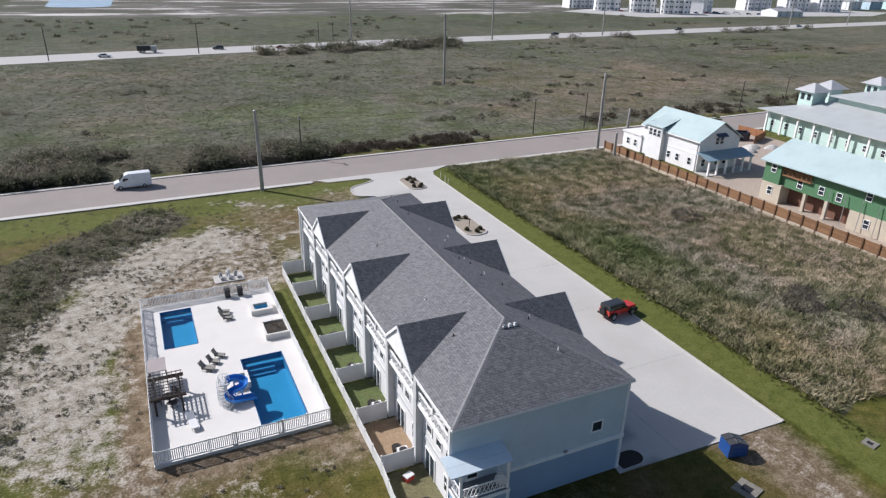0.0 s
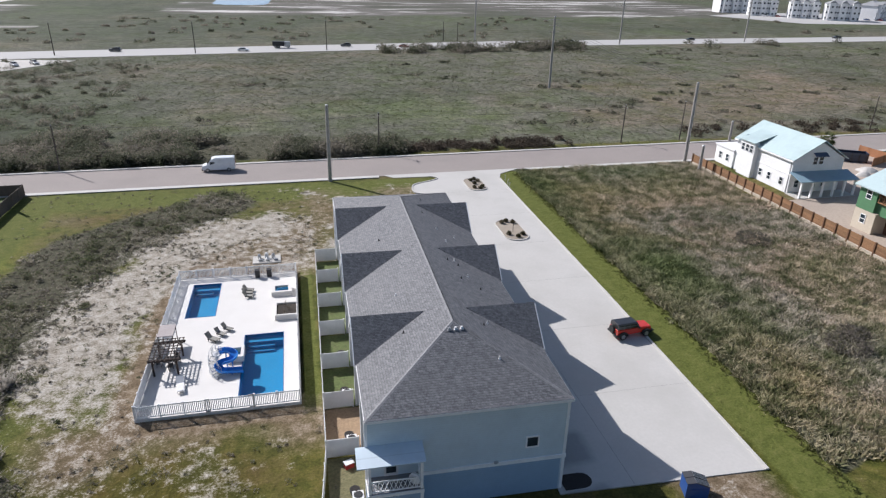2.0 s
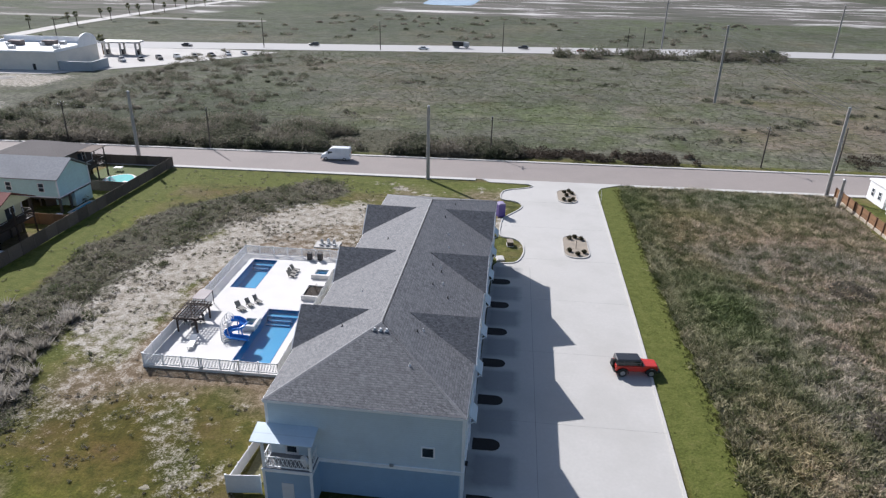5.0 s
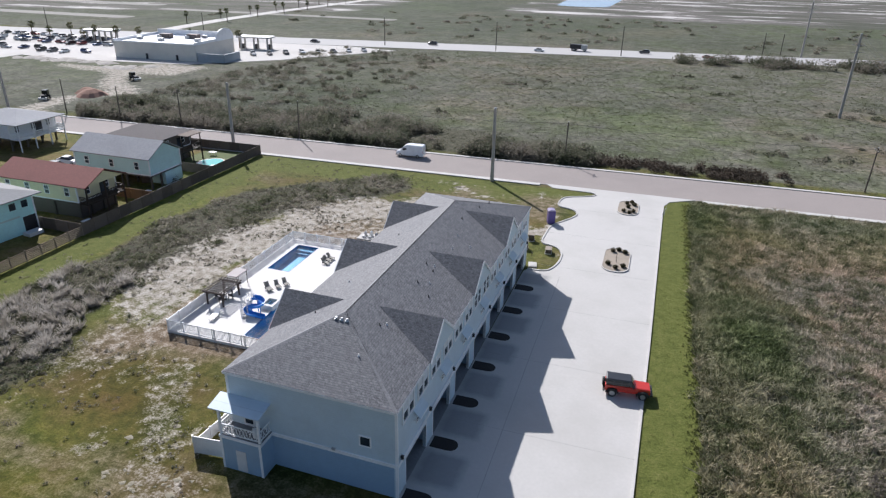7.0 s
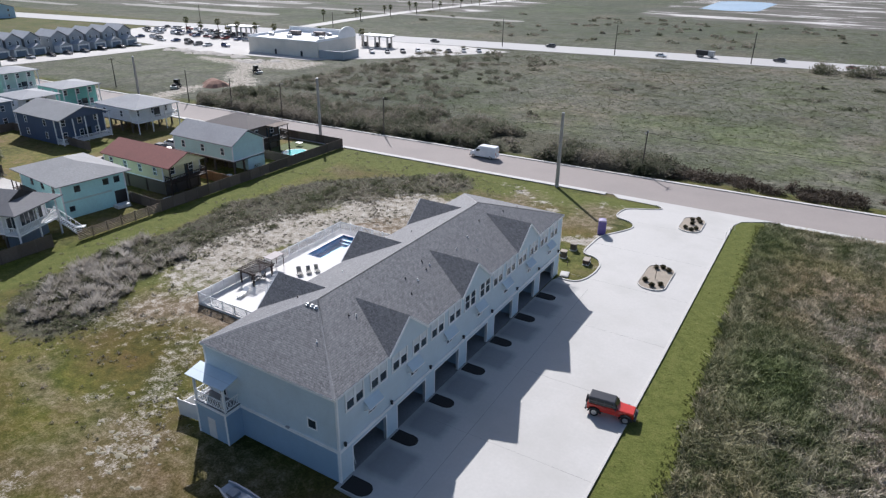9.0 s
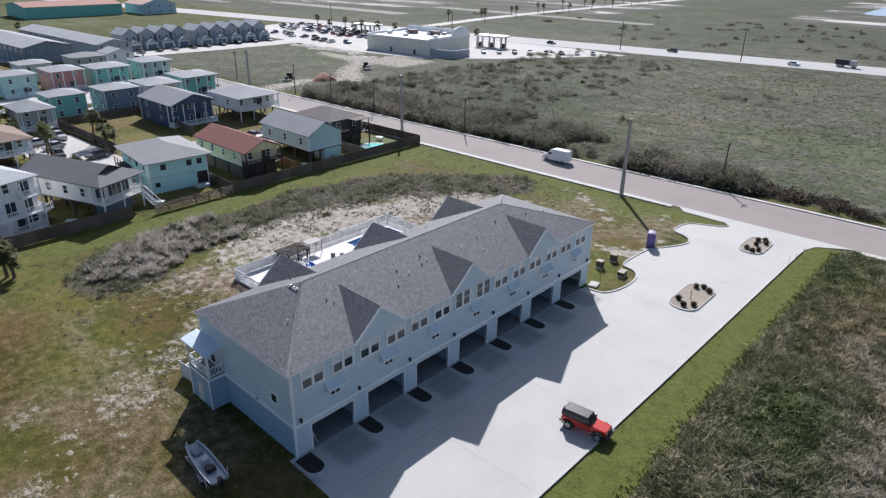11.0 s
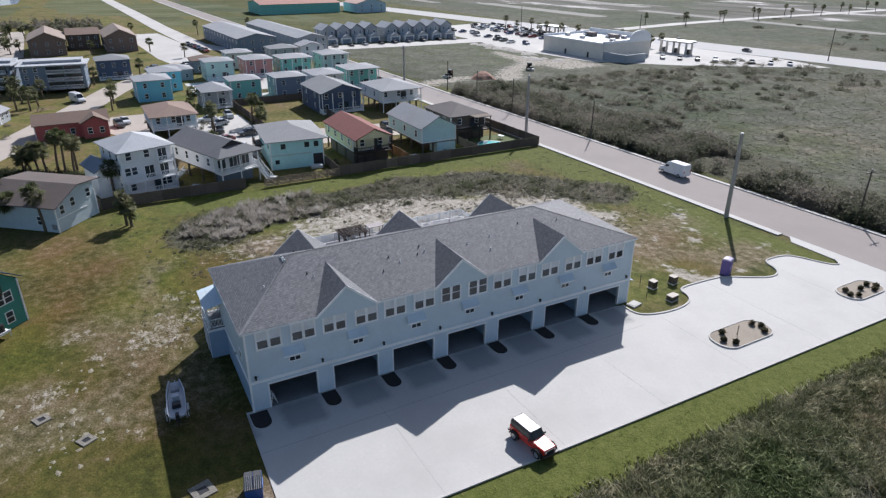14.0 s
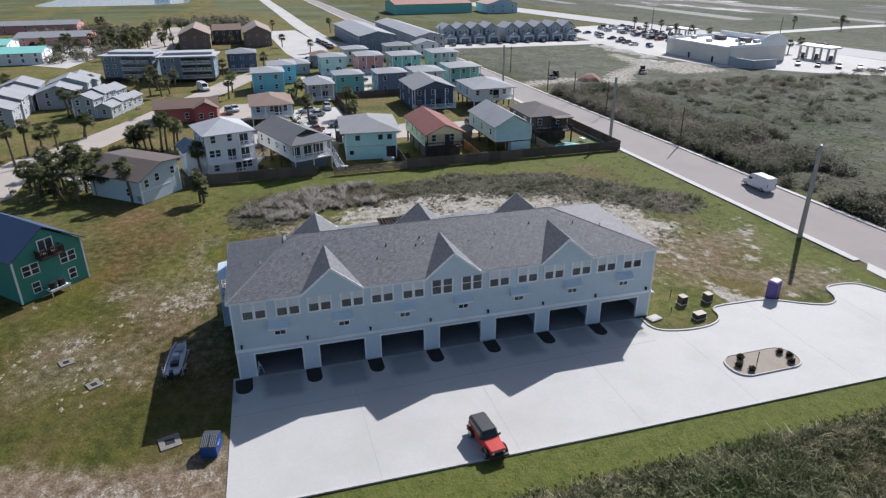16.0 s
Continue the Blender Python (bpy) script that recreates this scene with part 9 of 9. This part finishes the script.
def palm_proto(x, y, h, seed, skirt=False, reach=1.0):
    g = np.random.default_rng(seed)
    p = thing("palm_tree", pose(x, y, 0), "tall fan palm with a ragged green crown", "palm tree", "palms of the neighbourhood")
    lean = g.normal(size=2) * 0.4
    bm = bmesh.new()
    rings = []
    for k in range(7):
        u = k / 6
        r = 0.24 - 0.08 * u + 0.02 * (k % 2)
        c = Vector((lean[0] * u * u, lean[1] * u * u, (h - 0.3) * u))
        rings.append([c + Vector((r * math.cos(a), r * math.sin(a), 0)) for a in [j * math.tau / 9 for j in range(9)]])
    loft(bm, rings)
    part("trunk", bm, BARK, p)
    tris = []
    top = np.array([lean[0], lean[1], h])
    for f in range(70 if skirt else 54):
        az, el = g.uniform(0, math.tau), g.uniform(-1.0, 1.35)
        d = np.array([math.cos(az) * math.cos(el), math.sin(az) * math.cos(el), math.sin(el)])
        side = np.array([-math.sin(az), math.cos(az), 0]) + g.normal(size=3) * 0.25
        stem = g.uniform(0.6, 1.15) * reach
        root = top - np.array([0, 0, g.uniform(0, 1.7)]) if skirt else top
        hub = root + d * stem + np.array([0, 0, -0.12 * stem])
        tris += [root + side * 0.03, root - side * 0.03, hub]
        # a stiff fan of narrow blades whose tips bend down
        for k in range(-5, 6):
            a = 0.27 * k + g.normal() * 0.06
            ray_ = d * math.cos(a) + side * math.sin(a)
            across = side * math.cos(a) - d * math.sin(a)
            out = g.uniform(0.75, 1.2) * reach * (1 - 0.05 * abs(k))
            mid = hub + ray_ * out * 0.6
            tip = hub + ray_ * out + np.array([0, 0, -0.28 * out])
            tris += [hub, mid + across * 0.075, mid - across * 0.075, mid + across * 0.075, tip, mid - across * 0.075]
    link_mesh("crown", raw_mesh("crown", np.array(tris), 3, FROND), p)
    return p


PALMS = [palm_proto(-33.1, -1.7, 5.2, 1), palm_proto(-31.6, 9.6, 4.2, 2), palm_proto(-59.2, 11.5, 4.0, 3), palm_proto(-24.3, 24.4, 4.6, 4, True, 0.85), palm_proto(-27.3, 13.6, 6.2, 5), palm_proto(-57.1, 15.8, 7.4, 6)]
tagged(PALMS[3], "bushy palm with a shaggy green skirt on the lawn")
copy_thing(PALMS[3], pose(-23.5, 25.0, -0.7, 0, 0, 120))
g = random.Random(11)
for k, spots in ((5, ((-54.1, -10.3), (-35.0, 5.4), (-55.2, 17.0))), (4, ((-64.9, -10.9), (-56.4, 18.4), (-46.5, 41.5))), (0, ((-61.5, -7.2), (-34.7, 4.0), (-57.7, 13.9), (-39.5, 23.9), (-38.0, 0.6), (-59.2, 18.9), (-36.2, 7.6), (-42.0, 3.4), (-58.5, 12.6), (-41.0, -1.6))), (1, ((-36.1, 1.8), (-67.1, -5.7), (-40.2, 5.6), (-45.0, 1.0), (-60.6, 10.2), (-33.0, 7.4), (-76.0, -1.9), (-38.4, -4.0), (-48.0, -3.5), (-30.4, 5.0))), (2, ((-39.1, 6.3), (-59.0, 10.4), (-77.1, -2.4), (-31.3, 2.3), (-36.6, -2.2), (-43.5, 6.0)))):
    for x, y in spots:
        copy_thing(PALMS[k], pose(x, y, 0, 0, 0, g.uniform(0, 360)))
for x, y in ((-99.8, -9.8), (-102.3, -6.6), (-106.5, -10.7), (-121.9, 10.2), (-126.5, 12.0), (-130, 3.3), (-124, 7.0), (-135.4, -11.3), (-87.7, 44.9), (-79.4, 48), (-77, 47.9), (-80.7, 57.7), (-79, 59.5), (-73.5, 57.0), (-108, 47.4), (-129, -31), (-112.5, 29.0)):
    copy_thing(PALMS[g.choice((0, 1, 2, 4))], pose(x, y, 0, 0, 0, g.uniform(0, 360)))
for k in range(60):
    x, y = g.choice(((-259, -26), (-244, -16), (-255, -14), (-279, -10), (-251, -4), (-304, 5), (-336, -39), (-242, -40), (-270, -22)))
    copy_thing(PALMS[g.choice((0, 1, 2, 4))], pose(x + g.uniform(-12, 12), y + g.uniform(-9, 9), 0, 0, 0, g.uniform(0, 360)))
for x, y in ((-268, 22), (-293, 34), (-303, 52), (-282, 81), (-297, 110), (-280, 111), (-222, 116), (-204, 62), (-230, 30), (-228, 52), (-155, 27), (-160, 41), (-133, 8), (-138, 13), (-140, 5), (-122, 30)):
    copy_thing(PALMS[g.choice((0, 1, 4))], pose(x, y, 0, 0, 0, g.uniform(0, 360)))
for k in range(12):
    copy_thing(PALMS[g.choice((0, 1, 4))], pose(-232 + 9.5 * k + g.uniform(-2, 2), 232 + 1.2 * k + g.uniform(-6, 6), 0, 0, 0, g.uniform(0, 360)))
for k in range(16):
    u = k / 15
    copy_thing(PALMS[g.choice((0, 1, 4))], pose(-211 - 6 * u + (8 if k % 2 else -8), 325 + 250 * u, 0, 0, 0, g.uniform(0, 360)))
copy_thing(PALMS[2], pose(118.5, 108.5, 0, 0, 0, 40))


# ---- wild plants ----
def blades(name, x, y, h, w, n, seed, material, label, category, z=0.0, lean=0.7, tones=None):
    """Tufts of n upright blades at each place, joined."""
    g = np.random.default_rng(seed)
    m = len(x) * n
    X, Y, Hh, Ww = (np.repeat(v, n) for v in (x, y, h, w))
    a, r = g.uniform(0, math.tau, m), g.random(m) * Ww * 1.6
    bx, by = X + r * np.cos(a), Y + r * np.sin(a)
    t = g.uniform(0, math.tau, m)
    hw = Ww * g.uniform(0.25, 0.5, m)
    hh = Hh * g.uniform(0.55, 1.15, m)
    V = np.empty((m, 3, 3))
    V[:, 0] = np.stack([bx - hw * np.cos(t), by - hw * np.sin(t), np.full(m, z - 0.03)], -1)
    V[:, 1] = np.stack([bx + hw * np.cos(t), by + hw * np.sin(t), np.full(m, z - 0.03)], -1)
    V[:, 2] = np.stack([bx + lean * hh * g.normal(size=m), by + lean * hh * g.normal(size=m), z + hh], -1)
    ob = new(name, raw_mesh(name, V.reshape(-1, 3), 3, material, None if tones is None else np.repeat(tones, n, 0)))
    return tagged(ob, label, category, kind="stuff")


def thicket(name, x, y, r, h, n, leaf, seed, material, label, category, tones=None):
    """Bushes of n small leaves each, joined."""
    g = np.random.default_rng(seed)
    m = len(x) * n
    C = np.stack([np.repeat(x, n), np.repeat(y, n), np.zeros(m)], -1)
    R, Hh = np.repeat(r, n), np.repeat(h, n)
    d = g.normal(size=(m, 3))
    d /= np.linalg.norm(d, axis=1)[:, None]
    d[:, 2] = np.abs(d[:, 2])
    d *= (0.35 + 0.65 * g.random((m, 1)) ** 0.5) * (0.75 + 0.5 * np.repeat(g.random(len(x) * (n // 10)), 10)[:, None] if n % 10 == 0 else 1.0)
    C += d * np.stack([R, R, Hh], -1)
    V = C[:, None, :] + g.normal(size=(m, 3, 3)) * leaf * np.array([1, 1, 0.8])
    V[..., 2] = np.maximum(V[..., 2], -0.02)
    ob = new(name, raw_mesh(name, V.reshape(-1, 3), 3, material, None if tones is None else np.repeat(tones, n, 0)))
    return tagged(ob, label, category, kind="stuff")


rng2 = np.random.default_rng(5)
STRAW = leafy("dry_lot_grass", (0.095, 0.112, 0.052), (0.20, 0.19, 0.122), (0.54, 0.465, 0.375), patch=0.5, thin=0.22, toned=True, upright=0.9, spread=0.6)
GREYBRUSH = leafy("grey_brush", (0.056, 0.078, 0.032), (0.112, 0.125, 0.064), (0.20, 0.188, 0.13), (0.38, 0.345, 0.285), spread=0.6, patch=0.16, thin=0.55, upright=1.8)
THICKET = leafy("roadside_thicket", (0.048, 0.060, 0.034), (0.102, 0.112, 0.070), (0.185, 0.172, 0.132), (0.25, 0.225, 0.185), patch=0.12, thin=0.55, upright=1.8, spread=0.55)
MARSH = leafy("marsh_grass", (0.105, 0.112, 0.066), (0.145, 0.145, 0.096), (0.20, 0.185, 0.135), patch=0.2, upright=2.0, thin=0.4, toned=True, spread=0.3)
DUSKY = leafy("dusky_bush", (0.11, 0.10, 0.078), (0.165, 0.148, 0.12), (0.24, 0.21, 0.18), patch=0.5, thin=0.6, upright=1.8)
TWIG = leafy("bare_twig", (0.26, 0.235, 0.195), (0.42, 0.385, 0.335), (0.56, 0.52, 0.465), patch=0.3, thin=0.5, upright=1.8)
LAWN = leafy("rough_lawn", (0.060, 0.074, 0.019), (0.092, 0.102, 0.029), (0.125, 0.115, 0.045), patch=0.2, thin=0.4)

# the dry lot east of the drive: leaning tussocks, green where it lies damp, straw elsewhere
n = 26000
x, y = rng2.uniform(51.2, 87.6, n), rng2.uniform(24, 109.3, n)
keep = (x > 51.2 + 1.0 * fractal(x, y, 2.5, 50)) & (y > 24 + 9 * fractal(x, y, 9, 51)) & (y < NEAR_EDGE(x) - 1.4)
x, y = x[keep], y[keep]
tall = fractal(x, y, 5, 52)
blades("lot_grass", x, y, 0.26 + 0.78 * tall, 0.17 + 0.10 * tall, 10, 53, STRAW, "knee-high straw and olive grass on the lot", "grass", lean=0.8, tones=grass_tone(x, y))
n = 900
x, y = rng2.uniform(51.6, 87, n), rng2.uniform(28, 108, n)
k = fractal(x, y, 6, 54) > 0.47
thicket("lot_weeds", x[k], y[k], rng2.uniform(0.4, 1.2, k.sum()), rng2.uniform(0.3, 0.75, k.sum()), 90, 0.11, 55, STRAW, "low weeds among the dry lot grass", "weeds", tones=grass_tone(x[k], y[k]))
for bx, by, r, h in ((74.6, 69.6, 2.6, 1.7), (66.4, 42.6, 2.4, 1.6), (71.2, 38.4, 2.6, 1.6), (69.0, 44.6, 1.7, 1.2)):
    shrub(bx, by, -0.2, r, h, 1100, int(bx * 10), DUSKY, "bare dusky bush in the dry grass", "bush", "bushes in the lot", 0.11)

# brush round the sand
n = 2300
x, y = rng2.uniform(-30, 6, n), rng2.uniform(24, 104, n)
d = near_line(x, y, BRUSH_WAY) + 8 * (fractal(x, y, 14, 3) - 0.5)
k = (d < 5.8) & (fractal(x, y, 5, 62) > 0.44)
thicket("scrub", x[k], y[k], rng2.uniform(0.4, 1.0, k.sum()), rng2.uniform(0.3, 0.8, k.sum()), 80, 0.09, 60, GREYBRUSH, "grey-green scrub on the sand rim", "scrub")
n = 300
x, y = rng2.uniform(-26, -11, n), rng2.uniform(30, 54, n)
k = (near_line(x, y, BRUSH_WAY) < 5.5) & (fractal(x, y, 5, 64) > 0.45)
blades("bare_twigs", x[k], y[k], rng2.uniform(0.7, 1.3, k.sum()), np.full(k.sum(), 0.16), 46, 65, TWIG, "bare silver-grey twigs of dead shrubs", "twigs", lean=0.55)
n = 19000
x, y = rng2.uniform(-30, 14, n), rng2.uniform(22, 106, n)
sz, bz, _, _ = zones(x, y)
k = (rng2.random(n) < (0.035 + 0.5 * bz + 0.5 * sz * (fractal(x, y, 3.0, 66) > 0.53))) & ~((x > -3.2) & (x < 17) & (y > 43.5) & (y < 75))
x, y = x[k], y[k]
half = len(x) // 2
thicket("weed_clumps", x[:half], y[:half], rng2.uniform(0.12, 0.42, half), rng2.uniform(0.06, 0.24, half), 24, 0.06, 61, GREYBRUSH, "small weed clumps on sand and dirt", "weeds")
thicket("dry_clumps", x[half:], y[half:], rng2.uniform(0.12, 0.45, len(x) - half), rng2.uniform(0.05, 0.2, len(x) - half), 24, 0.06, 63, DUSKY, "small dead brown clumps on sand and dirt", "weeds")

# roadside thicket north of the street
n = 2100
x = rng2.uniform(-95, 34, n)
y = FAR_EDGE(x) + 2.2 + rng2.random(n) ** 1.3 * (9 + 26 * np.clip((20 - x) / 60, 0, 1) * fractal(x, np.zeros(n), 30, 71))
k = fractal(x, y, 12, 70) > 0.36
thicket("roadside_bushes", x[k], y[k], rng2.uniform(0.9, 2.4, k.sum()), rng2.uniform(0.9, 2.9, k.sum()), 240, 0.14, 72, THICKET, "dark dense bushes along the far kerb", "bushes")
n = 330
x = np.concatenate([rng2.uniform(34, 78, 190), rng2.uniform(100, 200, 140)])
y = FAR_EDGE(x) + 2 + rng2.random(n) * np.where(x < 90, 7, 13)
k = fractal(x, y, 10, 73) > np.where(x < 90, 0.54, 0.42)
thicket("roadside_brush", x[k], y[k], rng2.uniform(0.8, 2.0, k.sum()), rng2.uniform(0.5, 1.5, k.sum()), 200, 0.13, 74, leafy("reddish_brush", (0.045, 0.038, 0.026), (0.082, 0.064, 0.046), (0.125, 0.10, 0.076), patch=0.15), "reddish-brown brush along the far kerb", "bushes")

# marsh field between street and highway
n = 20000
x = rng2.uniform(-95, 330, n)
y = 124 + rng2.random(n) ** 1.35 * 175
k = (y > FAR_EDGE(x) + 1.5) & (y < 282 + 0.11 * x)
x, y = x[k], y[k]
far = (y - 120) / 170
blades("marsh_grass", x, y, (0.06 + 0.22 * fractal(x, y, 16, 80)), 0.22 + 0.3 * far, 6, 81, MARSH, "rough grey-green marsh grass", "grass", lean=1.8, tones=grass_tone(x, y))
n = 150
x, y = rng2.uniform(-90, 340, n), rng2.uniform(130, 284, n)
k = (fractal(x, y, 40, 82) > 0.45) & (y < 276 + 0.11 * x)
x, y = np.repeat(x[k], 4) + rng2.normal(size=4 * k.sum()) * 2.2, np.repeat(y[k], 4) + rng2.normal(size=4 * k.sum()) * 1.1
thicket("marsh_bushes", x, y, rng2.uniform(0.5, 2.2, len(x)), rng2.uniform(0.3, 1.1, len(x)), 120, 0.15, 83, THICKET, "low dark bushes scattered over the marsh", "bushes")
n = 420
x = -95 + 60 * rng2.random(n) ** 1.5
y = 126 + 132 * rng2.random(n) ** 1.4
k = fractal(x, y, 16, 85) > 0.47
thicket("marsh_bushes", x[k], y[k], rng2.uniform(0.8, 2.6, k.sum()), rng2.uniform(0.6, 1.7, k.sum()), 220, 0.14, 86, THICKET, "dark bushes at the marsh edge", "bushes")
# hedge in front of the highway and scrub beyond it
n = 260
x = np.concatenate([rng2.uniform(50, 146, n), rng2.uniform(150, 420, 120)])
y = 279 + 0.115 * np.minimum(x, 150) + rng2.normal(size=len(x)) * 4.5 + np.maximum(x - 150, 0) * 0.07
k = fractal(x, y, 15, 87) > np.where(x < 148, 0.42, 0.55)
x, y = x[k], y[k]
thicket("highway_scrub", x, y, rng2.uniform(2.0, 4.6, len(x)), rng2.uniform(1.6, 4.6, len(x)), 260, 0.24, 88, THICKET, "dark scrub in front of the highway", "bushes")
n = 330
x, y = rng2.uniform(-260, 420, n), rng2.uniform(320, 470, n)
k = (fractal(x, y, 50, 90) > 0.5) & (y > 322 + 0.11 * x)
thicket("far_scrub", x[k], y[k], rng2.uniform(1.5, 4.0, k.sum()), rng2.uniform(0.7, 1.8, k.sum()), 80, 0.4, 91, THICKET, "scattered scrub beyond the highway", "bushes")

# garden bushes among the houses
n = 360
x, y = rng2.uniform(-175, -34, n), rng2.uniform(-30, 108, n)
k = (fractal(x, y, 9, 95) > 0.6)
thicket("garden_bushes", x[k], y[k], rng2.uniform(0.5, 1.1, k.sum()), rng2.uniform(0.5, 1.5, k.sum()), 80, 0.16, 96, THICKET, "dark garden bushes among the houses", "bushes")
n = 520
x, y = rng2.uniform(-380, -205, n), rng2.uniform(-75, 60, n)
k = (fractal(x, y, 30, 97) > 0.52) & ~((y > -12) & (y < 7) & (x > -345)) & ~((y > 44) & (y < 72)) & ~((x > -266) & (y > 5))
thicket("far_trees", x[k], y[k], rng2.uniform(1.5, 3.5, k.sum()), rng2.uniform(2.0, 5.0, k.sum()), 90, 0.45, 98, THICKET, "dark green tree clumps far off", "trees")
# hedge beneath the palms by the lane
u = rng2.random(260)
x, y = -62 + 9 * u + rng2.normal(size=260) * 0.7, 6 + 13 * u + rng2.normal(size=260) * 0.7
x, y = np.concatenate([x, rng2.uniform(-56, -36, 50)]), np.concatenate([y, rng2.uniform(-7, 6, 50)])
thicket("lane_hedge", x, y, rng2.uniform(0.5, 1.0, len(x)), rng2.uniform(0.6, 1.5, len(x)), 70, 0.14, 99, leafy("hedge_leaves", (0.022, 0.030, 0.014), (0.048, 0.060, 0.028), (0.09, 0.09, 0.055), patch=0.3, thin=0.45), "dark hedge and undergrowth beneath the palms", "hedge")
# rough fringe between lawn and lot, and along the fence
n = 5200
x, y = rng2.uniform(47.3, 51.8, n), rng2.uniform(24, 107.5, n)
k = rng2.random(n) < 0.02 + 0.98 * np.clip((x - 50.4) / 1.2, 0, 1)
blades("lawn_tufts", x[k], y[k], 0.05 + 0.18 * np.clip((x[k] - 50.0) / 1.6, 0, 1), np.full(k.sum(), 0.12), 5, 101, LAWN, "green grass fringe along the drive", "grass")
# scattered pale stones on the south lawn
STONE = surface("pale_limestone", (0.25, 0.225, 0.16), 0.9, 0.2, 6, 1.0, 0.4)
n = 230
at = [(24.3, 16.4, 2.2), (27.5, 16.0, 1.5), (19.5, 14.8, 2.0), (21, 8.8, 2.6), (15.5, 19, 1.8), (9.5, 24, 1.6), (7.5, 30, 2.2), (13.5, 102, 2.0), (22, 96, 3.0), (20, 84, 3.0), (12.5, 24.5, 1.5)]
who = rng2.integers(0, len(at), n)
x, y = (np.array([at[q][i] + rng2.normal() * at[q][2] for q in who]) for i in (0, 1))
k = ~((x > 12) & (x < 31) & (y > 27.5) & (y < 76))
tr_ = []
for px_, py_ in zip(x[k], y[k]):
    r = 0.12 + 0.30 * rng2.random() ** 1.8
    ring = [(px_ + r * rng2.uniform(0.4, 1.5) * math.cos(a), py_ + 0.7 * r * rng2.uniform(0.4, 1.5) * math.sin(a), -0.02) for a in [j * math.tau / 7 for j in range(7)]]
    apex = (px_, py_, 0.02 + 0.05 * r)
    for j in range(7):
        tr_ += [ring[j], ring[(j + 1) % 7], apex]
tagged(new("limestone_rubble", raw_mesh("limestone_rubble", np.array(tr_), 3, STONE)), "scattered pale limestone rubble in the grass", "stones", kind="stuff")
